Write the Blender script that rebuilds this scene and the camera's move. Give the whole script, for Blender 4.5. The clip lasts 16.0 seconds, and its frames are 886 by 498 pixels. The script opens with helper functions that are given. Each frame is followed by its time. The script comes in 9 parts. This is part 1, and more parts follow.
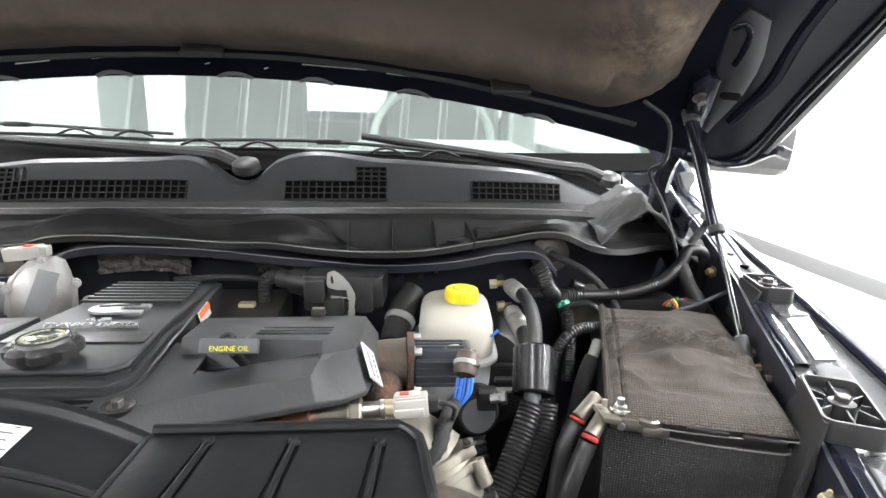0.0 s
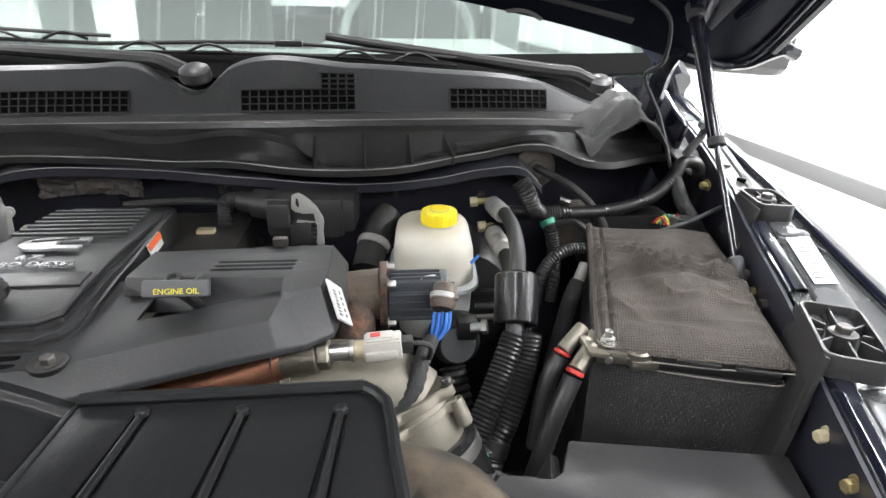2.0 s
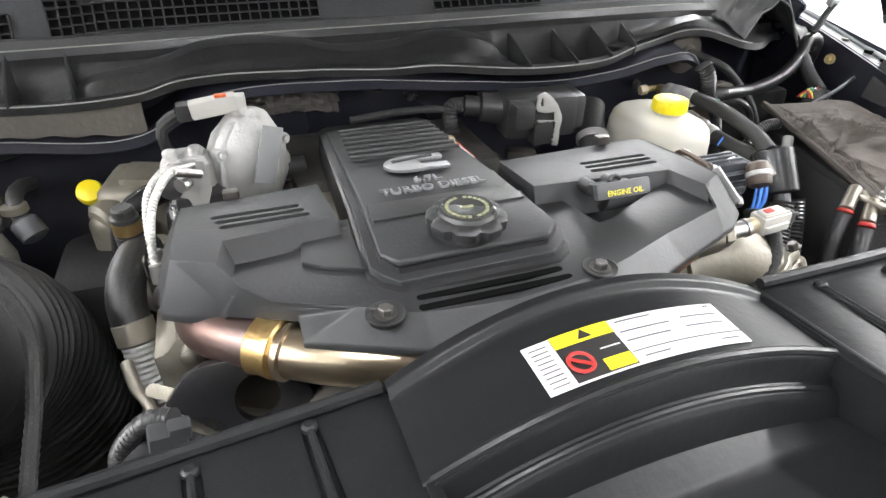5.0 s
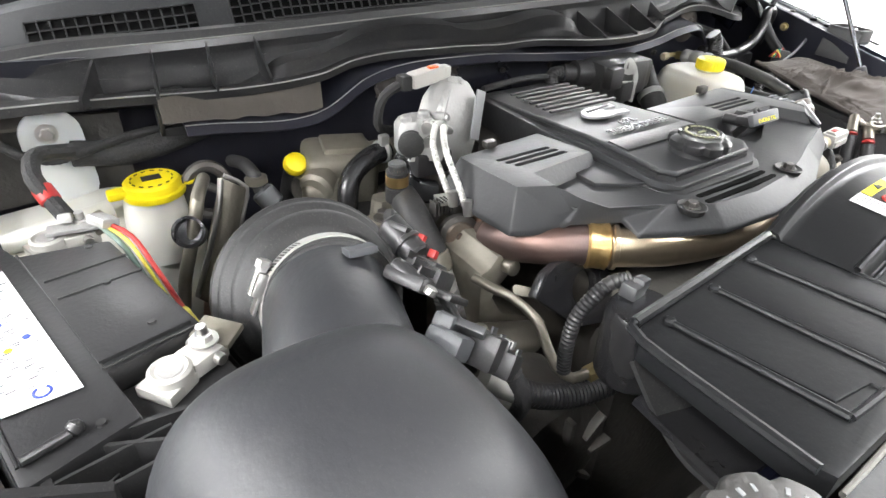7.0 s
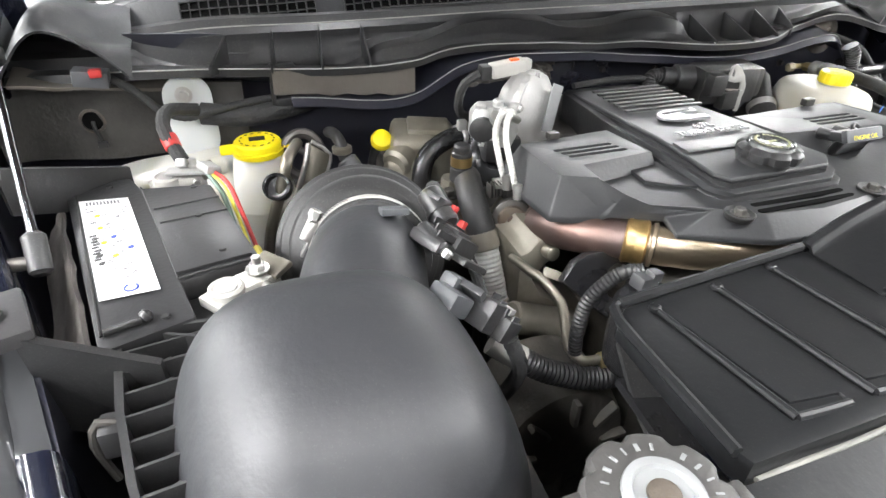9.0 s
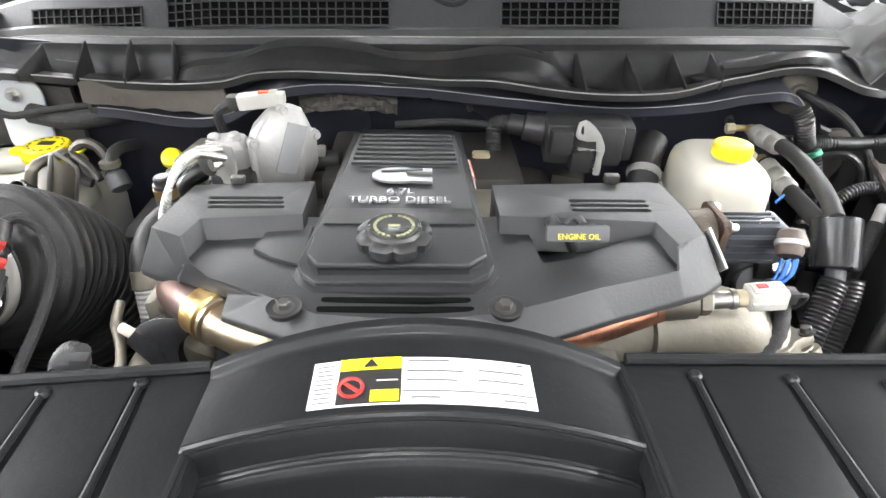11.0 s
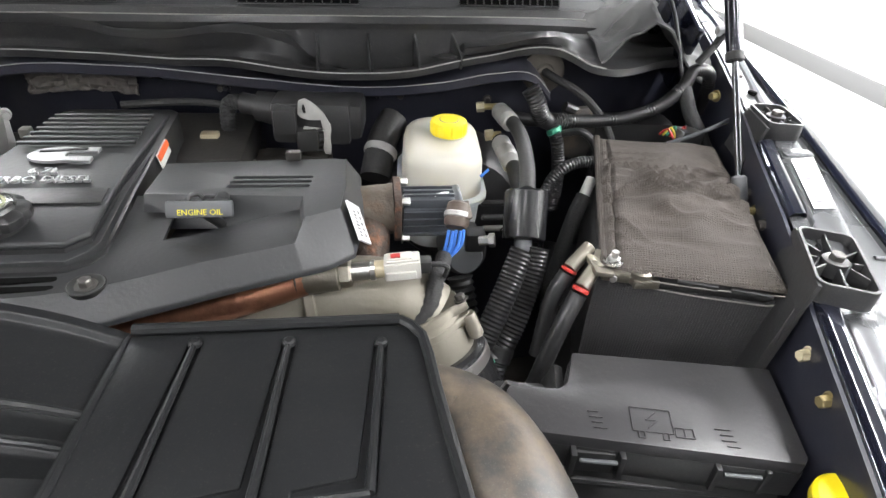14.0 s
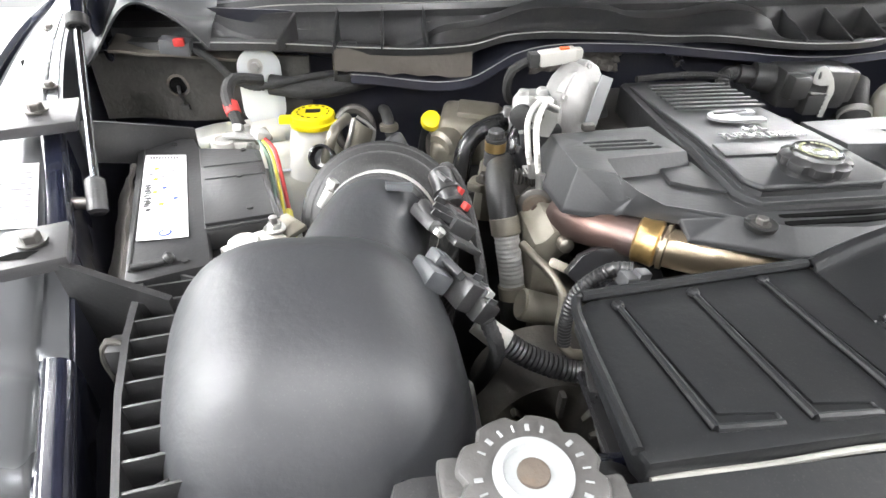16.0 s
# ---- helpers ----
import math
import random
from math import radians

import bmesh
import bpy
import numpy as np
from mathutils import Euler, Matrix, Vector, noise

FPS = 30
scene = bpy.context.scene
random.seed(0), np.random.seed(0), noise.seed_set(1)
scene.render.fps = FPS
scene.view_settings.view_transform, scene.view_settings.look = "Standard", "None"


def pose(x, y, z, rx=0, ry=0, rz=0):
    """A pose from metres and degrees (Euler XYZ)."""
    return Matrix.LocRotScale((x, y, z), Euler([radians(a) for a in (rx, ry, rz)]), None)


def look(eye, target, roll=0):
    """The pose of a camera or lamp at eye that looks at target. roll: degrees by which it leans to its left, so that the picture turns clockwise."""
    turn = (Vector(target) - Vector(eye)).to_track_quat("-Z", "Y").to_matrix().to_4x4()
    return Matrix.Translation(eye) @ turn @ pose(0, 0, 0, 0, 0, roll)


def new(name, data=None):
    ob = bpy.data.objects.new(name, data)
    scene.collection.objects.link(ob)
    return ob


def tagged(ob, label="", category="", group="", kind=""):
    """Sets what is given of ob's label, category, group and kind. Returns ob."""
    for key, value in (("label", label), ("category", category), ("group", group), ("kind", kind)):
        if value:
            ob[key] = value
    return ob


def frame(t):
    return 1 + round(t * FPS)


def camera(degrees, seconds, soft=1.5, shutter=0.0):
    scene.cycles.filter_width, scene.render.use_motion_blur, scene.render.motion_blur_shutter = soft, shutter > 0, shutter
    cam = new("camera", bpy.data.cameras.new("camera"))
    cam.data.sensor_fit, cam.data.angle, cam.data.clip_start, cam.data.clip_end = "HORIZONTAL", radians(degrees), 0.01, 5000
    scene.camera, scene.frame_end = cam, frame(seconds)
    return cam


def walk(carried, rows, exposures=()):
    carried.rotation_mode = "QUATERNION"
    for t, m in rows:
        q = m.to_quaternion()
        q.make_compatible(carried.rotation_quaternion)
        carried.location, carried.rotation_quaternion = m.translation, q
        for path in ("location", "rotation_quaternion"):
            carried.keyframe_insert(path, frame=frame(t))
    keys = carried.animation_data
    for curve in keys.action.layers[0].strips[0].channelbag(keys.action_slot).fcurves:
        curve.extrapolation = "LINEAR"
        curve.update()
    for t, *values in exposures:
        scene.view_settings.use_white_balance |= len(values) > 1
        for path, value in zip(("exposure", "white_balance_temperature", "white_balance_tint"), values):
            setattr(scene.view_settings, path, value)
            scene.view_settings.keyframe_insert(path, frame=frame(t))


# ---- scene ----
cam = camera(75.7, 16.0)
EXPOSURES = [(0.0, -0.16), (0.5, -0.20), (1.0, -0.44), (1.5, -0.53), (2.0, -0.48), (2.5, -0.20), (3.0, 0.07), (4.0, 0.08), (4.5, -0.03), (7.0, -0.03), (8.0, 0.04), (11.0, 0.33), (12.0, 0.40), (12.5, 0.36), (13.0, -0.05), (13.5, -0.27), (14.0, -0.19), (14.5, 0.10), (15.0, 0.16), (15.5, 0.20), (16.0, 0.42)]
PATH = [
    (0, (0.32, 0.095, 1.44), (0.478, 2.035, 0.979), 1.6),
    (0.5, (0.357, 0.143, 1.442), (0.529, 2.084, 0.992), 1.4),
    (1, (0.391, 0.141, 1.416), (0.569, 2.052, 0.856), 1.2),
    (1.5, (0.388, 0.145, 1.431), (0.578, 2.013, 0.741), 1.2),
    (2, (0.335, 0.163, 1.443), (0.549, 1.993, 0.665), 1.3),
    (2.5, (0.279, 0.191, 1.45), (0.564, 1.942, 0.526), 1.4),
    (3, (0.238, 0.208, 1.45), (0.602, 1.904, 0.454), 1.6),
    (3.5, (0.138, 0.206, 1.449), (0.556, 1.859, 0.403), 1.7),
    (4, (0.043, 0.207, 1.442), (0.503, 1.838, 0.382), 1.6),
    (4.5, (-0.06, 0.236, 1.437), (0.451, 1.848, 0.37), 1.5),
    (4.7, (-0.099, 0.244, 1.439), (0.446, 1.842, 0.367), 1.4),
    (6.8, (-0.533, 0.287, 1.45), (0.442, 1.655, 0.364), 2.6),
    (7, (-0.558, 0.294, 1.445), (0.419, 1.659, 0.358), 2.6),
    (7.5, (-0.607, 0.296, 1.444), (0.36, 1.666, 0.353), 2.8),
    (8, (-0.623, 0.275, 1.448), (0.256, 1.695, 0.347), 2.8),
    (8.2, (-0.617, 0.258, 1.449), (0.219, 1.706, 0.351), 2.4),
    (10.3, (-0.162, 0.193, 1.475), (-0.011, 1.846, 0.359), 1.6),
    (10.5, (-0.102, 0.195, 1.481), (0.006, 1.856, 0.373), 1.2),
    (11, (0.023, 0.204, 1.48), (0.085, 1.865, 0.369), 1.5),
    (11.5, (0.174, 0.228, 1.466), (0.22, 1.883, 0.344), 2.3),
    (12, (0.315, 0.241, 1.454), (0.362, 1.89, 0.324), 2.4),
    (12.5, (0.406, 0.238, 1.451), (0.48, 1.883, 0.316), 2.9),
    (13, (0.455, 0.222, 1.451), (0.602, 1.867, 0.322), 3.5),
    (13.5, (0.421, 0.209, 1.464), (0.631, 1.841, 0.328), 3.5),
    (14, (0.302, 0.175, 1.481), (0.565, 1.799, 0.344), 3.7),
    (14.5, (0.122, 0.154, 1.491), (0.402, 1.777, 0.357), 3.4),
    (15, (-0.071, 0.139, 1.475), (0.195, 1.764, 0.34), 2.7),
    (15.5, (-0.253, 0.17, 1.459), (0.008, 1.799, 0.328), 2.5),
    (16, (-0.43, 0.171, 1.459), (-0.174, 1.785, 0.305), 1.5),
]
walk(cam, [(t, look(eye, target, roll)) for t, eye, target, roll in PATH], EXPOSURES)

# ---- light ----
world = bpy.data.worlds.new("room_air")
world.use_nodes = True
world.node_tree.nodes["Background"].inputs[0].default_value = (0.8, 0.85, 0.9, 1)
world.node_tree.nodes["Background"].inputs[1].default_value = 0.05
LAMP, LAMP_WATT = 40.0, 128.0

# ---- materials ----
def material(name, color, rough=0.5, metal=0.0, vary=0.15, grain=60.0, bump=0.15, dirt=0.0, dirt_color=(0.30, 0.26, 0.20), dirt_scale=9.0,
             coat=0.0, alpha_trans=0.0, sub=0.0, spec=0.5, bscale=None):
    m = bpy.data.materials.new(name)
    m.use_nodes = True
    nt = m.node_tree
    n, l = nt.nodes, nt.links
    b = n["Principled BSDF"]
    tc = n.new("ShaderNodeTexCoord")
    big = n.new("ShaderNodeTexNoise")
    big.inputs["Scale"].default_value, big.inputs["Detail"].default_value = grain * 0.12, 5
    fine = n.new("ShaderNodeTexNoise")
    fine.inputs["Scale"].default_value, fine.inputs["Detail"].default_value = grain * 4, 3
    l.new(tc.outputs["Object"], big.inputs["Vector"])
    l.new(tc.outputs["Object"], fine.inputs["Vector"])
    ramp = n.new("ShaderNodeMapRange")
    ramp.inputs["From Min"].default_value, ramp.inputs["From Max"].default_value = 0.3, 0.7
    ramp.inputs["To Min"].default_value, ramp.inputs["To Max"].default_value = 1 - vary, 1 + vary
    l.new(big.outputs["Fac"], ramp.inputs["Value"])
    mul = n.new("ShaderNodeVectorMath")
    mul.operation = "SCALE"
    mul.inputs[0].default_value = color
    l.new(ramp.outputs[0], mul.inputs["Scale"])
    out = mul.outputs[0]
    if dirt > 0:
        dn = n.new("ShaderNodeTexNoise")
        dn.inputs["Scale"].default_value, dn.inputs["Detail"].default_value, dn.inputs["Roughness"].default_value = dirt_scale, 9, 0.68
        l.new(tc.outputs["Object"], dn.inputs["Vector"])
        dr = n.new("ShaderNodeMapRange")
        dr.inputs["From Min"].default_value, dr.inputs["From Max"].default_value = 0.48, 0.75
        dr.inputs["To Max"].default_value = dirt
        l.new(dn.outputs["Fac"], dr.inputs["Value"])
        mix = n.new("ShaderNodeMix")
        mix.data_type = "RGBA"
        mix.inputs["B"].default_value = (*dirt_color, 1)
        l.new(dr.outputs[0], mix.inputs["Factor"])
        l.new(out, mix.inputs["A"])
        out = mix.outputs["Result"]
    l.new(out, b.inputs["Base Color"])
    rr = n.new("ShaderNodeMapRange")
    rr.inputs["To Min"].default_value, rr.inputs["To Max"].default_value = max(0.02, rough - 0.1), min(1, rough + 0.1)
    l.new(big.outputs["Fac"], rr.inputs["Value"])
    l.new(rr.outputs[0], b.inputs["Roughness"])
    b.inputs["Metallic"].default_value = metal
    b.inputs["Coat Weight"].default_value = coat
    b.inputs["Coat Roughness"].default_value = 0.05
    b.inputs["Specular IOR Level"].default_value = spec
    if sub:
        b.inputs["Subsurface Weight"].default_value = sub
        b.inputs["Subsurface Radius"].default_value = (0.03, 0.028, 0.022)
        b.inputs["Subsurface Scale"].default_value = 0.6
    if alpha_trans:
        b.inputs["Transmission Weight"].default_value = alpha_trans
    if bump:
        bp = n.new("ShaderNodeBump")
        bp.inputs["Strength"].default_value, bp.inputs["Distance"].default_value = bump, 0.002
        if bscale:
            fine.inputs["Scale"].default_value = bscale
        l.new(fine.outputs["Fac"], bp.inputs["Height"])
        l.new(bp.outputs[0], b.inputs["Normal"])
    return m


def glow(name, color, strength):
    m = bpy.data.materials.new(name)
    m.use_nodes = True
    b = m.node_tree.nodes["Principled BSDF"]
    b.inputs["Base Color"].default_value = (*color, 1)
    b.inputs["Emission Color"].default_value = (*color, 1)
    b.inputs["Emission Strength"].default_value = strength
    return m


# dust: share of a pale diffuse layer, imitating glare haze as well as dust.
def clear_glass(name, tint, rough=0.0, dust=0.0):
    m = bpy.data.materials.new(name)
    m.use_nodes = True
    n, l = m.node_tree.nodes, m.node_tree.links
    n.remove(n["Principled BSDF"])
    tr, gl, mx, lw, fr = n.new("ShaderNodeBsdfTransparent"), n.new("ShaderNodeBsdfGlossy"), n.new("ShaderNodeMixShader"), n.new("ShaderNodeLayerWeight"), n.new("ShaderNodeMath")
    tr.inputs[0].default_value = (*tint, 1)
    gl.inputs["Roughness"].default_value = rough
    lw.inputs["Blend"].default_value = 0.5
    fr.operation = "POWER"
    fr.inputs[1].default_value = 1.6
    l.new(lw.outputs["Facing"], fr.inputs[0])
    l.new(fr.outputs[0], mx.inputs[0])
    l.new(tr.outputs[0], mx.inputs[1])
    l.new(gl.outputs[0], mx.inputs[2])
    # Pale layer over the glass: haze of glare put in as diffuse colour.
    glare_film, mx2 = n.new("ShaderNodeBsdfDiffuse"), n.new("ShaderNodeMixShader")
    glare_film.inputs[0].default_value = (0.7, 0.76, 0.74, 1)
    mx2.inputs[0].default_value = dust
    l.new(mx.outputs[0], mx2.inputs[1])
    l.new(glare_film.outputs[0], mx2.inputs[2])
    l.new(mx2.outputs[0], n["Material Output"].inputs[0])
    return m


COVER = material("cover_plastic", (0.024, 0.0248, 0.0265), 0.47, 0, 0.08, 60, 0.12, 0.08, (0.060, 0.057, 0.054), spec=0.46)
COVER_DK = material("cover_plastic_dark", (0.020, 0.020, 0.021), 0.40, 0, 0.10, 60, 0.15)
DUCT = material("duct_plastic", (0.0115, 0.012, 0.013), 0.36, 0, 0.12, 40, 0.12, 0.10, (0.05, 0.05, 0.047), 22, spec=0.27)
DOME = material("filter_plastic", (0.024, 0.025, 0.028), 0.46, 0, 0.07, 30, 0.20, 0.16, (0.060, 0.059, 0.057), 45, spec=0.54)
PLASTIC = material("black_plastic", (0.023, 0.023, 0.024), 0.38, 0, 0.2, 60, 0.12, 0.10, (0.07, 0.064, 0.055), spec=0.6)
COWL = material("cowl_plastic", (0.024, 0.024, 0.0255), 0.38, 0, 0.15, 30, 0.10, 0.25, (0.09, 0.083, 0.07), 15, spec=0.38)
COWL_TOP = material("cowl_top_plastic", (0.028, 0.029, 0.031), 0.42, 0, 0.1, 40, 0.20, 0.10, (0.10, 0.095, 0.088), 12, spec=0.35)
FUSE = material("fuse_lid_plastic", (0.036, 0.035, 0.037), 0.38, 0, 0.10, 30, 0.12, 0.12, (0.06, 0.057, 0.052), 14, spec=0.6)
# Shineless near-black, mostly for shade inside openings put into the colour.
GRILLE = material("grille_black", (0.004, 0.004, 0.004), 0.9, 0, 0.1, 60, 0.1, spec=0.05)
RUBBER = material("rubber", (0.021, 0.021, 0.0215), 0.55, 0, 0.2, 60, 0.2, 0.14, (0.085, 0.08, 0.07))
RUBBER_GREY = material("dusty_rubber", (0.046, 0.043, 0.040), 0.46, 0, 0.40, 20, 0.30, 0.95, (0.20, 0.145, 0.095), 12)
CONDUIT = material("conduit", (0.018, 0.018, 0.019), 0.33, 0, 0.15, 60, 0.1, 0.08, (0.1, 0.09, 0.08))
LOOM = material("cloth_tape", (0.022, 0.022, 0.023), 0.75, 0, 0.25, 80, 0.5, 0.2, (0.08, 0.075, 0.065), 30)
PAINT = material("navy_black_paint", (0.006, 0.007, 0.014), 0.16, 0, 0.1, 20, 0.02, 0.10, (0.06, 0.055, 0.05), 8, coat=0.8)
INNER = material("hood_inner_paint", (0.006, 0.007, 0.012), 0.22, 0, 0.1, 20, 0.04, 0.0, spec=0.10)
# Pale tone for the hem's notches: the floor's glint put into the colour.
HEM = material("hem_glint", (0.16, 0.16, 0.165), 0.3, 0.4, 0.15, 40, 0.1, 0.2, (0.05, 0.05, 0.05), 20)
# Same navy-black paint as the inner panel, lightened to carry its sheen.
HOOD_PLATE = material("hood_plate_sheen", (0.020, 0.020, 0.024), 0.28, 0.2, 0.1, 30, 0.05, 0.1, (0.05, 0.05, 0.05), 14)
FILM = material("crumpled_seal_film", (0.050, 0.050, 0.050), 0.58, 0, 0.25, 40, 0.2, 0.4, (0.10, 0.095, 0.09), 18, spec=0.4)
FIREWALL = material("firewall_paint", (0.019, 0.020, 0.030), 0.30, 0, 0.2, 20, 0.06, 0.22, (0.07, 0.062, 0.05), 7, coat=0.2)
APRON = material("apron_paint", (0.115, 0.118, 0.124), 0.27, 0.65, 0.08, 20, 0.04, 0.15, (0.09, 0.088, 0.085), 12, coat=0.1)
def worn_pad():
    """The fibre pad: brown felt, worn pale along its crease and over one knuckle."""
    m = material("hood_fibre_pad", (0.066, 0.051, 0.043), 0.85, 0, 0.15, 14, 0.5, 0.10, (0.15, 0.115, 0.085), 7, spec=0.3)
    n, l = m.node_tree.nodes, m.node_tree.links
    b = n["Principled BSDF"]
    old = b.inputs["Base Color"].links[0].from_socket
    tc, sep = n.new("ShaderNodeTexCoord"), n.new("ShaderNodeSeparateXYZ")
    l.new(tc.outputs["Object"], sep.inputs[0])

    def op(kind, a, b2, c=None):
        q = n.new("ShaderNodeMath")
        q.operation = kind
        for i, v in enumerate((a, b2, c)):
            if v is None:
                continue
            if isinstance(v, (int, float)):
                q.inputs[i].default_value = v
            else:
                l.new(v, q.inputs[i])
        return q.outputs[0]
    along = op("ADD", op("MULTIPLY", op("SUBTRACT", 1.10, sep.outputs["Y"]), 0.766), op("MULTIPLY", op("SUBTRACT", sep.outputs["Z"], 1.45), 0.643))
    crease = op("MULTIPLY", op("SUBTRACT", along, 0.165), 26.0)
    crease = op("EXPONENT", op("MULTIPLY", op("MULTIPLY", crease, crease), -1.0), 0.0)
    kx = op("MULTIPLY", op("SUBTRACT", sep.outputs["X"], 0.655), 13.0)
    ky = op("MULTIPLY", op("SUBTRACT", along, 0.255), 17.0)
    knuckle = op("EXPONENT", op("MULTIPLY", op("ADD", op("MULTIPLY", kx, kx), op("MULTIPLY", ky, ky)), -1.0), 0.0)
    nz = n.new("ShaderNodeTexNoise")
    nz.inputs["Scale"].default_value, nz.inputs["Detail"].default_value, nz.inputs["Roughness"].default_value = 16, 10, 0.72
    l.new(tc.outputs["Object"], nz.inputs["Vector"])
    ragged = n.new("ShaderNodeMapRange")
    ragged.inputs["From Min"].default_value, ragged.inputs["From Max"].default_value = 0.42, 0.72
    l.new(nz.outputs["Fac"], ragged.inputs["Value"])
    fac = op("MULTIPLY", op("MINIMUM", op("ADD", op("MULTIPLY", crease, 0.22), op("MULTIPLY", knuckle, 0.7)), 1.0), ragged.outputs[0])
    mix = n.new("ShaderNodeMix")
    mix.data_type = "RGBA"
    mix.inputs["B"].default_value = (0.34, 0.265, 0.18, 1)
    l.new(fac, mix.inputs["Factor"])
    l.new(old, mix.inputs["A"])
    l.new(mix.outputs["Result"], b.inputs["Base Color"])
    return m


def specked(m, amount, color=(0.16, 0.15, 0.135), scale=800.0):
    """Adds fine settled dust: small pale specks, denser in patches."""
    n, l = m.node_tree.nodes, m.node_tree.links
    b = n["Principled BSDF"]
    tc, fine, patch, ramp, mul, mix = n.new("ShaderNodeTexCoord"), n.new("ShaderNodeTexNoise"), n.new("ShaderNodeTexNoise"), n.new("ShaderNodeMapRange"), n.new("ShaderNodeMath"), n.new("ShaderNodeMix")
    fine.inputs["Scale"].default_value, fine.inputs["Detail"].default_value = scale, 2
    patch.inputs["Scale"].default_value, patch.inputs["Detail"].default_value = 11, 4
    for q in (fine, patch):
        l.new(tc.outputs["Object"], q.inputs["Vector"])
    ramp.inputs["From Min"].default_value, ramp.inputs["From Max"].default_value, ramp.inputs["To Max"].default_value = 0.60, 0.74, amount * 1.6
    l.new(fine.outputs["Fac"], ramp.inputs["Value"])
    mul.operation = "MULTIPLY"
    l.new(ramp.outputs[0], mul.inputs[0])
    l.new(patch.outputs["Fac"], mul.inputs[1])
    mix.data_type = "RGBA"
    mix.inputs["B"].default_value = (*color, 1)
    l.new(mul.outputs[0], mix.inputs["Factor"])
    l.new(b.inputs["Base Color"].links[0].from_socket, mix.inputs["A"])
    l.new(mix.outputs["Result"], b.inputs["Base Color"])
    return m


def woven(m, pitch, depth, ways=("X", "Y")):
    """Adds a plain weave's relief to a cloth."""
    n, l = m.node_tree.nodes, m.node_tree.links
    b = n["Principled BSDF"]
    tc, mul = n.new("ShaderNodeTexCoord"), n.new("ShaderNodeMath")
    mul.operation = "MULTIPLY"
    for i, way in enumerate(ways):
        w = n.new("ShaderNodeTexWave")
        w.bands_direction = way
        w.inputs["Scale"].default_value, w.inputs["Distortion"].default_value = 0.314 / pitch, 0.6
        turn = n.new("ShaderNodeMapping")
        turn.inputs["Rotation"].default_value = (0, 0, radians(18))
        l.new(tc.outputs["Object"], turn.inputs[0])
        l.new(turn.outputs[0], w.inputs["Vector"])
        l.new(w.outputs["Fac"], mul.inputs[i])
    bp = n.new("ShaderNodeBump")
    bp.inputs["Strength"].default_value, bp.inputs["Distance"].default_value = depth, 0.0015
    l.new(mul.outputs[0], bp.inputs["Height"])
    l.new(b.inputs["Normal"].links[0].from_socket, bp.inputs["Normal"])
    l.new(bp.outputs[0], b.inputs["Normal"])
    return m


BLANKET = material("battery_blanket", (0.064, 0.053, 0.046), 0.85, 0, 0.18, 40, 1.0, 0.28, (0.15, 0.13, 0.11), 16, bscale=900)
BLANKET_S = material("battery_sleeve", (0.040, 0.039, 0.041), 0.8, 0, 0.12, 40, 0.6, 0.12, (0.08, 0.075, 0.07), 14, bscale=900)
woven(BLANKET, 0.0028, 0.55)
woven(BLANKET_S, 0.0030, 0.60, ("X", "Z"))
PAD = worn_pad()
SEAM = material("blanket_edge_binding", (0.24, 0.225, 0.205), 0.8, 0, 0.2)
EGR_GREY = material("valve_motor_grey", (0.055, 0.060, 0.070), 0.36, 0.2, 0.1, 60, 0.1, 0.15, (0.13, 0.12, 0.11), 20)
ALU = material("cast_aluminium", (0.24, 0.222, 0.185), 0.50, 0.45, 0.2, 40, 0.25, 0.55, (0.15, 0.125, 0.085), 16)
ALU_B = material("bright_aluminium", (0.45, 0.446, 0.435), 0.50, 0.5, 0.12, 40, 0.5, 0.2, (0.30, 0.29, 0.27), 16)
BRAID = material("bright_braid", (0.62, 0.61, 0.58), 0.42, 0.5, 0.12, 60, 0.3, 0.15, (0.4, 0.38, 0.34), 20)
BLACK_G = material("gloss_black", (0.015, 0.015, 0.0165), 0.25, 0, 0.2, 40, 0.1, 0.2, (0.06, 0.055, 0.045), 14)
CAP_TOP = material("glossy_cap_plastic", (0.045, 0.046, 0.045), 0.22, 0, 0.1, 60, 0.05, spec=0.8)
CAP_M = material("worn_cap_metal", (0.11, 0.107, 0.105), 0.45, 0.6, 0.25, 40, 0.4, 0.4, (0.09, 0.085, 0.08), 24)
FELT_L = material("dusty_beige_strip", (0.105, 0.094, 0.082), 0.9, 0, 0.25, 30, 0.5, 0.7, (0.075, 0.065, 0.055), 14)
FELT_D = material("dirty_insulation_board", (0.056, 0.053, 0.049), 0.9, 0, 0.35, 40, 0.7, 0.7, (0.020, 0.019, 0.018), 12)
FELT = material("dusty_felt", (0.115, 0.104, 0.096), 0.95, 0, 0.25, 40, 0.6, 0.5, (0.14, 0.12, 0.11), 14)
STEEL = material("zinc_steel", (0.55, 0.54, 0.52), 0.3, 0.95, 0.15, 60, 0.15, 0.15, (0.25, 0.22, 0.17), 30)
ROD = material("polished_rod", (0.16, 0.16, 0.17), 0.14, 1.0, 0.1, 60, 0.02)
DARK_STEEL = material("dark_steel", (0.10, 0.095, 0.09), 0.45, 0.7, 0.2, 40, 0.3, 0.35, (0.16, 0.13, 0.10), 12)
IRON = material("block_metal", (0.085, 0.08, 0.072), 0.6, 0.4, 0.3, 30, 0.6, 0.4, (0.19, 0.16, 0.12), 10)
BAND = material("bright_clamp_band", (0.62, 0.61, 0.58), 0.42, 0.55, 0.12, 60, 0.2, 0.2, (0.35, 0.32, 0.27), 24)
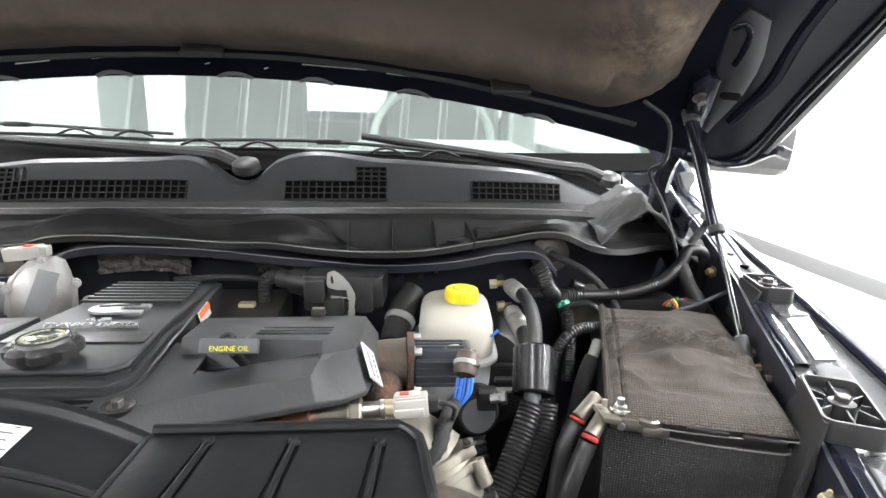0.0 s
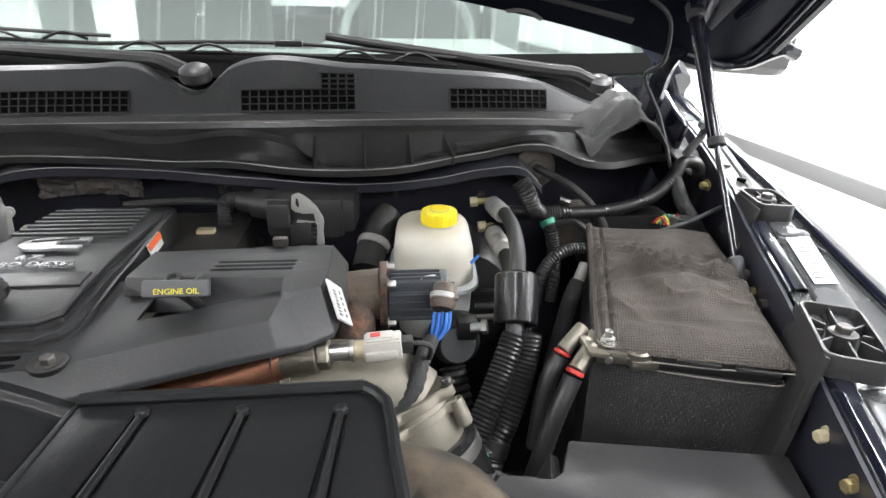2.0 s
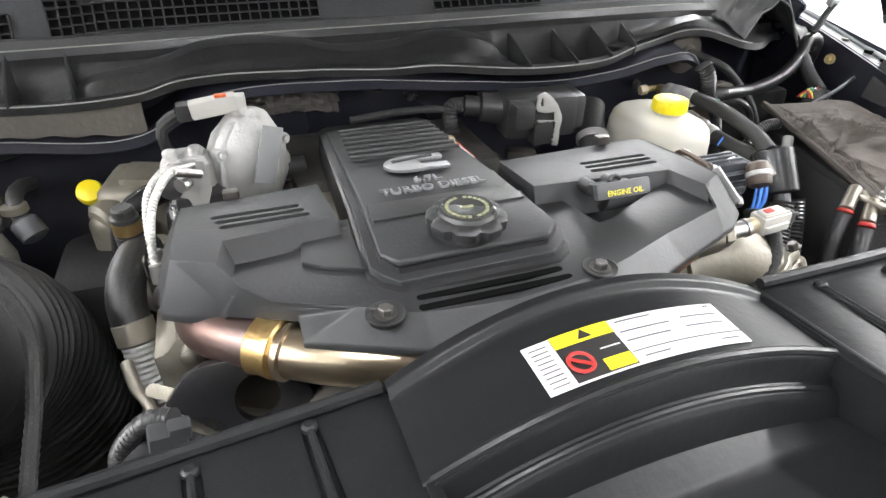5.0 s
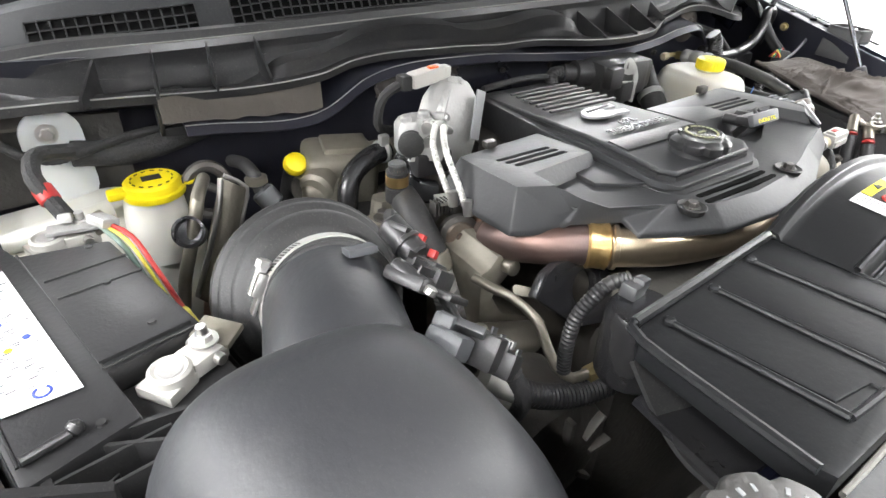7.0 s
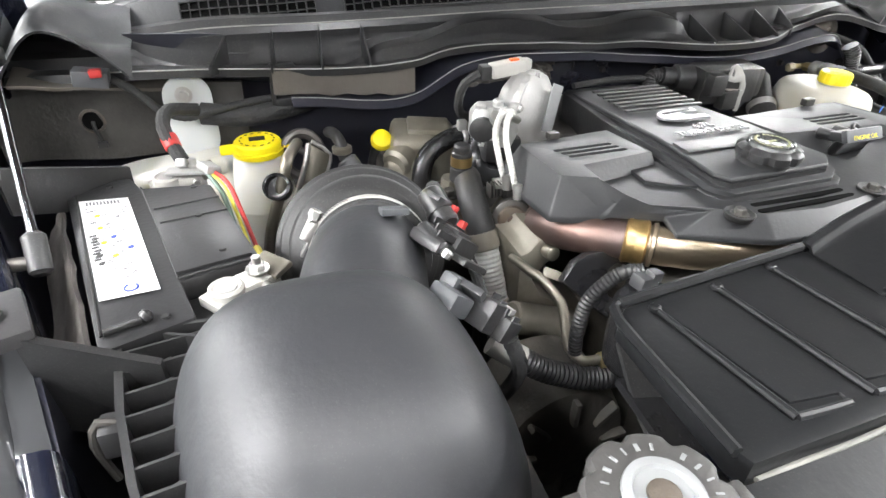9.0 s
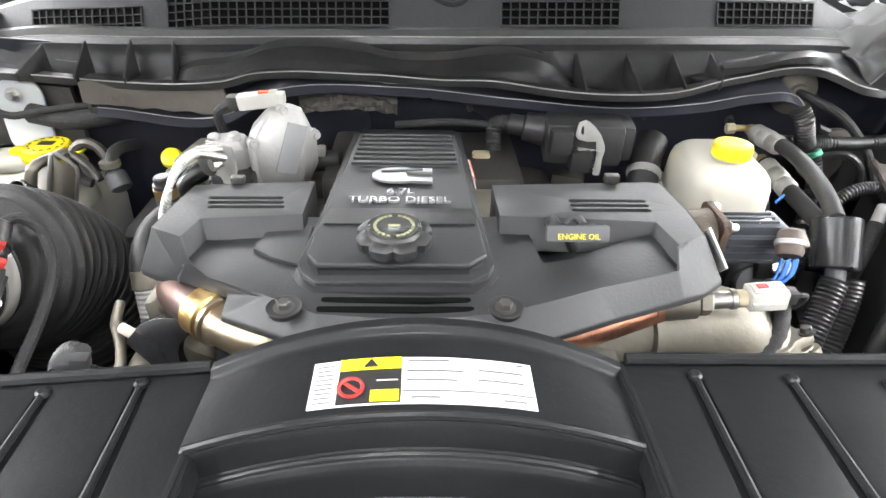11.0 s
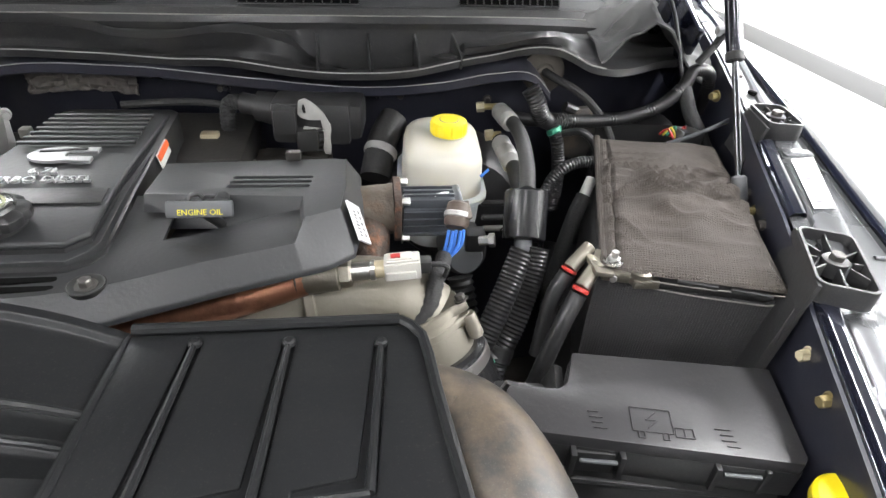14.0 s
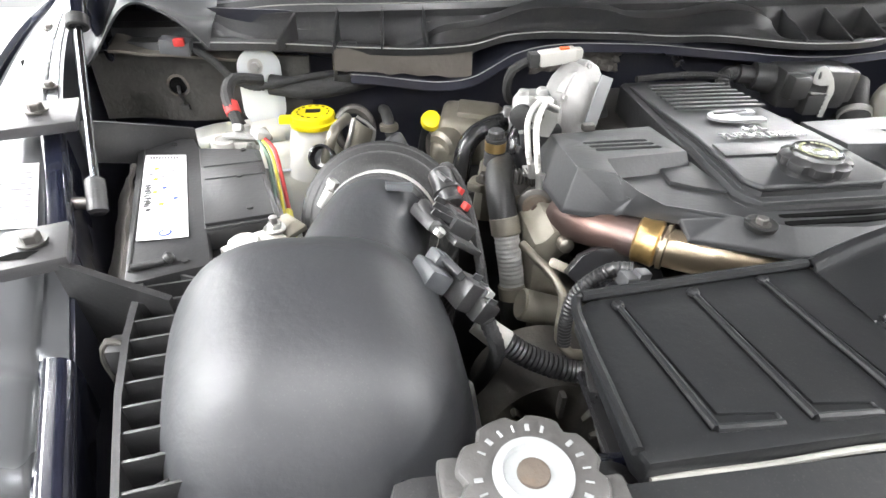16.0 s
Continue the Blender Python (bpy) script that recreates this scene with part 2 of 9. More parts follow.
COLLAR = material("dull_bare_steel", (0.27, 0.25, 0.21), 0.42, 0.85, 0.15, 60, 0.3, 0.3, (0.22, 0.18, 0.12), 22)
BRASS = material("yellow_zinc", (0.42, 0.34, 0.17), 0.35, 0.8, 0.12)
RUST = material("rusty_steel", (0.060, 0.044, 0.036), 0.7, 0.3, 0.4, 50, 0.8, 1.0, (0.26, 0.11, 0.05), 55)
RUST_GREY = material("rusty_pipe", (0.12, 0.10, 0.082), 0.55, 0.5, 0.3, 50, 0.5, 0.9, (0.13, 0.075, 0.045), 38)
COPPER = material("heat_tinted_pipe", (0.52, 0.25, 0.16), 0.30, 0.9, 0.35, 40, 0.3, 0.95, (0.11, 0.045, 0.035), 26)
BRONZE = material("straw_tinted_pipe", (0.52, 0.43, 0.31), 0.27, 0.95, 0.12, 30, 0.1, 0.3, (0.22, 0.14, 0.09), 10)
PURPLE = material("purple_tinted_pipe", (0.17, 0.125, 0.115), 0.44, 0.9, 0.2, 30, 0.15, 0.5, (0.17, 0.08, 0.05), 12)
GOLD = material("gold_band", (0.66, 0.46, 0.20), 0.3, 0.95, 0.25, 60, 0.3, 0.5, (0.20, 0.12, 0.05), 40)
TANK = material("reservoir_plastic", (0.56, 0.54, 0.475), 0.38, 0, 0.05, 20, 0.05, 0.14, (0.50, 0.44, 0.30), 9, sub=0.5)
TANK_C = material("coolant_tank_plastic", (0.62, 0.61, 0.56), 0.36, 0, 0.05, 20, 0.05, 0.14, (0.50, 0.46, 0.36), 9, sub=0.5)
TANK_W = material("frosted_plastic", (0.66, 0.68, 0.67), 0.4, 0, 0.05, 20, 0.05, 0.1, (0.5, 0.48, 0.42), 10, sub=0.5)
TANK_F = material("reservoir_filled", (0.55, 0.56, 0.56), 0.38, 0, 0.06, 20, 0.05, 0.1, (0.4, 0.38, 0.33), 10, sub=0.4)
COOLANT = material("coolant_filled_plastic", (0.55, 0.42, 0.34), 0.4, 0, 0.2, 30, 0.05, 0.4, (0.42, 0.16, 0.10), 10, sub=0.4)
YELLOW = material("yellow_cap", (0.85, 0.68, 0.012), 0.38, 0, 0.05, 40, 0.05)
WHITE_P = material("white_plastic", (0.45, 0.44, 0.41), 0.4, 0, 0.06, 60, 0.05, 0.12, (0.45, 0.4, 0.33), 20)
CREAM_P = material("cream_plastic", (0.46, 0.40, 0.27), 0.4, 0, 0.08, 60, 0.05)
GREY_P = material("grey_plastic", (0.070, 0.073, 0.079), 0.42, 0, 0.08, 60, 0.08, 0.1, (0.2, 0.19, 0.17))
SATIN = material("satin_black_plastic", (0.035, 0.036, 0.039), 0.36, 0, 0.1, 60, 0.1, 0.1, (0.12, 0.11, 0.1), spec=0.8)
GREY_L = material("light_grey_plastic", (0.23, 0.235, 0.24), 0.45, 0, 0.08, 60, 0.08)
BROWN_P = material("brown_connector", (0.07, 0.05, 0.04), 0.5, 0, 0.2, 60, 0.1, 0.4, (0.2, 0.17, 0.13), 40)
RED = material("red_plastic", (0.42, 0.032, 0.028), 0.45, 0, 0.1)
ORANGE = material("orange_print", (0.75, 0.13, 0.03), 0.5, 0, 0.05)
BLUE_W = material("blue_wire", (0.06, 0.20, 0.62), 0.45, 0, 0.1)
BLUE_D = material("blue_print", (0.03, 0.06, 0.35), 0.45, 0, 0.1)
GREEN_W = material("green_tape", (0.05, 0.30, 0.19), 0.45, 0, 0.1)
YEL_W = material("yellow_wire", (0.7, 0.6, 0.08), 0.45, 0, 0.1)
TEAL_W = material("grey_green_cable", (0.14, 0.20, 0.17), 0.45, 0, 0.1)
LABEL = material("white_label", (0.66, 0.66, 0.66), 0.45, 0, 0.03)
INK = material("black_print", (0.02, 0.02, 0.02), 0.5, 0, 0.05)
GREY_INK = material("grey_print", (0.13, 0.13, 0.14), 0.5, 0, 0.05)
SILVER_T = material("silver_lettering", (0.40, 0.405, 0.41), 0.38, 0.8, 0.05)
CAP_INK = material("pale_yellow_print", (0.28, 0.28, 0.16), 0.5, 0, 0.03)
YELLOW_T = material("yellow_print", (0.85, 0.72, 0.02), 0.5, 0, 0.03)
WALL = material("white_wall_paint", (0.80, 0.80, 0.79), 0.6, 0, 0.015, 3, 0.03)
# For the unseen south wall only: grey so that less light bounces from the front.
WALL_GREY = material("unseen_wall_grey", (0.16, 0.16, 0.165), 0.6, 0, 0.03, 3, 0.03)
FLOOR = material("sealed_concrete", (0.50, 0.50, 0.49), 0.28, 0, 0.05, 4, 0.05, 0.2, (0.36, 0.36, 0.35), 2)
LINE = material("sealer_line", (0.30, 0.30, 0.29), 0.6, 0, 0.2)
WIPER = material("wiper_black", (0.010, 0.010, 0.0105), 0.5, 0, 0.15, 60, 0.1, spec=0.3)
LATTICE = material("grille_lattice", (0.014, 0.014, 0.015), 0.45, 0, 0.1)
DULL_SEAL = material("worn_grey_seal", (0.20, 0.195, 0.18), 0.6, 0, 0.2, 60, 0.2, 0.5, (0.12, 0.11, 0.09), 30)
BASEBOARD = material("grey_baseboard", (0.13, 0.13, 0.13), 0.5, 0, 0.05, 10, 0.03)
CEIL = material("white_steel_ceiling", (0.72, 0.74, 0.73), 0.45, 0, 0.04, 3, 0.03)
CREAM_G = material("pale_bracket_metal", (0.40, 0.40, 0.38), 0.45, 0.3, 0.15, 60, 0.2, 0.4, (0.22, 0.21, 0.19), 30)
for m_dusty, amount in ((DUCT, 0.10), (COVER, 0.12), (DOME, 0.10), (PLASTIC, 0.35), (COWL, 0.4), (COWL_TOP, 0.3), (RUBBER, 0.4), (FUSE, 0.22), (BLANKET, 0.35), (BLANKET_S, 0.35), (CONDUIT, 0.35), (LOOM, 0.5), (FIREWALL, 0.25), (IRON, 0.6), (RUBBER_GREY, 0.5)):
    specked(m_dusty, amount)
LIGHT = glow("lamp_diffuser", (0.985, 0.99, 1.0), LAMP)
GLASS = clear_glass("windscreen_glass", (0.68, 0.745, 0.715), 0.0, 0.05)
CABIN = material("cabin_trim", (0.36, 0.37, 0.37), 0.7, 0, 0.1, 20, 0.2)
SEAT = material("seat_cloth", (0.10, 0.10, 0.10), 0.85, 0, 0.1, 30, 0.4)

# ---- mesh helpers ----
WORLD_OF = {}


def thing(name, base, label, category, group="", kind=""):
    ob = new(name)
    ob.empty_display_size = 0.02
    ob.location = base
    WORLD_OF[ob.name] = Matrix.Translation(base)
    return tagged(ob, label, category, group, kind)


def part(name, bm, mat, parent=None, label="", angle=35.0, category="", kind="", group=""):
    me = bpy.data.meshes.new(name)
    bmesh.ops.recalc_face_normals(bm, faces=bm.faces[:])
    bm.to_mesh(me)
    bm.free()
    me.shade_smooth()
    me.set_sharp_from_angle(angle=radians(angle))
    me.materials.append(mat)
    ob = new(name, me)
    if parent is not None:
        ob.parent = parent
        ob.matrix_parent_inverse = WORLD_OF.get(parent.name, Matrix()).inverted()
    return tagged(ob, label, category, group, kind)


def bev(bm, offset, segments=2, angle=30.0):
    edges = [e for e in bm.edges if len(e.link_faces) == 2 and e.calc_face_angle(0) > radians(angle)]
    if offset and edges:
        bmesh.ops.bevel(bm, geom=edges, offset=offset, segments=segments, profile=0.6, affect="EDGES", clamp_overlap=True)
    return bm


def join(*bms):
    out = bms[0]
    for other in bms[1:]:
        me = bpy.data.meshes.new("joined")
        other.to_mesh(me)
        other.free()
        out.from_mesh(me)
        bpy.data.meshes.remove(me)
    return out


def box(c, s, bevel=0.002, rot=(0, 0, 0), segments=2):
    bm = bmesh.new()
    bmesh.ops.create_cube(bm, size=1.0)
    bmesh.ops.scale(bm, vec=s, verts=bm.verts)
    bev(bm, bevel, segments)
    bmesh.ops.transform(bm, matrix=pose(*c, *rot), verts=bm.verts)
    return bm


def axis_matrix(a, b):
    d = Vector(b) - Vector(a)
    return Matrix.Translation(a) @ d.to_track_quat("Z", "Y").to_matrix().to_4x4(), d.length


def lathe(profile, a, b, seg=24):
    """Revolves (radius, height) pairs round the line from a towards b; heights are metres from a."""
    m, _ = axis_matrix(a, b)
    bm = bmesh.new()
    rings = []
    for r, h in profile:
        rings.append([bm.verts.new(m @ Vector((r * math.cos(2 * math.pi * i / seg), r * math.sin(2 * math.pi * i / seg), h))) for i in range(seg)])
    for p, q in zip(rings, rings[1:]):
        for i in range(seg):
            bm.faces.new((p[i], p[(i + 1) % seg], q[(i + 1) % seg], q[i]))
    bm.faces.new(rings[0][::-1])
    bm.faces.new(rings[-1])
    return bm


def rod(a, b, r, seg=18, bevel=0.0, r2=None):
    length = (Vector(b) - Vector(a)).length
    e, r2 = bevel or r * 0.12, r if r2 is None else r2
    return lathe([(r - e, 0), (r, e), (r2, length - e), (r2 - e, length)], a, b, seg)


def hexnut(c, towards, r=0.007, h=0.006, washer=1.5):
    c, d = Vector(c), (Vector(towards) - Vector(c)).normalized()
    bm = lathe([(r * washer, 0), (r * washer, 0.0015)], c, c + d, 20)
    return join(bm, lathe([(r, 0.0015), (r, h - 0.001), (r * 0.85, h)], c, c + d, 6))


def spline(pts, step):
    P = [Vector(p) for p in pts]
    P = [2 * P[0] - P[1]] + P + [2 * P[-1] - P[-2]]
    out = []
    for i in range(1, len(P) - 2):
        n = max(2, int((P[i + 1] - P[i]).length / step))
        for k in range(n):
            t = k / n
            a, b, c, d = P[i - 1], P[i], P[i + 1], P[i + 2]
            out.append(0.5 * (2 * b + (c - a) * t + (2 * a - 5 * b + 4 * c - d) * t * t + (3 * b - 3 * c + d - a) * t ** 3))
    out.append(P[-2])
    return out


def tube(pts, r, seg=12, step=0.01, rib=0.0, pitch=0.006, wobble=0.0):
    """A round hose along a smooth line; r is one radius or one at each end of the line; rib: depth of its corrugation."""
    line = spline(pts, pitch / 2 if rib else step)
    r0, r1 = (r, r) if not isinstance(r, tuple) else r
    bm, rings = bmesh.new(), []
    side = None
    for i, p in enumerate(line):
        d = (line[min(i + 1, len(line) - 1)] - line[max(i - 1, 0)]).normalized()
        side = d.orthogonal() if side is None else side - d * side.dot(d)
        side.normalize()
        up = d.cross(side)
        f = i / (len(line) - 1)
        q = r0 + (r1 - r0) * f - (rib if i % 2 else 0)
        if wobble:
            q *= 1 + wobble * noise.noise(p * 90)
        rings.append([bm.verts.new(p + q * (side * math.cos(2 * math.pi * k / seg) + up * math.sin(2 * math.pi * k / seg))) for k in range(seg)])
    for a, b in zip(rings, rings[1:]):
        for k in range(seg):
            bm.faces.new((a[k], a[(k + 1) % seg], b[(k + 1) % seg], b[k]))
    bm.faces.new(rings[0][::-1])
    bm.faces.new(rings[-1])
    return bm


def prism(outline, z0, z1, bevel=0.002, holes=(), segments=2):
    """A slab of that outline from z0 up to z1, which may be functions of x and y, with holes right through."""
    f0 = z0 if callable(z0) else (lambda x, y: z0)
    f1 = z1 if callable(z1) else (lambda x, y: z1)
    bm = bmesh.new()
    if not holes:
        top = [bm.verts.new((x, y, f1(x, y))) for x, y in outline]
        low = [bm.verts.new((x, y, f0(x, y))) for x, y in outline]
        bm.faces.new(top)
        bm.faces.new(low[::-1])
        loops = [(top, low)]
    else:
        loops, edges = [], ([], [])
        for path in (outline, *holes):
            pair = []
            for f, es in zip((f1, f0), edges):
                vs = [bm.verts.new((x, y, f(x, y))) for x, y in path]
                es.extend(bm.edges.new((vs[i], vs[(i + 1) % len(vs)])) for i in range(len(vs)))
                pair.append(vs)
            loops.append(tuple(pair))
        for es in edges:
            bmesh.ops.triangle_fill(bm, use_beauty=True, edges=es)
    for a, b in loops:
        for i in range(len(a)):
            j = (i + 1) % len(a)
            bm.faces.new((a[i], b[i], b[j], a[j]))
    bmesh.ops.recalc_face_normals(bm, faces=bm.faces[:])
    return bev(bm, bevel, segments)


def sheet(fn, nu, nv, thick=0.0):
    """A surface from a function of u and v in 0..1, thickened downwards by that much."""
    bm = bmesh.new()
    g = [[bm.verts.new(fn(i / nu, j / nv)) for j in range(nv + 1)] for i in range(nu + 1)]
    for i in range(nu):
        for j in range(nv):
            bm.faces.new((g[i][j], g[i + 1][j], g[i + 1][j + 1], g[i][j + 1]))
    if thick:
        bmesh.ops.recalc_face_normals(bm, faces=bm.faces[:])
        bmesh.ops.solidify(bm, geom=bm.faces[:], thickness=thick)
    return bm


def loft(rings):
    bm = bmesh.new()
    vs = [[bm.verts.new(p) for p in ring] for ring in rings]
    for a, b in zip(vs, vs[1:]):
        for i in range(len(a)):
            j = (i + 1) % len(a)
            bm.faces.new((a[i], a[j], b[j], b[i]))
    bm.faces.new(vs[0][::-1])
    bm.faces.new(vs[-1])
    return bm


def round_rect(cx, cy, sx, sy, r, n=5, turn=0.0):
    out = []
    for qx, qy, a0 in ((1, 1, 0), (-1, 1, 90), (-1, -1, 180), (1, -1, 270)):
        for k in range(n + 1):
            a = radians(a0 + 90 * k / n)
            out.append((qx * (sx / 2 - r) + r * math.cos(a), qy * (sy / 2 - r) + r * math.sin(a)))
    c, s = math.cos(radians(turn)), math.sin(radians(turn))
    return [(cx + x * c - y * s, cy + x * s + y * c) for x, y in out]


def letters(body, size, depth, m, mat, parent, name="lettering", label=""):
    cu = bpy.data.curves.new("text", "FONT")
    cu.body, cu.size, cu.extrude, cu.align_x, cu.align_y, cu.resolution_u = body, size, depth, "CENTER", "CENTER", 2
    tmp = bpy.data.objects.new("text", cu)
    scene.collection.objects.link(tmp)
    bpy.context.view_layer.update()
    me = bpy.data.meshes.new_from_object(tmp)
    bpy.data.objects.remove(tmp)
    me.transform(m)
    bm = bmesh.new()
    bm.from_mesh(me)
    bpy.data.meshes.remove(me)
    return part(name, bm, mat, parent, label)


def arch(x, half):
    return max(0.0, 1 - (x / half) ** 2)


def lerp(a, b, t):
    return a + (b - a) * t


def table(x, pairs):
    """A smooth line through the pairs, level beyond its ends."""
    if x <= pairs[0][0]:
        return pairs[0][1]
    slope = [(q - p) / (b - a) for (a, p), (b, q) in zip(pairs, pairs[1:])]
    for i, ((a, p), (b, q)) in enumerate(zip(pairs, pairs[1:])):
        if x <= b:
            t, h = (x - a) / (b - a), b - a
            m0 = slope[i] if i == 0 else 0.5 * (slope[i - 1] + slope[i])
            m1 = slope[i] if i == len(slope) - 1 else 0.5 * (slope[i] + slope[i + 1])
            return p + (q - p) * t * t * (3 - 2 * t) + h * t * (1 - t) * (m0 * (1 - t) - m1 * t)
    return pairs[-1][1]


def cast_body(c, sizes, seg=14, rough=0.0022):
    """A lumpy casting: many-sided rings of given half width, half depth and height, roughened."""
    rings = []
    for z, a, b, ox, oy in sizes:
        ring_p = []
        for k in range(seg):
            t = 2 * math.pi * (k + 0.5) / seg
            e = 1.0 / max(abs(math.cos(t)) ** 2.6 + abs(math.sin(t)) ** 2.6, 1e-6) ** (1 / 2.6)
            q = Vector((c[0] + ox + a * e * math.cos(t), c[1] + oy + b * e * math.sin(t), z))
            ring_p.append(q + Vector((1, 1, 0)) * rough * noise.noise(q * 60))
        rings.append(ring_p)
    return bev(loft(rings), 0.0022, 2, 28)


# ---- the room ----
RX0, RX1, RY0, RY1, RH = -4.6, 4.45, -5.5, 7.0, 3.7
part("floor", box(((RX0 + RX1) / 2, (RY0 + RY1) / 2, -0.1), (RX1 - RX0 + 0.6, RY1 - RY0 + 0.6, 0.2), 0), FLOOR, label="pale sealed concrete workshop floor", category="floor", kind="structure")
for nm, c, s in (("wall_east", (RX1 + 0.1, (RY0 + RY1) / 2, RH / 2), (0.2, RY1 - RY0 + 0.4, RH)), ("wall_west", (RX0 - 0.1, (RY0 + RY1) / 2, RH / 2), (0.2, RY1 - RY0 + 0.4, RH)),
                 ("wall_north", ((RX0 + RX1) / 2, RY1 + 0.1, RH / 2), (RX1 - RX0, 0.2, RH)), ("wall_south", ((RX0 + RX1) / 2, RY0 - 0.1, RH / 2), (RX1 - RX0, 0.2, RH))):
    # South wall is never in view; its grey is chosen to dim front-facing surfaces.
    part(nm, box(c, s, 0), WALL if nm != "wall_south" else WALL_GREY, label="smooth white painted workshop wall" if nm != "wall_south" else "unseen closing wall, made grey to weaken the front light", category="wall", kind="structure")
for c, s in (((RX1 - 0.008, (RY0 + RY1) / 2, 0.075), (0.016, RY1 - RY0 - 0.04, 0.15)), ((RX0 + 0.008, (RY0 + RY1) / 2, 0.075), (0.016, RY1 - RY0 - 0.04, 0.15)),
             (((RX0 + RX1) / 2, RY1 - 0.008, 0.075), (RX1 - RX0, 0.016, 0.15))):
    part("baseboard", box(c, s, 0.003), BASEBOARD, label="grey vinyl baseboard along the white wall", category="baseboard", kind="structure")


def ceiling_sheet():
    bm, pts, x = bmesh.new(), [], RX0 - 0.2
    while x < RX1 + 0.2:
        pts += [(x, RH), (x + 0.235, RH), (x + 0.25, RH - 0.03), (x + 0.285, RH - 0.03)]
        x += 0.3
    a = [bm.verts.new((p, RY0 - 0.2, z)) for p, z in pts]
    b = [bm.verts.new((p, RY1 + 0.2, z)) for p, z in pts]
    for i in range(len(a) - 1):
        bm.faces.new((a[i], a[i + 1], b[i + 1], b[i]))
    bmesh.ops.solidify(bm, geom=bm.faces[:], thickness=0.02)
    return bm


part("ceiling", ceiling_sheet(), CEIL, label="white ribbed steel ceiling", category="ceiling", kind="structure")
for lx, ly in [(a, b) for a in (-3.9, -2.1, -0.2, 1.75, 3.6) for b in (-3.6, 0.4, 4.6)]:
    lamp = thing("strip_light", (lx, ly, RH - 0.03), "long white strip light under the ribbed ceiling", "ceiling light", "ceiling strip lights")
    part("housing", box((lx, ly, RH - 0.40), (0.06, 2.6, 0.04), 0.008), CEIL, lamp)
    part("diffuser", box((lx, ly, RH - 0.44), (0.15, 2.5, 0.03), 0.01), LIGHT, lamp, "glowing white diffuser")
    for dy in (-1.1, 1.1):
        part("suspension_wire", rod((lx, ly + dy, RH - 0.01), (lx, ly + dy, RH - 0.38), 0.004, 6), STEEL, lamp)
    tubes = bpy.data.lights.new("strip_light_glow", "AREA")
    tubes.shape, tubes.size, tubes.size_y, tubes.energy, tubes.color = "RECTANGLE", 0.17, 2.5, LAMP_WATT * (2.2 if abs(lx) > 2.5 else 0.75) * (0.16 if ly < -1 else 1.25), (0.985, 0.99, 1.0)
    glow_ob = new("strip_light_glow", tubes)
    glow_ob.location = (lx, ly, RH - 0.46)
outlet = thing("wall_outlet", (RX1 - 0.004, 5.3, 1.15), "white twin socket plate on the wall", "wall outlet")
part("plate", box((RX1 - 0.006, 5.3, 1.15), (0.012, 0.16, 0.12), 0.003), LABEL, outlet)
for dy in (-0.035, 0.035):
    part("socket", box((RX1 - 0.014, 5.3 + dy, 1.15), (0.006, 0.045, 0.07), 0.004), GREY_L, outlet)

# ---- the vehicle's body: inner bay ----
def rail_z(y):
    return 1.165 + (y - 0.607) * 0.17


def right_in(y):
    return table(y, [(0.0, 0.55), (0.38, 0.671), (0.43, 0.687), (0.48, 0.7025), (0.533, 0.7195), (0.632, 0.758), (0.793, 0.805), (0.87, 0.831), (1.05, 0.880), (1.3, 0.93)])


def right_out(y):
    return table(y, [(0.0, 0.70), (0.25, 0.765), (0.40, 0.812), (0.54, 0.842), (0.616, 0.852), (0.711, 0.865), (0.852, 0.886), (1.034, 0.908), (1.3, 0.94), (1.6, 0.96)])


def right_step(y):
    """Where the raised inner plate of the ledge steps down to its outer strip."""
    return table(y, [(0.0, 0.62), (0.30, 0.710), (0.418, 0.7484), (0.4636, 0.763), (0.514, 0.781), (0.637, 0.828), (0.756, 0.858), (0.88, 0.884), (1.034, 0.903), (1.3, 0.935)])


def left_in(y):
    return table(y, [(0.0, -0.50), (0.40, -0.625), (0.495, -0.652), (0.58, -0.678), (0.645, -0.698), (0.71, -0.720), (0.863, -0.775), (1.05, -0.827), (1.3, -0.87)])


def left_out(y):
    return table(y, [(0.0, -0.66), (0.40, -0.745), (0.55, -0.79), (0.765, -0.845), (1.2, -0.93), (1.6, -0.95)])


def edge_z(y):
    return table(y, [(0.0, 1.08), (0.40, 1.155), (0.55, 1.178), (0.765, 1.185), (1.2, 1.218), (1.6, 1.24)])


PROFILE = [(0.0, 0), (0.16, 1), (0.18, 2), (0.20, 3), (0.52, 4), (0.57, 5), (0.60, 6), (0.95, 7), (1.0, 8)]
DROP = [-0.004, -0.004, -0.001, 0.0, 0.0, -0.001, -0.008, -0.008, -0.004]


def dimple(y, at, half):
    return max(0.0, 1 - ((y - at) / half) ** 2) ** 0.5 if abs(y - at) < half else 0.0


def apron(inner, outer):
    """The fender's inner ledge with its stamped steps, from the bay's rail out to the hood gap."""
    def fn(u, v):
        y = lerp(0.0, 1.42, u)
        k = v * (len(PROFILE) - 1)
        i = min(int(k), len(PROFILE) - 2)
        f = lerp(PROFILE[i][0], PROFILE[i + 1][0], k - i)
        d = lerp(DROP[i], DROP[i + 1], k - i)
        d -= 0.006 * (dimple(y, 0.49, 0.010) + dimple(y, 0.40, 0.012) + dimple(y, 0.31, 0.012)) * (1 if 0.15 < f < 0.8 else 0)
        return (lerp(inner(y), outer(y), f), y, lerp(rail_z(y), edge_z(y), f) + d)
    return sheet(fn, 180, 32, -0.003)


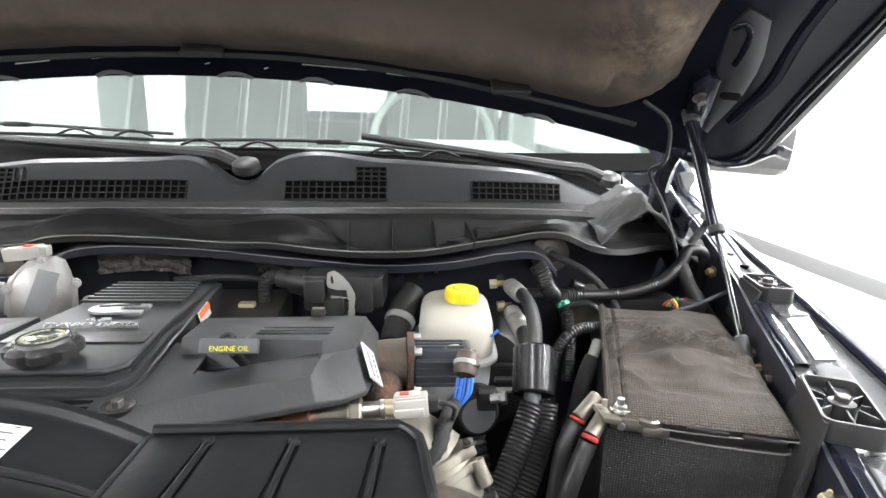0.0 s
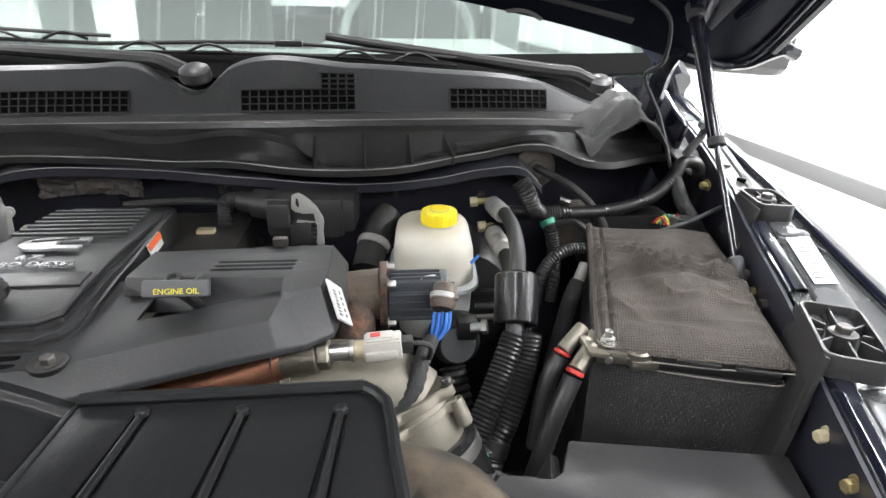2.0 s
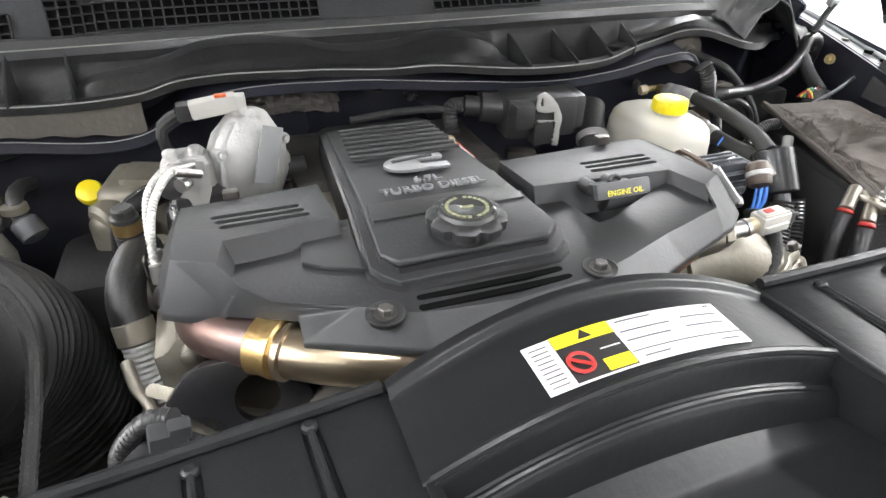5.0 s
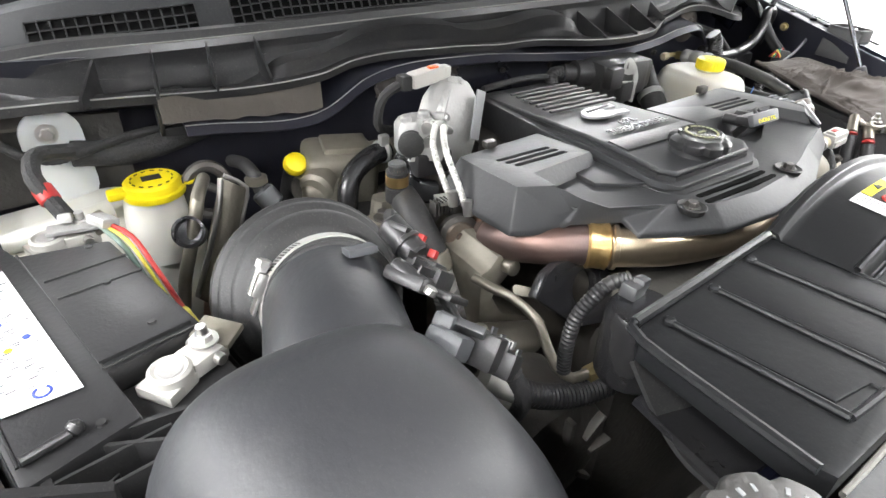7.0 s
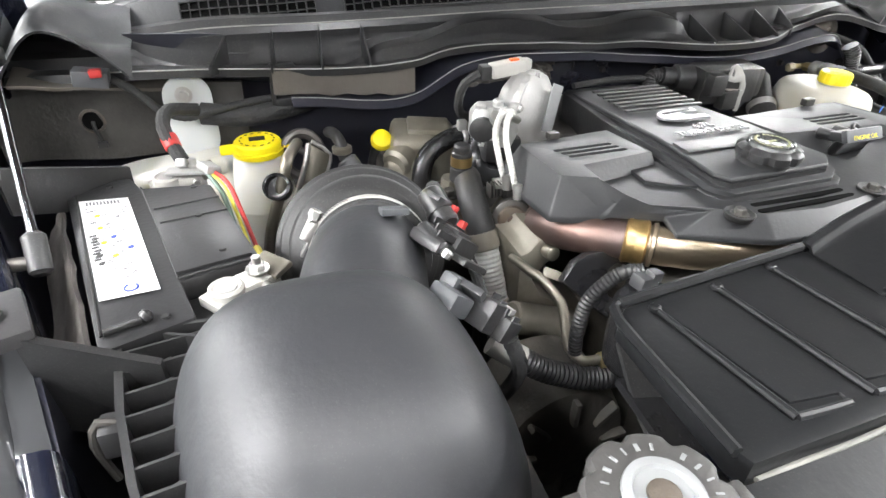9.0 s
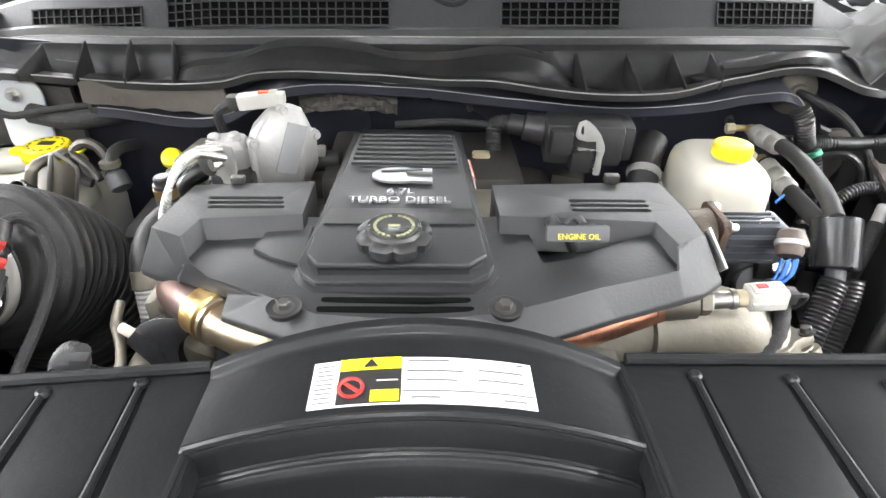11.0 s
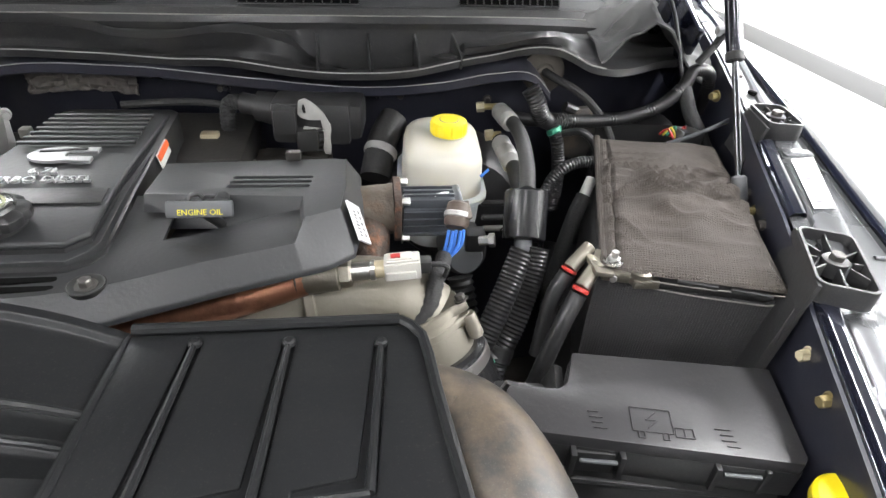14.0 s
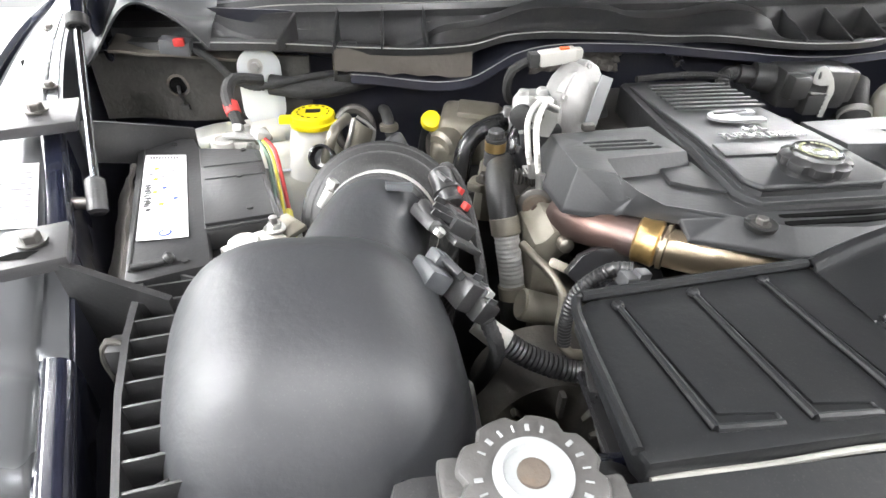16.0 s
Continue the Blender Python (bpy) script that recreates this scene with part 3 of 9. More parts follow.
def driver_ledge():
    """A raised flat plate beside the black rail, cross creases, and a lower outer strip."""
    def fn(u, v):
        y = lerp(0.0, 1.42, u)
        a, p, o = right_in(y), min(right_step(y), right_out(y) - 0.004), right_out(y)
        crease = 0.006 * (dimple(y, 0.530, 0.010) + dimple(y, 0.436, 0.012) + dimple(y, 0.33, 0.012))
        strip = 0.004 * (dimple(y, 0.475, 0.02) + dimple(y, 0.40, 0.012))
        rows = [(a, -0.004), (a + 0.021, -0.004), (a + 0.0235, -0.001 - crease), (a + 0.027, -crease), (lerp(a + 0.027, p - 0.009, 0.5), 0.0008 - crease), (p - 0.009, -crease), (p - 0.005, -0.0012 - crease),
                (p + 0.001, -0.0075), (lerp(p, o, 0.3), -0.008 + strip), (lerp(p, o, 0.75), -0.0085 + strip), (o - 0.003, -0.008), (o, -0.005)]
        for i in range(1, len(rows)):
            rows[i] = (max(rows[i][0], rows[i - 1][0] + 0.002), rows[i][1])
        k = v * (len(rows) - 1)
        i = min(int(k), len(rows) - 2)
        return (lerp(rows[i][0], rows[i + 1][0], k - i), y, rail_z(y) + lerp(rows[i][1], rows[i + 1][1], k - i))
    return sheet(fn, 180, 22, -0.002)


def fender_skin(outer, side):
    prof = [(-0.012, -0.03), (-0.008, -0.004), (0.0, 0.0), (0.006, -0.003), (0.03, -0.03), (0.055, -0.09), (0.065, -0.22), (0.065, -0.5), (0.05, -0.62)]
    if side > 0:
        prof = [(-0.0155, -0.03), (-0.0145, -0.002), (-0.010, 0.0005), (0.006, -0.001), (0.013, -0.006), (0.035, -0.03), (0.055, -0.09), (0.065, -0.22), (0.065, -0.5), (0.05, -0.62)]

    def fn(u, v):
        y = lerp(0.0, 1.6, u)
        k = v * (len(prof) - 1)
        i = min(int(k), len(prof) - 2)
        dx, dz = lerp(prof[i][0], prof[i + 1][0], k - i), lerp(prof[i][1], prof[i + 1][1], k - i)
        return (outer(y) + side * (dx + 0.016), y, (edge_z(y) if side < 0 else rail_z(y)) + dz)
    return sheet(fn, 40, 36, 0.002)


def inner_wall(inner, side):
    return sheet(lambda u, v: (inner(lerp(0, 1.42, u)) - side * (0.004 + 0.003 * math.sin(v * 9)), lerp(0, 1.42, u), lerp(rail_z(lerp(0, 1.42, u)) - 0.004, 0.45, v)), 30, 16, 0.004 * side)


def rail_bar(inner, side, y0, y1):
    """The flat-topped black box rail along the ledge, with rounded shoulders."""
    rows = [(-0.006, -0.075), (-0.005, -0.012), (-0.003, -0.002), (0.001, 0.002), (0.004, 0.0028), (0.016, 0.0028), (0.019, 0.001), (0.020, -0.008)]

    def fn(u, v):
        y = lerp(y0, y1, u)
        k = v * (len(rows) - 1)
        i = min(int(k), len(rows) - 2)
        return (inner(y) + side * lerp(rows[i][0], rows[i + 1][0], k - i), y, rail_z(y) + lerp(rows[i][1], rows[i + 1][1], k - i))
    return sheet(fn, 20, 21, 0.001)


for side, inn, out, word in ((1, right_in, right_out, "driver-side"), (-1, left_in, left_out, "passenger-side")):
    fender = thing("fender", (out(0.8), 0.8, 0.6), "glossy navy-black front fender with stamped inner ledge", "fender", "fenders")
    part("inner_ledge", driver_ledge() if side > 0 else apron(inn, out), APRON, fender, "shiny painted steel ledge with stamped steps")
    part("skin", fender_skin(out, side), PAINT, fender)
    part("inner_wall", inner_wall(inn, side), FIREWALL, fender)
    part("edge_bar", rail_bar(inn, side, 0.02, 0.548 if side > 0 else 0.50), PAINT, fender, "glossy black box rail")
    part("edge_bar", rail_bar(inn, side, 0.66 if side > 0 else 0.62, 0.80), PAINT, fender)
    for y, f, s in ((0.533, 0.87, 0.009), (0.891, 0.47, 0.009), (0.928, 0.40, 0.007), (0.393, 0.28, 0.009)) if side > 0 else ((0.5, 0.72, 0.011), (0.95, 0.45, 0.008), (1.0, 0.62, 0.007), (0.36, 0.6, 0.012)):
        z = lerp(rail_z(y), edge_z(y), f) + 0.004 if side < 0 else rail_z(y) + (-0.0042 if y == 0.533 else 0.003)
        part("slot_hole", prism(round_rect(lerp(inn(y), out(y), f), y, s * 1.1, s * 2.0, s * 0.5, 5, 20), z - 0.008, z - 0.0022, 0), GRILLE, fender, "dark oval hole")
    for y, f in ((0.981, 0.30),) if side > 0 else ((0.90, 0.10), (1.08, 0.3), (0.70, 0.62), (0.44, 0.85)):
        p = (lerp(inn(y), out(y), f), y, lerp(rail_z(y), edge_z(y), f) + 0.001)
        part("bolt", hexnut(p, (p[0], p[1], p[2] + 1), 0.006, 0.007), DARK_STEEL, fender)
    for y, z, mat in ((0.726, 1.139, BRASS), (0.690, 1.142, DARK_STEEL), (0.581, 1.134, DARK_STEEL), (0.453, 1.118, BRASS), (1.05, 1.155, BRASS), (0.504, 1.12, CREAM_P), (0.36, 1.04, WHITE_P)) if side > 0 else ():
        p = Vector((inn(y) - side * 0.006, y, z))
        part("bolt", join(hexnut(p, p + Vector((-1, 0, 0)), 0.0058, 0.012), rod(p, p - Vector((0.003, 0, 0)), 0.0085, 14)), mat, fender, "washer-head bolt on the inner wall")
    if side > 0:
        for c in (((0.831, 0.601), (0.850, 0.597), (0.857, 0.588)), ((0.857, 0.76), (0.866, 0.752), (0.868, 0.742))):
            part("embossed_ridge", tube([(x, y, rail_z(y) - 0.0082) for x, y in c], 0.0028, 8, 0.004), APRON, fender)
        part("plate_tab", prism(round_rect(0.845, 0.774, 0.040, 0.016, 0.007, 4, -4), lambda x, y: rail_z(y) - 0.002, lambda x, y: rail_z(y) + 0.0016, 0.0008), APRON, fender)


QUADS = [[(0.799, 0.668), (0.827, 0.668), (0.859, 0.764), (0.826, 0.760)], [(left_in(0.635) - 0.022, 0.635), (left_in(0.635) - 0.065, 0.635), (left_in(0.74) - 0.065, 0.74), (left_in(0.74) - 0.022, 0.74)]]
for n_q, q in enumerate(QUADS):
    lift = (lambda y: rail_z(y) + 0.0022) if n_q == 0 else (lambda y: lerp(rail_z(y), edge_z(y), 0.4) + 0.0045)

    def on_label(u, v, up=0.0):
        a, b = (lerp(q[0][k], q[1][k], u) for k in (0, 1)), (lerp(q[3][k], q[2][k], u) for k in (0, 1))
        x, y = (lerp(m, n, v) for m, n in zip(a, b))
        return (x, y, lift(y) + up)
    sheet_l = thing("ledge_label", on_label(0.5, 0.5), "white printed paper label on the shiny fender ledge", "label", "ledge labels")
    part("paper", sheet(on_label, 4, 8, 0.0006), LABEL, sheet_l)
    for k in range(9):
        part("print_bar", sheet(lambda u, v: on_label(lerp(0.12, 0.55 + 0.3 * (k % 3 != 1), u), 0.10 + 0.09 * k + 0.022 * v, 0.0011), 3, 1, 0.0003), GREY_INK, sheet_l)


def ledge_bracket(c, sx, sy, turn, label, mat=PLASTIC, plain=False):
    """A ribbed plastic brace end, bolted on the ledge, with an arm that drops into the bay."""
    t = thing("brace_bracket", c, label, "bracket", "fender brace brackets")
    m = pose(*c, 0, 0, turn)

    def put(bm):
        bmesh.ops.transform(bm, matrix=m, verts=bm.verts)
        return bm
    if plain:
        part("plate", put(box((0, 0, -0.002), (sx, sy, 0.012), 0.003)), mat, t)
    else:
        part("rim", put(prism(round_rect(0, 0, sx, sy, 0.011, 5), -0.012, 0.011, 0.0012, [round_rect(0, 0, sx - 0.007, sy - 0.007, 0.008, 5)])), mat, t)
        for a in range(0, 360, 45):
            d = Vector((math.cos(radians(a)), math.sin(radians(a)), 0))
            L = min(sx / 2 / max(1e-6, abs(d.x)), sy / 2 / max(1e-6, abs(d.y))) * 0.97
            part("rib", put(box(d * (L / 2 + 0.008), (L - 0.016, 0.0022, 0.015), 0.0006, (0, 0, a))), mat, t)
        part("boss", put(lathe([(0.0125, -0.008), (0.0125, 0.008), (0.010, 0.009)], (0, 0, 0), (0, 0, 1))), mat, t)
    part("bolt", put(hexnut((0, 0, 0.006), (0, 0, 1), 0.0075, 0.009)), DARK_STEEL, t)
    return t


b1 = ledge_bracket((0.759, 0.577, 1.166), 0.056, 0.108, -25, "black ribbed plastic brace bracket bolted on the shiny fender ledge")
part("cheek", sheet(lambda u, v: (lerp(0.714, 0.758, u) - 0.012 * v, lerp(0.536, 0.634, u), 1.174 - 0.075 * v), 6, 6, 0.004), PLASTIC, b1)
part("arm", sheet(lambda u, v: (lerp(0.722, 0.648, u) + 0.016 * v, lerp(0.545, 0.510, u) + 0.035 * v, lerp(1.150, 0.93, u)), 10, 4, 0.010), PLASTIC, b1)
b2 = ledge_bracket((0.848, 0.840, 1.210), 0.047, 0.076, -12, "small ribbed plastic brace bracket beside the gas strut")
part("cheek", sheet(lambda u, v: (lerp(0.816, 0.834, u) - 0.016 * v, lerp(0.803, 0.876, u), 1.215 - 0.055 * v), 6, 6, 0.004), PLASTIC, b2)
b3 = ledge_bracket((-0.692, 0.582, 1.192), 0.048, 0.058, 18, "flat grey plastic brace bracket with one bolt", FUSE, True)
part("arm", sheet(lambda u, v: (lerp(-0.672, -0.590, u), lerp(0.566, 0.552, u) + 0.010 * v, lerp(1.193, 1.158, u) - 0.10 * v), 8, 4, 0.006), PLASTIC, b3)
part("worn_patch", prism([(-0.022, -0.016), (-0.004, -0.021), (0.004, -0.013), (-0.012, -0.009), (-0.021, -0.011)], 0.0045, 0.0049, 0), GRILLE, b3, "patch worn to black").data.transform(pose(-0.692, 0.582, 1.192, 0, 0, 18))
b4 = ledge_bracket((-0.765, 0.795, 1.218), 0.075, 0.075, 16, "flat grey plastic brace bracket by the battery", FUSE, True)
part("arm", sheet(lambda u, v: (lerp(-0.735, -0.64, u), 0.80 + 0.08 * u, lerp(1.212, 1.165, u) - 0.05 * v), 8, 4, 0.006), PLASTIC, b4)

# floor of the bay, firewall and front support
part("bay_floor", box((0.02, 0.70, 0.50), (1.7, 1.2, 0.04), 0.01), IRON, label="dark dirty floor of the engine bay", category="engine bay", kind="structure")


def firewall():
    def fn(u, v):
        x = lerp(-0.86, 0.92, u)
        y = 1.055 + 0.35 * max(0, abs(x) - 0.3) ** 2 + 0.012 * math.sin(x * 14) * v
        if -0.50 < x < -0.20:
            y += 0.02
        return (x, y, lerp(1.26, 0.5, v))
    return sheet(fn, 60, 24, 0.006)


fw = thing("firewall", (0, 1.07, 0.8), "dark navy painted steel firewall behind the engine", "firewall")
part("panel", firewall(), FIREWALL, fw)


def lip(x):
    return table(x, [(-0.86, 1.200), (-0.52, 1.192), (-0.42, 1.185), (-0.27, 1.176), (-0.19, 1.215), (-0.02, 1.222), (0.14, 1.208), (0.30, 1.196), (0.42, 1.204), (0.50, 1.218), (0.56, 1.214), (0.60, 1.17)])


def lip_sheet(u, v):
    x = lerp(-0.44, 0.585, u)
    return (x, lerp(1.058, 0.985, v) + 0.02 * max(0, abs(x) - 0.35), lip(x) + 0.012 * (1 - v) - (0.008 if v > 0.9 else 0))


part("upper_flange", sheet(lip_sheet, 90, 8, 0.003), FIREWALL, fw, "wavy painted flange")
part("flange_edge", tube([(*lip_sheet(u, 0.9)[:2], lip_sheet(u, 0.9)[2] + 0.0010) for u in np.linspace(0, 1, 40)], 0.0008, 6), LINE, fw, "pale sealer line")
part("insulation_strip", sheet(lambda u, v: (lerp(-0.462, -0.262, u), 1.010 - 0.004 * v, lerp(1.222, 1.192 - 0.016 * u, v) + 0.003 * noise.noise(Vector((u * 9, v, 2)))), 24, 4, 0.006), FELT_L, fw, "dusty beige insulation strip")
part("stud", hexnut((-0.318, 1.038, 1.196), (-0.318, 0, 1.196), 0.006, 0.016), STEEL, fw)
part("stud_pad", prism(round_rect(-0.318, 1.044, 0.065, 0.012, 0.005), 1.176, 1.212, 0.004), PLASTIC, fw)
part("grommet", lathe([(0.034, 0), (0.034, 0.006), (0.026, 0.012), (0.016, 0.013), (0.013, 0.018)], (0.586, 1.054, 1.206), (0.576, 0.5, 1.22)), FELT_L, fw, "dusty tan rubber grommet")
part("heat_foil", sheet(lambda u, v: (lerp(-0.165, -0.02, u), 1.032 + 0.010 * noise.noise(Vector((u * 11, v * 4, 1))) + 0.004 * noise.noise(Vector((u * 31, v * 9, 4))), lerp(1.205, 1.170, v) + 0.006 * math.sin(u * 3.1)), 48, 12, 0.002), FELT, fw, "crinkled dirty heat foil")
for x, z in ((0.09, 1.195), (0.09, 1.175), (0.36, 1.165), (0.20, 1.17), (-0.52, 1.10), (0.50, 1.16)):
    part("bolt", hexnut((x, 1.052, z), (x, 0, z), 0.005, 0.008), DARK_STEEL, fw)
for x, z, r in ((-0.60, 1.155, 0.024), (-0.70, 1.16, 0.018)):
    part("hole", lathe([(r, 0), (r * 0.9, 0.004), (r * 0.8, 0.004)], (x, 1.086, z), (x, 0, z)), INK, fw)
part("side_insulation", sheet(lambda u, v: (lerp(-0.82, -0.50, u), 1.088 - 0.03 * u + 0.006 * math.sin(u * 11), lerp(1.20, 1.10, v)), 16, 6, 0.008), FELT_D, fw, "dusty grey insulation board")
part("corner_ledge", sheet(lambda u, v: (lerp(-0.775, -0.565, u), lerp(1.094, 1.040, v), lerp(1.226, 1.207, u) - 0.010 * v + 0.003 * noise.noise(Vector((u * 6, v * 2, 3)))), 20, 6, 0.004), FELT_L, fw, "ledge under a coat of beige dust")
for x, z in ((0.301, 1.166), (0.387, 1.170), (0.095, 1.190), (0.098, 1.176), (0.325, 1.164)):
    y = 1.050 + 0.35 * max(0, abs(x) - 0.3) ** 2
    part("stud", lathe([(0.0065, -0.004), (0.0065, 0.003), (0.0035, 0.004), (0.0030, 0.010)], (x, y, z), (x, y - 1, z), 12), FIREWALL, fw, "painted stud")
part("board_hole", lathe([(0.0005, 0.0022), (0.0125, 0.002), (0.013, 0.0)], (-0.699, 1.064, 1.156), (-0.699, 0.5, 1.19), 24), GRILLE, fw, "dark round hole")
part("hole_rim", lathe([(0.0128, 0), (0.0132, 0.004), (0.0165, 0.003), (0.017, 0.0)], (-0.699, 1.0645, 1.156), (-0.699, 0.5, 1.19), 24), RUBBER_GREY, fw, "worn hole rim")
part("hole_strap", tube([(-0.699, 1.062, 1.155), (-0.697, 1.054, 1.146), (-0.695, 1.058, 1.134), (-0.694, 1.060, 1.122)], 0.0026, 8), RUBBER, fw, "black strap")
part("strap_end", box((-0.694, 1.057, 1.124), (0.012, 0.006, 0.008), 0.001), PLASTIC, fw)
part("booster", lathe([(0.02, 0), (0.09, 0.015), (0.105, 0.04), (0.105, 0.09)], (0.44, 0.90, 1.03), (0.44, 1.2, 1.05), 32), PLASTIC, fw, "black brake booster drum")

# ---- cowl ----
def cow_y(x):
    return 0.45 * max(0.0, abs(x - 0.02) - 0.25) ** 2


def sag(x):
    return table(x, [(-0.85, 0.065), (-0.64, 0.031), (-0.545, 0.016), (-0.40, 0.009), (-0.2, 0.003), (0.0, 0.0), (0.60, 0.001), (0.85, 0.03)])


def lip_front(x):
    """Depth and height of the cowl's lower front lip along its length."""
    y = table(x, [(-0.85, 1.02), (-0.60, 0.995), (-0.42, 0.995), (-0.22, 0.995), (-0.10, 0.997), (0.11, 1.0), (0.20, 0.97), (0.26, 0.958), (0.36, 0.962), (0.48, 1.012), (0.60, 1.0), (0.635, 0.958), (0.80, 1.01)])
    z = table(x, [(-0.85, 1.212), (-0.72, 1.222), (-0.58, 1.228), (-0.262, 1.227), (-0.215, 1.239), (-0.06, 1.239), (0.045, 1.231), (0.11, 1.232), (0.26, 1.229), (0.48, 1.236), (0.60, 1.248), (0.64, 1.236), (0.80, 1.222)])
    return y, z


def step(x):
    """Height of the raised shelf on the cowl's front face."""
    return table(x, [(-0.63, 0.0), (-0.61, -0.013), (-0.335, -0.013), (-0.318, 0.0), (-0.22, 0.008), (-0.19, 0.016), (-0.06, 0.016), (-0.035, 0.010), (0.20, 0.010), (0.228, -0.015), (0.436, -0.015), (0.452, 0.0)])


def cowl_front(u, v):
    x = lerp(-0.80, 0.82, u)
    ly, lz = lip_front(x)
    s = step(x)
    prof = [(ly + 0.002, lz - 0.010), (ly, lz), (ly + 0.012, lz + 0.002), (lerp(ly + 0.02, 1.0, 0.5), lz + 0.004 + s * 0.4), (1.012 - s * 0.6, lz + 0.014 + s), (1.028, lz + 0.018 + s),
            (1.036, 1.262), (1.034, 1.272), (1.044, 1.279), (1.049, 1.277), (1.052, 1.288), (1.058, 1.290)]
    k = v * (len(prof) - 1)
    i = min(int(k), len(prof) - 2)
    a, b = prof[i], prof[i + 1]
    y, z = lerp(a[0], b[0], k - i), lerp(a[1], b[1], k - i)
    if v > 0.5:
        z -= sag(x)
    return (x, y + cow_y(x) * (0.4 + 0.6 * v), z)


cowl = thing("cowl_panel", (0, 1.05, 1.22), "black plastic cowl panel with air grilles below the windscreen", "cowl panel")
part("front_trough", sheet(cowl_front, 150, 44, 0.003), COWL, cowl, "dusty ribbed black plastic trough")


def cowl_top_z(x):
    return table(x, [(-0.85, 1.30), (-0.6, 1.335), (-0.10, 1.352), (-0.02, 1.352), (0.035, 1.322), (0.055, 1.315), (0.075, 1.318), (0.115, 1.352), (0.30, 1.352), (0.42, 1.345), (0.60, 1.332), (0.70, 1.305), (0.85, 1.28)])


GRILLES = [(-0.565, -0.385, 1.294, 1.324, 0), (-0.345, -0.03, 1.293, 1.322, -1), (0.13, 0.30, 1.293, 1.322, 1), (0.448, 0.615, 1.293, 1.322, 0)]


def face_at(x, z):
    """A point of the cowl's upper face."""
    t = (z - 1.285) / 0.067
    return (x, 1.055 + 0.034 * t + cow_y(x), z - sag(x) - table(x, [(-0.85, 0.016), (-0.45, 0.013), (-0.28, 0.0)]))


def upper_face():
    def fn(u, v):
        x = lerp(-0.80, 0.80, u)
        top = cowl_top_z(x)
        z = lerp(1.286, top, min(1, v / 0.8))
        p = face_at(x, z)
        if v > 0.8:
            p = (p[0], p[1] + (v - 0.8) * 0.22, p[2] + 0.004 * math.sin((v - 0.8) * 5 * 3.1))
        return p
    return sheet(fn, 130, 14, 0.003)


part("upper_face", upper_face(), COWL_TOP, cowl, "satin dark grey upper face")
for gx0, gx1, gz0, gz1, stepped in GRILLES:
    # No real openings: a black sheet on the face paints the shade behind the lattice.
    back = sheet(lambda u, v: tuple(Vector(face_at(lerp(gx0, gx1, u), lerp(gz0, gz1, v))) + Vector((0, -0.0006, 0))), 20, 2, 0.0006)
    g = part("grille", back, GRILLE, cowl, "air intake grille, shade of its openings coloured black")
    parts = []
    n = int((gx1 - gx0) / 0.0125)
    for i in range(n + 1):
        x = lerp(gx0, gx1, i / n)
        parts.append((face_at(x, (gz0 + gz1) / 2), (0.0019, 0.003, gz1 - gz0)))
    for j in range(4):
        z = lerp(gz0, gz1, j / 3)
        for i in range(n):
            parts.append((face_at(lerp(gx0, gx1, (i + 0.5) / n), z), ((gx1 - gx0) / n, 0.003, 0.0014)))
    if stepped:
        g0 = gx1 - 0.052 if stepped > 0 else gx0
        for i in range(5):
            parts.append((face_at(g0 + 0.013 * i, gz1 + 0.011), (0.003, 0.004, 0.022)))
        for j in range(1, 4):
            parts.append((face_at(g0 + 0.026, gz1 + 0.0073 * j), (0.054, 0.004, 0.002)))
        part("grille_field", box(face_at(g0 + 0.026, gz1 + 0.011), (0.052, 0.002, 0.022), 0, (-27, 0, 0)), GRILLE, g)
    bm = bmesh.new()
    for c, s in parts:
        r = bmesh.ops.create_cube(bm, size=1)
        bmesh.ops.transform(bm, matrix=Matrix.LocRotScale(Vector(c) + Vector((0, -0.002, 0)), Euler((radians(-27), 0, 0)), s), verts=r["verts"])
    part("lattice", bm, LATTICE, g)
# stiffening fins in the trough, pale worn edge along its lip
for x0, x1, zt in ((0.242, 0.238, 1.262), (0.315, 0.312, 1.263), (0.382, 0.379, 1.264), (0.446, 0.434, 1.266), (-0.537, -0.513, 1.264), (-0.461, -0.453, 1.270), (-0.394, -0.390, 1.272), (-0.328, -0.331, 1.272)):
    ly, lz = lip_front(x0)
    part("fin", prism([(x0 - 0.0016, ly + 0.004), (x0 + 0.0016, ly + 0.004), (x1 + 0.0016, 1.036), (x1 - 0.0016, 1.036)], 1.222, lambda x, y: lerp(lz + 0.003, zt, max(0, min(1, (y - ly) / (1.036 - ly)))), 0.0004), COWL, cowl)
part("lip_edge", tube([(x, lip_front(x)[0] + cow_y(x) * 0.46 - 0.0005, lip_front(x)[1] + 0.0006) for x in np.linspace(-0.70, 0.66, 90)], 0.0011, 6, 0.03), LINE, cowl, "pale worn edge")
part("ridge_edge", tube([(x, 1.045 + cow_y(x) * 0.84, 1.2795 - sag(x)) for x in np.linspace(-0.70, 0.66, 60)], 0.0011, 6, 0.03), DULL_SEAL, cowl, "dusty ridge")


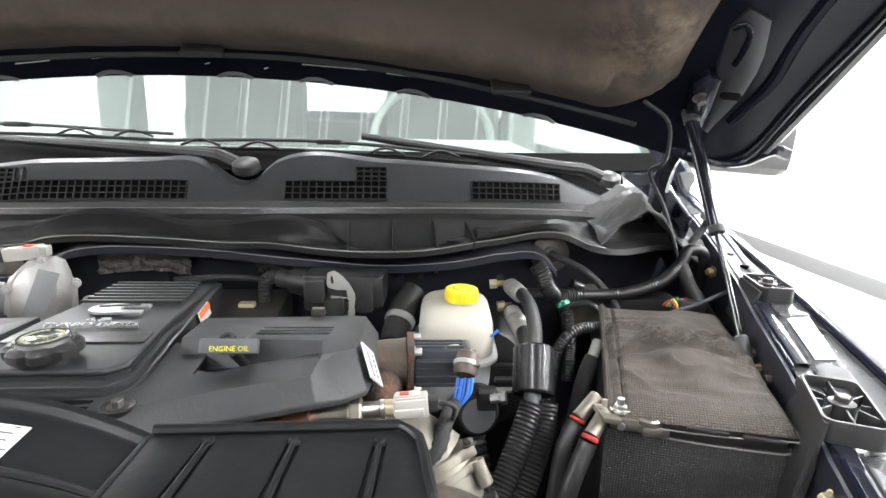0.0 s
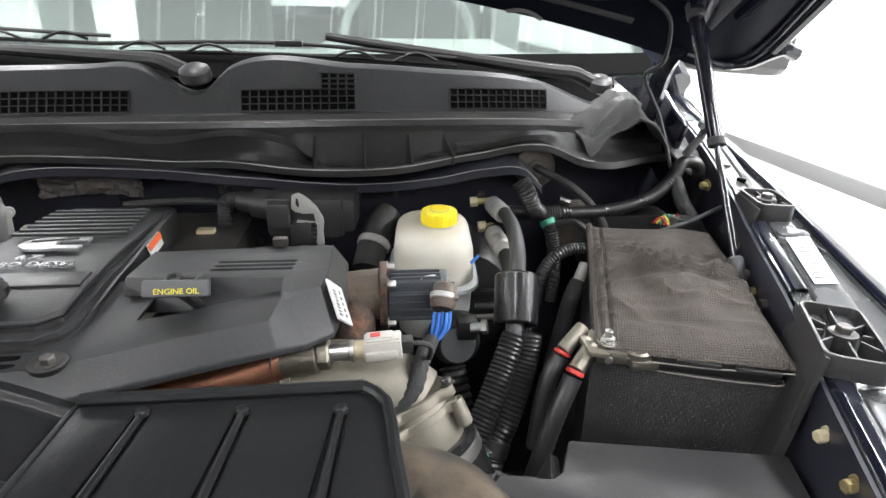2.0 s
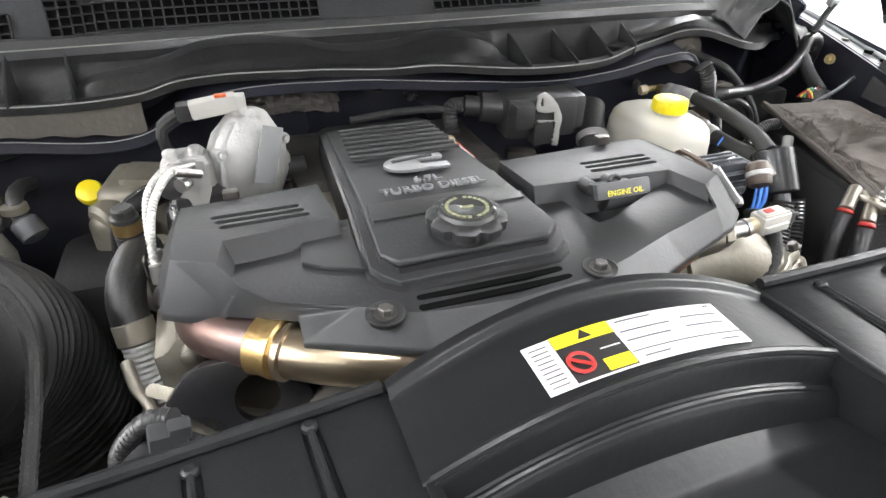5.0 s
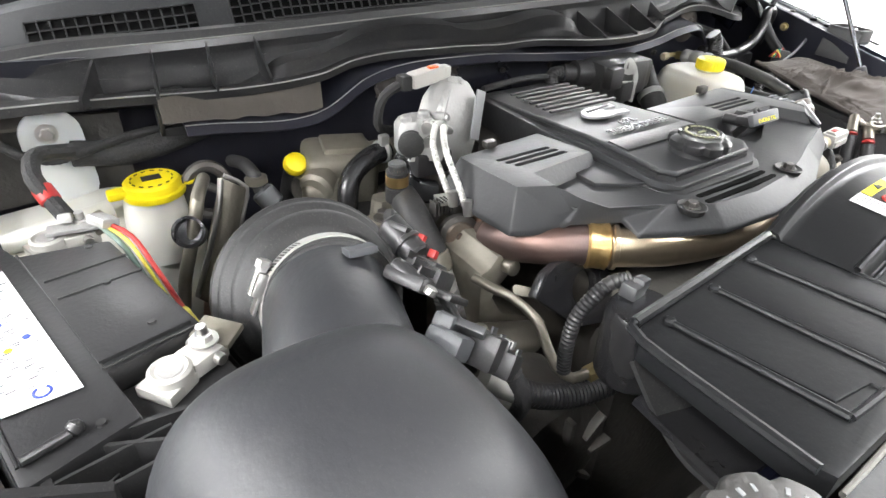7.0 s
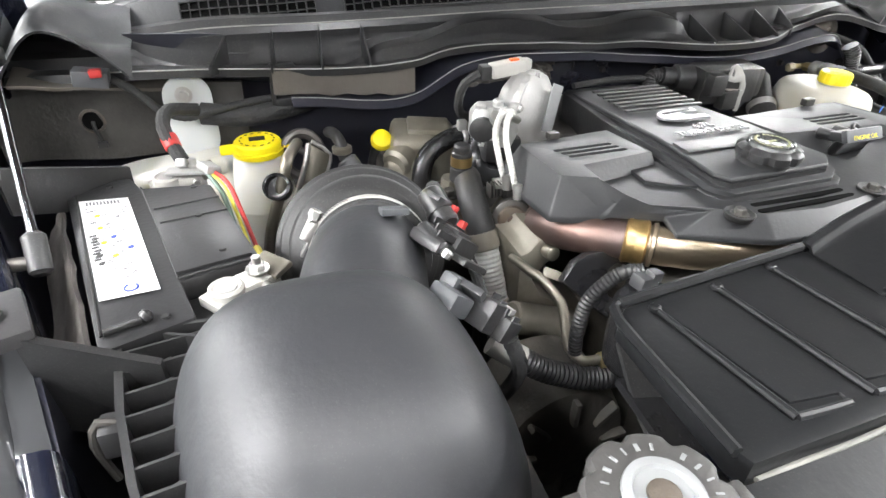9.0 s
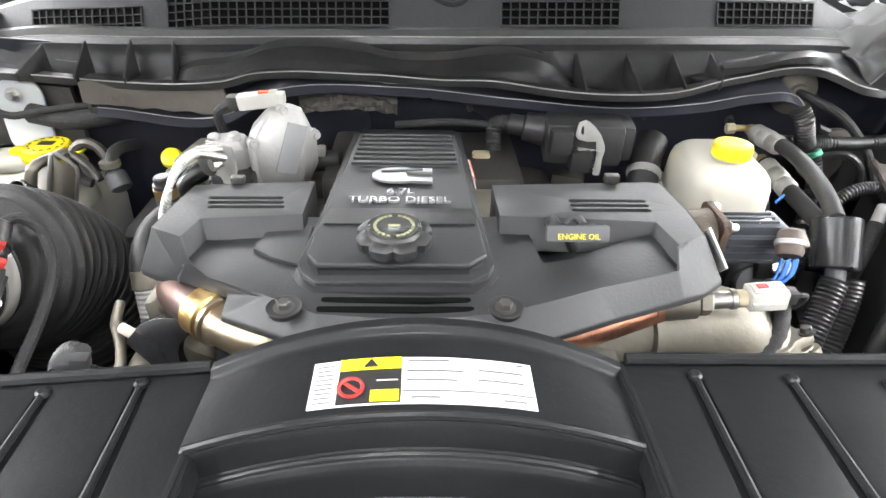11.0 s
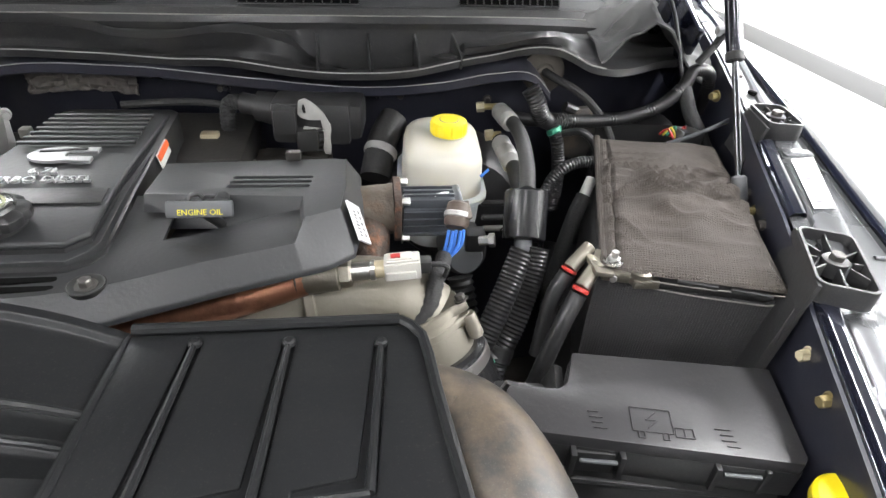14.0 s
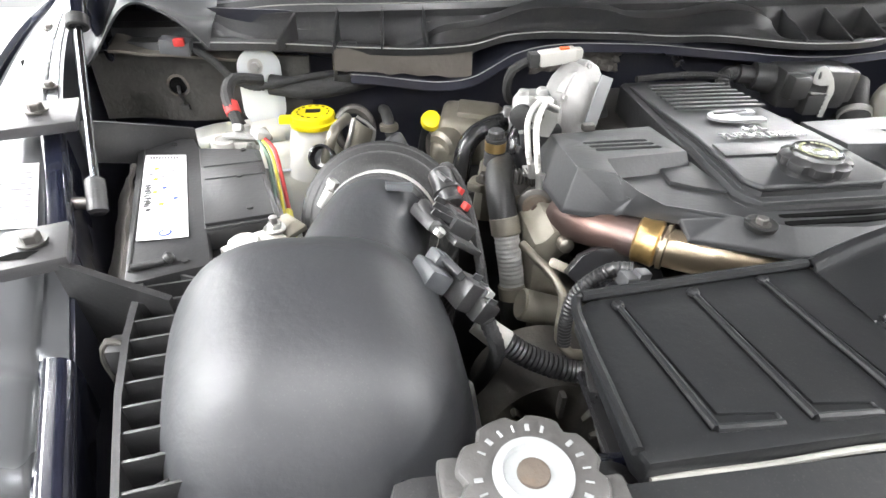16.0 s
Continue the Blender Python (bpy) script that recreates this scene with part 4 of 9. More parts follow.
def corner_cap(s):
    def fn(u, v):
        x = lerp(0.66, 0.865, u)
        base = 1.235 + 0.03 * math.sin(u * 5) * (1 - v) + 0.05 * v
        return (s * x + (0.0 if s > 0 else 0.03), lerp(1.0, 1.15, v) + 0.03 * u + 0.012 * math.sin(v * 6 + u * 4), base + 0.035 * math.exp(-((u - 0.45) / 0.2) ** 2) + 0.006 * math.sin(u * 12 + v * 7) + (0.009 if s > 0 else 0.0) * (1 - abs(noise.noise(Vector((u * 5, v * 4, 8)))) * 2.5) - 0.010)
    return sheet(fn, 60, 44, 0.003)


for s in (1, -1):
    part("corner_seal", corner_cap(s), FILM if s > 0 else COWL_TOP, cowl, "crumpled grey soft corner seal")

# ---- cab: windscreen, wipers and what shows through the glass ----
cab = thing("truck_cab", (0, 2.2, 0.6), "navy-black pickup cab behind the windscreen", "truck cab")


def ws(u, v):
    x = lerp(-0.86, 0.90, u)
    bow = 0.16 * (abs(x - 0.02) / 0.86) ** 2
    return (x * (1 - 0.10 * v), lerp(1.16, 1.98, v) + bow * (1 - 0.3 * v), lerp(1.325, 1.90, v))


wsp = part("windscreen", sheet(ws, 30, 12, 0.005), GLASS, cab, "clear raked windscreen reflecting the ribbed ceiling")
wsp.visible_shadow = False
part("screen_band", sheet(lambda u, v: tuple(Vector(ws(u, 0.06 * v)) + Vector((0, -0.006, 0.007))), 30, 3, 0.003), GRILLE, cab, "black band at the foot of the glass")
# Added sheet: hides the bright gap behind the cowl notch, black in place of shade.
part("screen_gap_sheet", sheet(lambda u, v: (lerp(-0.80, 0.80, u), lerp(1.135, 1.172, v) + 0.16 * (abs(lerp(-0.80, 0.80, u) - 0.02) / 0.86) ** 2, lerp(1.285, 1.332, v)), 30, 3, 0.003), GRILLE, cab, "added dark sheet closing the gap below the glass")
for s in (-1, 1):
    part("pillar", tube([(0.02 + s * 0.93, 1.34, 1.30), (0.02 + s * 0.87, 1.75, 1.62), (0.02 + s * 0.79, 2.16, 1.88)], 0.04, 10, 0.05), PAINT, cab)
    part("door", box((0.02 + s * 0.96, 2.1, 0.85), (0.08, 1.4, 0.95), 0.02), PAINT, cab)
part("roof", box((0.02, 2.75, 1.95), (1.5, 1.5, 0.05), 0.02), PAINT, cab)
part("rear_wall", prism([(-0.8, 3.3), (0.84, 3.3), (0.84, 3.36), (-0.8, 3.36)], 0.6, 1.36, 0.01), CABIN, cab)
part("dashboard", sheet(lambda u, v: (lerp(-0.78, 0.82, u), lerp(1.26, 1.95, v), 1.300 + 0.045 * math.sin(v * 3.1) + (0.03 if 0.62 < u < 0.9 and v > 0.6 else 0)), 40, 12, 0.03), CABIN, cab)
part("dash_paper", box((0.50, 1.55, 1.362), (0.28, 0.2, 0.002), 0, (6, 0, 12)), LABEL, cab, "white sheet of paper on the dashboard")
rr = [Vector((0.43 + 0.19 * math.cos(a), 1.98 + 0.07 * math.sin(a), 1.36 + 0.17 * math.sin(a))) for a in np.linspace(0, 2 * math.pi, 25)]
part("steering_wheel", tube([tuple(p) for p in rr], 0.014, 8, 0.05), CABIN, cab)
for sx in (-0.29, 0.50):
    part("seat_back", box((sx, 2.5, 1.20), (0.46, 0.18, 0.80), 0.06, (-8, 0, 0), 3), SEAT, cab)
    part("headrest", box((sx, 2.56, 1.72), (0.30, 0.12, 0.22), 0.05, (-6, 0, 0), 3), SEAT, cab)
for s in (-1, 1):
    part("door_pillar", prism([(0.02 + s * 0.74, 2.45), (0.02 + s * 0.86, 2.45), (0.02 + s * 0.86, 2.62), (0.02 + s * 0.74, 2.62)], 0.9, 1.94, 0.02), CABIN, cab)
    part("bed_side", box((0.02 + s * 0.86, 4.45, 1.15), (0.08, 2.0, 0.56), 0.02), PAINT, cab)
part("tailgate", box((0.02, 5.45, 1.15), (1.66, 0.06, 0.58), 0.02), PAINT, cab)
part("rear_seat", box((0.02, 3.15, 1.05), (1.4, 0.16, 0.7), 0.05, (-8, 0, 0), 3), SEAT, cab)

mirror = thing("wing_mirror", (1.12, 1.75, 1.35), "dark wing mirror housing on the cab's side", "wing mirror")
part("housing", box((1.26, 1.66, 1.385), (0.34, 0.12, 0.17), 0.05, (0, 4, 8), 3), PLASTIC, mirror)
part("arm", tube([(0.98, 1.72, 1.22), (1.06, 1.70, 1.28), (1.14, 1.68, 1.34)], 0.03, 10), PLASTIC, mirror)


def wiper(piv, knee, tip, blade0, blade1, label):
    w = thing("wiper", piv, label, "windscreen wiper", "windscreen wipers")
    part("pivot_cap", lathe([(0.022, 0), (0.024, 0.004), (0.022, 0.016), (0.016, 0.020)], piv, (piv[0], piv[1] - 0.4, piv[2] + 1)), PLASTIC, w)
    mid = [lerp(a, b, 0.35) for a, b in zip(piv, knee)]
    part("arm", tube([piv, (mid[0], mid[1], mid[2] + 0.012), knee, tip], (0.0135, 0.0065), 10, 0.02), WIPER, w)
    part("blade_frame", tube([blade0, [lerp(a, b, 0.5) + c for a, b, c in zip(blade0, blade1, (0, 0, 0.012))], blade1], 0.0032, 8, 0.03), WIPER, w)
    part("blade_rubber", tube([(blade0[0], blade0[1] + 0.004, blade0[2] - 0.013), (lerp(blade0[0], blade1[0], 0.5), lerp(blade0[1], blade1[1], 0.5) + 0.004, lerp(blade0[2], blade1[2], 0.5) - 0.006),
                               (blade1[0], blade1[1] + 0.004, blade1[2] - 0.013)], 0.0035, 6, 0.03), WIPER, w)
    for f in (0.12, 0.30, 0.70, 0.88):
        c = [lerp(a, b, f) for a, b in zip(blade0, blade1)]
        part("claw", tube([(c[0] - 0.035, c[1] - 0.002, c[2] - 0.006), (c[0], c[1] - 0.004, c[2] + 0.006), (c[0] + 0.035, c[1] - 0.002, c[2] - 0.006)], 0.0026, 6, 0.01), WIPER, w)
    part("clamp", box([lerp(a, b, 0.52) + c for a, b, c in zip(blade0, blade1, (0, -0.004, 0.012))], (0.045, 0.014, 0.010), 0.003), WIPER, w)
    return w


wiper((0.062, 1.095, 1.336), (-0.07, 1.145, 1.362), (-0.42, 1.22, 1.375), (-0.72, 1.30, 1.385), (-0.10, 1.215, 1.39), "black windscreen wiper resting on the glass")
wiper((0.735, 1.20, 1.315), (0.60, 1.185, 1.350), (0.25, 1.20, 1.395), (-0.11, 1.185, 1.380), (0.47, 1.175, 1.365), "long black wiper arm and blade on the windscreen")

# ---- hood ----
TILT_H = radians(40)


def hood_at(x, u, drop=0.0):
    """A point of the open hood's underside: x across, u metres from its rear edge."""
    y0 = 1.105 - 0.03 * abs(x - 0.02) / 0.9
    z0 = 1.476 - 0.160 * ((x - 0.02) / 0.93) ** 2
    return (x, y0 - u * math.cos(TILT_H) - drop * math.sin(TILT_H), z0 + u * math.sin(TILT_H) - drop * math.cos(TILT_H))


hood = thing("hood", (0.02, 1.1, 1.42), "navy-black hood standing open with a worn fibre pad", "hood")
HW = 0.895


def hood_start(x):
    """Where the hood's rear edge lies: nearly straight, rounded off at the two corners."""
    over = max(0.0, abs(x - 0.02) - (HW - 0.085)) / 0.085
    return 0.038 + 0.075 * (1 - math.sqrt(max(0.0, 1 - min(1, over) ** 2)))


def hood_inner(u, v):
    x = lerp(0.02 - HW, 0.02 + HW, u)
    d = lerp(hood_start(x), 1.25, v)
    e = min(1, min(u, 1 - u) * 2 * HW / 0.10)
    return hood_at(x, d, 0.012 * e + 0.006 * math.sin(x * 23) * math.sin(d * 15) * e * max(0.0, min(1.0, (d - 0.1) * 8)))


part("inner_panel", sheet(hood_inner, 80, 60, 0.004), INNER, hood, "glossy black stamped inner panel")
part("outer_skin", sheet(lambda u, v: hood_at(lerp(0.02 - HW, 0.02 + HW, u), lerp(hood_start(lerp(0.02 - HW, 0.02 + HW, u)), 1.255, v), -0.020), 80, 20, 0.004), PAINT, hood)
for s in (-1, 1):
    part("side_hem", tube([hood_at(0.02 + s * (HW - 0.004), u, 0.004) for u in np.linspace(0.112, 1.24, 12)], 0.010, 8, 0.05), PAINT, hood)
part("rear_hem", tube([hood_at(x, hood_start(x) + 0.006, 0.004) for x in (*np.linspace(-0.905, -0.83, 8), *np.linspace(-0.78, 0.82, 20), *np.linspace(0.87, 0.945, 8))], 0.010, 8, 0.012), PAINT, hood)
part("weather_strip", tube([hood_at(x, 0.084 + 0.003 * math.sin(x * 9), 0.014) for x in np.linspace(-0.66, 0.70, 40)], 0.006, 8, 0.03), RUBBER, hood, "black rubber weather strip")
# Notches of the painted hem, their glints given as pale colour.
for x in (-0.47, -0.29, -0.123, 0.06, 0.188, 0.343, 0.55):
    part("hem_scallop", tube([hood_at(x + dx * 0.026, 0.038 + 0.009 * (1 - dx * dx), 0.015) for dx in (-1, -0.5, 0, 0.5, 1)], 0.0042, 8, 0.004), HEM, hood, "rolled notch of the hem, coloured pale as a glint")
for x, du, L in ((-0.25, 0.072, 0.05), (-0.14, 0.076, 0.03), (0.17, 0.078, 0.10), (0.30, 0.079, 0.07), (0.02, 0.066, 0.008), (0.42, 0.080, 0.06), (0.11, 0.062, 0.006)):
    part("paint_scratch", tube([hood_at(x, du, 0.0175), hood_at(x + L, du + 0.003, 0.0175)], 0.0009, 5, 0.02), WHITE_P, hood, "pale scratch through the paint")


def pad(u, v):
    x = lerp(-0.69, 0.725, u)
    r = min(1.0, min(u, 1 - u) / 0.07)
    d0 = 0.090 + 0.13 * (1 - r) ** 2.2 + 0.006 * noise.noise(Vector((x * 13, 0, 3)))
    d = lerp(d0, 1.12, v)
    bulge = 0.016 + 0.022 * math.exp(-((d - 0.17) / 0.035) ** 2) * (1 if abs(x) < 0.62 else 0.4) + 0.03 * math.exp(-((x - 0.61) / 0.08) ** 2 - ((d - 0.30) / 0.09) ** 2)
    edge = min(1, min(u, 1 - u) / 0.03, v / 0.04)
    return hood_at(x, d, 0.006 + bulge * edge + 0.004 * noise.noise(Vector((x * 9, d * 9, 0))) * edge)


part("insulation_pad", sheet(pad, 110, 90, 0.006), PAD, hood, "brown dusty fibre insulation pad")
for x in (0.03, 0.49):
    part("pad_clip", box(hood_at(x, 0.106, 0.026), (0.06, 0.032, 0.010), 0.004, (40, 0, 0)), PLASTIC, hood, "black pad retainer")


def hood_plate(outline, d0, d1):
    """A stamped plate of that outline in x and u, standing between two depths off the hood's underside."""
    bm = prism(outline, d0, d1, 0.002)
    for q in bm.verts:
        q.co = hood_at(q.co.x, q.co.y, q.co.z)
    bmesh.ops.recalc_face_normals(bm, faces=bm.faces[:])
    return bm


part("stiffener_plate", hood_plate([(0.752, 0.245), (0.737, 0.303), (0.745, 0.335), (0.777, 0.330), (0.797, 0.282), (0.804, 0.252), (0.808, 0.207), (0.800, 0.121), (0.788, 0.126), (0.776, 0.176), (0.765, 0.218)], 0.010, 0.026), HOOD_PLATE, hood, "stamped stiffener plate, its sheen put into a lighter grey")
part("stiffener_bead", tube([hood_at(*p, 0.027) for p in ((0.770, 0.255), (0.769, 0.282), (0.762, 0.307), (0.750, 0.315), (0.740, 0.304))], 0.0045, 8, 0.006), INNER, hood)
part("plate_slot", hood_plate(round_rect(0.793, 0.203, 0.030, 0.014, 0.006, 5, 18), 0.024, 0.0275), GRILLE, hood, "dark slot")
part("plate_slot", hood_plate(round_rect(0.778, 0.158, 0.014, 0.008, 0.0035, 5, 18), 0.024, 0.0275), GRILLE, hood)
part("strut_mount", hood_plate([(0.766, 0.118), (0.749, 0.146), (0.736, 0.202), (0.747, 0.230), (0.762, 0.230), (0.775, 0.174), (0.781, 0.133)], 0.010, 0.036), PAINT, hood, "pointed glossy black strut bracket")
part("mount_bolt", hexnut(hood_at(0.750, 0.192, 0.036), hood_at(0.750, 0.192, 1.0), 0.007, 0.012), DARK_STEEL, hood)
part("hem_bead", tube([hood_at(*p, 0.015) for p in ((0.895, 0.60), (0.895, 0.371), (0.89, 0.232), (0.892, 0.123), (0.884, 0.080), (0.855, 0.060), (0.80, 0.056))], 0.004, 8, 0.012), PAINT, hood, "rounded hem line")
part("channel_bead", tube([hood_at(*p, 0.014) for p in ((0.83, 0.55), (0.826, 0.34), (0.838, 0.245), (0.834, 0.20), (0.826, 0.15))], 0.009, 8, 0.012), INNER, hood)
part("strut_mount", box(hood_at(-0.74, 0.16, 0.03), (0.07, 0.16, 0.02), 0.008, (40, 0, 0)), PAINT, hood)
for x, s in ((0.78, 1), (-0.74, -1)):
    part("hinge", tube([hood_at(x, 0.06, 0.02), (x + s * 0.01, 1.07, 1.36), (x + s * 0.015, 1.12, 1.27), (x + s * 0.02, 1.2, 1.22)], 0.015, 6, 0.02), PAINT, hood, "black hinge arm")
    part("hinge_plate", box((x + s * 0.05, 1.13, 1.25), (0.012, 0.14, 0.12), 0.02, (25, 0, 0)), PAINT, hood)
part("washer_hose", tube([(0.80, 1.0, 1.20), (0.785, 1.05, 1.29), (0.755, 1.06, 1.35), hood_at(0.76, 0.05, 0.04), hood_at(0.73, 0.13, 0.04), hood_at(0.69, 0.14, 0.02)], 0.0030, 8, 0.01), INK, hood)


def gas_strut(low, high, label):
    t = thing("gas_strut", low, label, "gas strut", "hood gas struts")
    lo, hi = Vector(low), Vector(high)
    mid = lo.lerp(hi, 0.47)
    part("rod", rod(lo, mid, 0.0040, 14), ROD, t, "polished piston rod")
    part("cylinder", rod(mid, hi, 0.0100, 18, 0.002), PAINT, t)
    part("gland", rod(mid, mid.lerp(hi, 0.06), 0.0112, 18, 0.001), RUBBER, t)
    part("lower_socket", rod(lo + (lo - hi) * 0.03, lo.lerp(hi, 0.065), 0.0095, 14, 0.003), GREY_P if low[0] > 0 else PLASTIC, t)
    part("upper_socket", rod(hi.lerp(lo, 0.03), hi + (hi - lo) * 0.04, 0.012, 14, 0.003), PLASTIC, t)
    s = 1 if low[0] > 0 else -1
    part("ball_stud", rod(lo, lo + Vector((s * 0.045, 0, 0)), 0.006, 12), DARK_STEEL, t)
    return t


gas_strut((0.771, 0.755, 1.148), (0.758, 0.945, 1.445), "black gas strut with polished rod holding the hood up")
gas_strut((-0.688, 0.690, 1.170), (-0.725, 0.95, 1.452), "gas strut with polished rod beside the battery")

# ---- engine ----
block = thing("engine_block", (0.02, 0.75, 0.55), "dirty grey cast iron diesel engine block", "engine")
part("crankcase", box((0.03, 0.76, 0.84), (0.36, 0.48, 0.54), 0.03), IRON, block)
part("head", box((0.02, 0.80, 1.11), (0.24, 0.38, 0.06), 0.012), ALU, block)
part("front_case", box((0.02, 0.535, 0.92), (0.42, 0.05, 0.34), 0.02), IRON, block)
part("rocker_cover", box((0.02, 0.93, 1.13), (0.26, 0.16, 0.05), 0.012), DARK_STEEL, block)
random.seed(5)
for i in range(16):
    p = (random.uniform(-0.22, 0.24), random.uniform(0.86, 1.0), random.uniform(1.02, 1.10))
    q = (p[0] + random.uniform(-0.10, 0.10), p[1] + random.uniform(-0.03, 0.05), p[2] + random.uniform(-0.05, 0.03))
    part("line", tube([p, [lerp(a, b, 0.5) + random.uniform(-0.02, 0.02) for a, b in zip(p, q)], q], random.choice((0.004, 0.006, 0.009)), 8), random.choice((RUBBER, DARK_STEEL, IRON, CONDUIT)), block)
for i in range(14):
    c = (random.uniform(-0.2, 0.25), random.uniform(0.82, 0.98), random.uniform(1.08, 1.135))
    part("fitting", box(c, (random.uniform(0.02, 0.05), random.uniform(0.015, 0.03), random.uniform(0.015, 0.035)), 0.004, (0, 0, random.uniform(-30, 30))), random.choice((DARK_STEEL, PLASTIC, ALU, IRON)), block)

cover = thing("engine_cover", (0.02, 0.68, 1.13), "black plastic engine cover with silver lettering and vent slots", "engine cover")


def slot(cx, cy, w, h, turn=0):
    return round_rect(cx, cy, w, h, h * 0.48, 3, turn)


def floor_z(x, y):
    return 1.193 - 0.004 * max(0, 1 - (x / 0.075) ** 4) - 0.08 * max(0, y - 0.60) + 0.03 * max(0, x - 0.10)


def wing_z(x, y):
    return 1.1965 + (0.758 - y) * 0.085


# crease and outer edge of the sloping border, with heights
CREASE = [(-0.219, 0.745, 1.196), (-0.222, 0.700, 1.2015), (-0.2235, 0.647, 1.206), (-0.191, 0.629, 1.2065), (-0.184, 0.605, 1.192), (-0.158, 0.589, 1.193), (-0.1055, 0.563, 1.193), (-0.061, 0.543, 1.1925), (0.010, 0.539, 1.190), (0.078, 0.543, 1.1925), (0.122, 0.556, 1.1945), (0.165, 0.571, 1.1965), (0.240, 0.593, 1.1985), (0.247, 0.620, 1.2075), (0.2785, 0.638, 1.207), (0.283, 0.690, 1.203), (0.281, 0.762, 1.1965)]
OUTER = [(-0.237, 0.748, 1.168), (-0.242, 0.700, 1.166), (-0.238, 0.634, 1.168), (-0.220, 0.622, 1.1695), (-0.196, 0.613, 1.1715), (-0.190, 0.605, 1.1805), (-0.142, 0.583, 1.1805), (-0.143, 0.561, 1.1735), (-0.060, 0.524, 1.1735), (0.010, 0.515, 1.176), (0.095, 0.520, 1.178), (0.178, 0.555, 1.177), (0.245, 0.581, 1.176), (0.266, 0.590, 1.175), (0.291, 0.609, 1.175), (0.300, 0.668, 1.173), (0.297, 0.765, 1.172)]
CREASE_AT = (0, 1, 2, 3, 4, 4, 6, 6, 7, 8, 9, 11, 12, 13, 14, 15, 16)


def border():
    """Flat facets from the crease down to the outer edge, with a short vertical lip."""
    bm = bmesh.new()
    top = [bm.verts.new(p) for p in CREASE]
    rim = [bm.verts.new(p) for p in OUTER]
    lip_v = [bm.verts.new((x, y, z - 0.005)) for x, y, z in OUTER]
    for i in range(len(OUTER) - 1):
        a, b = CREASE_AT[i], CREASE_AT[i + 1]
        chain = [top[k] for k in range(a, b + 1)]
        bm.faces.new(chain + [rim[i + 1], rim[i]])
        bm.faces.new((rim[i], rim[i + 1], lip_v[i + 1], lip_v[i]))
    bmesh.ops.recalc_face_normals(bm, faces=bm.faces[:])
    bev(bm, 0.0045, 3, 14)
    bmesh.ops.solidify(bm, geom=bm.faces[:], thickness=0.002)
    return bm


def mound(top, foot, holes=(), z_of=None, bevel=0.0022):
    """A raised block: a top outline, the outline at its foot, and holes sunk through the top."""
    bm = bmesh.new()
    t = [bm.verts.new((x, y, z_of(x, y))) for x, y in top]
    f = [bm.verts.new(p) for p in foot]
    edges = [bm.edges.new((t[i], t[(i + 1) % len(t)])) for i in range(len(t))]
    rings = []
    for h in holes:
        r = [bm.verts.new((x, y, z_of(x, y))) for x, y in h]
        edges += [bm.edges.new((r[i], r[(i + 1) % len(r)])) for i in range(len(r))]
        rings.append(r)
    bmesh.ops.triangle_fill(bm, use_beauty=True, edges=edges)
    for i in range(len(t)):
        j = (i + 1) % len(t)
        bm.faces.new((t[i], f[i], f[j], t[j]))
    for r in rings:
        low = [bm.verts.new((q.co.x, q.co.y, q.co.z - 0.012)) for q in r]
        for i in range(len(r)):
            j = (i + 1) % len(r)
            bm.faces.new((r[i], low[i], low[j], r[j]))
    bmesh.ops.recalc_face_normals(bm, faces=bm.faces[:])
    return bev(bm, bevel, 2, 22)


slots_l = [slot(-0.157 + 0.003 * i, 0.713 - 0.0108 * i, 0.074, 0.0066, 1) for i in range(3)]
slots_r = [slot(0.209 - 0.001 * i, 0.7125 - 0.0112 * i, 0.080, 0.0066, 0) for i in range(3)]
DECK = [(x, y) for x, y, _ in CREASE[4:13]] + [(0.262, 0.640), (0.262, 0.70), (-0.20, 0.70), (-0.20, 0.640)]
POCKET = [(0.1265, 0.612), (0.150, 0.618), (0.176, 0.632), (0.206, 0.647), (0.238, 0.662), (0.238, 0.676), (0.122, 0.674)]
part("floor_plate", prism(DECK, lambda x, y: floor_z(x, y) - 0.003, floor_z, 0.001, [POCKET]), COVER, cover, angle=20)
part("pocket_floor", sheet(lambda u, v: (lerp(0.118, 0.242, u), lerp(0.606, 0.68, v), 1.176 + 0.012 * u - 0.010 * v), 8, 6, 0.002), COVER, cover)
part("deck_step", prism([(-0.126, 0.668), (-0.131, 0.632), (-0.112, 0.618), (-0.085, 0.606), (-0.085, 0.676)], lambda x, y: floor_z(x, y) - 0.002, lambda x, y: floor_z(x, y) + 0.0038 - 0.05 * max(0, 0.64 - y), 0.0012), COVER, cover)
part("border", border(), COVER, cover, angle=50)
WING_L = [(-0.096, 0.758), (-0.219, 0.745), (-0.222, 0.700), (-0.2235, 0.647), (-0.191, 0.629), (-0.186, 0.665), (-0.094, 0.676)]
FOOT_L = [(-0.096, 0.760, 1.150), (-0.221, 0.747, 1.150), (-0.224, 0.700, 1.170), (-0.2245, 0.645, 1.170), (-0.184, 0.606, 1.188), (-0.178, 0.650, 1.184), (-0.091, 0.661, 1.184)]
part("wing", mound(WING_L, FOOT_L, slots_l, wing_z), COVER, cover, angle=22)
WING_R = [(0.0945, 0.752), (0.270, 0.764), (0.281, 0.760), (0.283, 0.690), (0.2785, 0.638), (0.247, 0.620), (0.242, 0.665), (0.0945, 0.676)]
FOOT_R = [(0.0945, 0.755, 1.150), (0.270, 0.767, 1.150), (0.284, 0.763, 1.150), (0.286, 0.690, 1.165), (0.281, 0.635, 1.168), (0.239, 0.592, 1.186), (0.234, 0.652, 1.176), (0.092, 0.660, 1.174)]
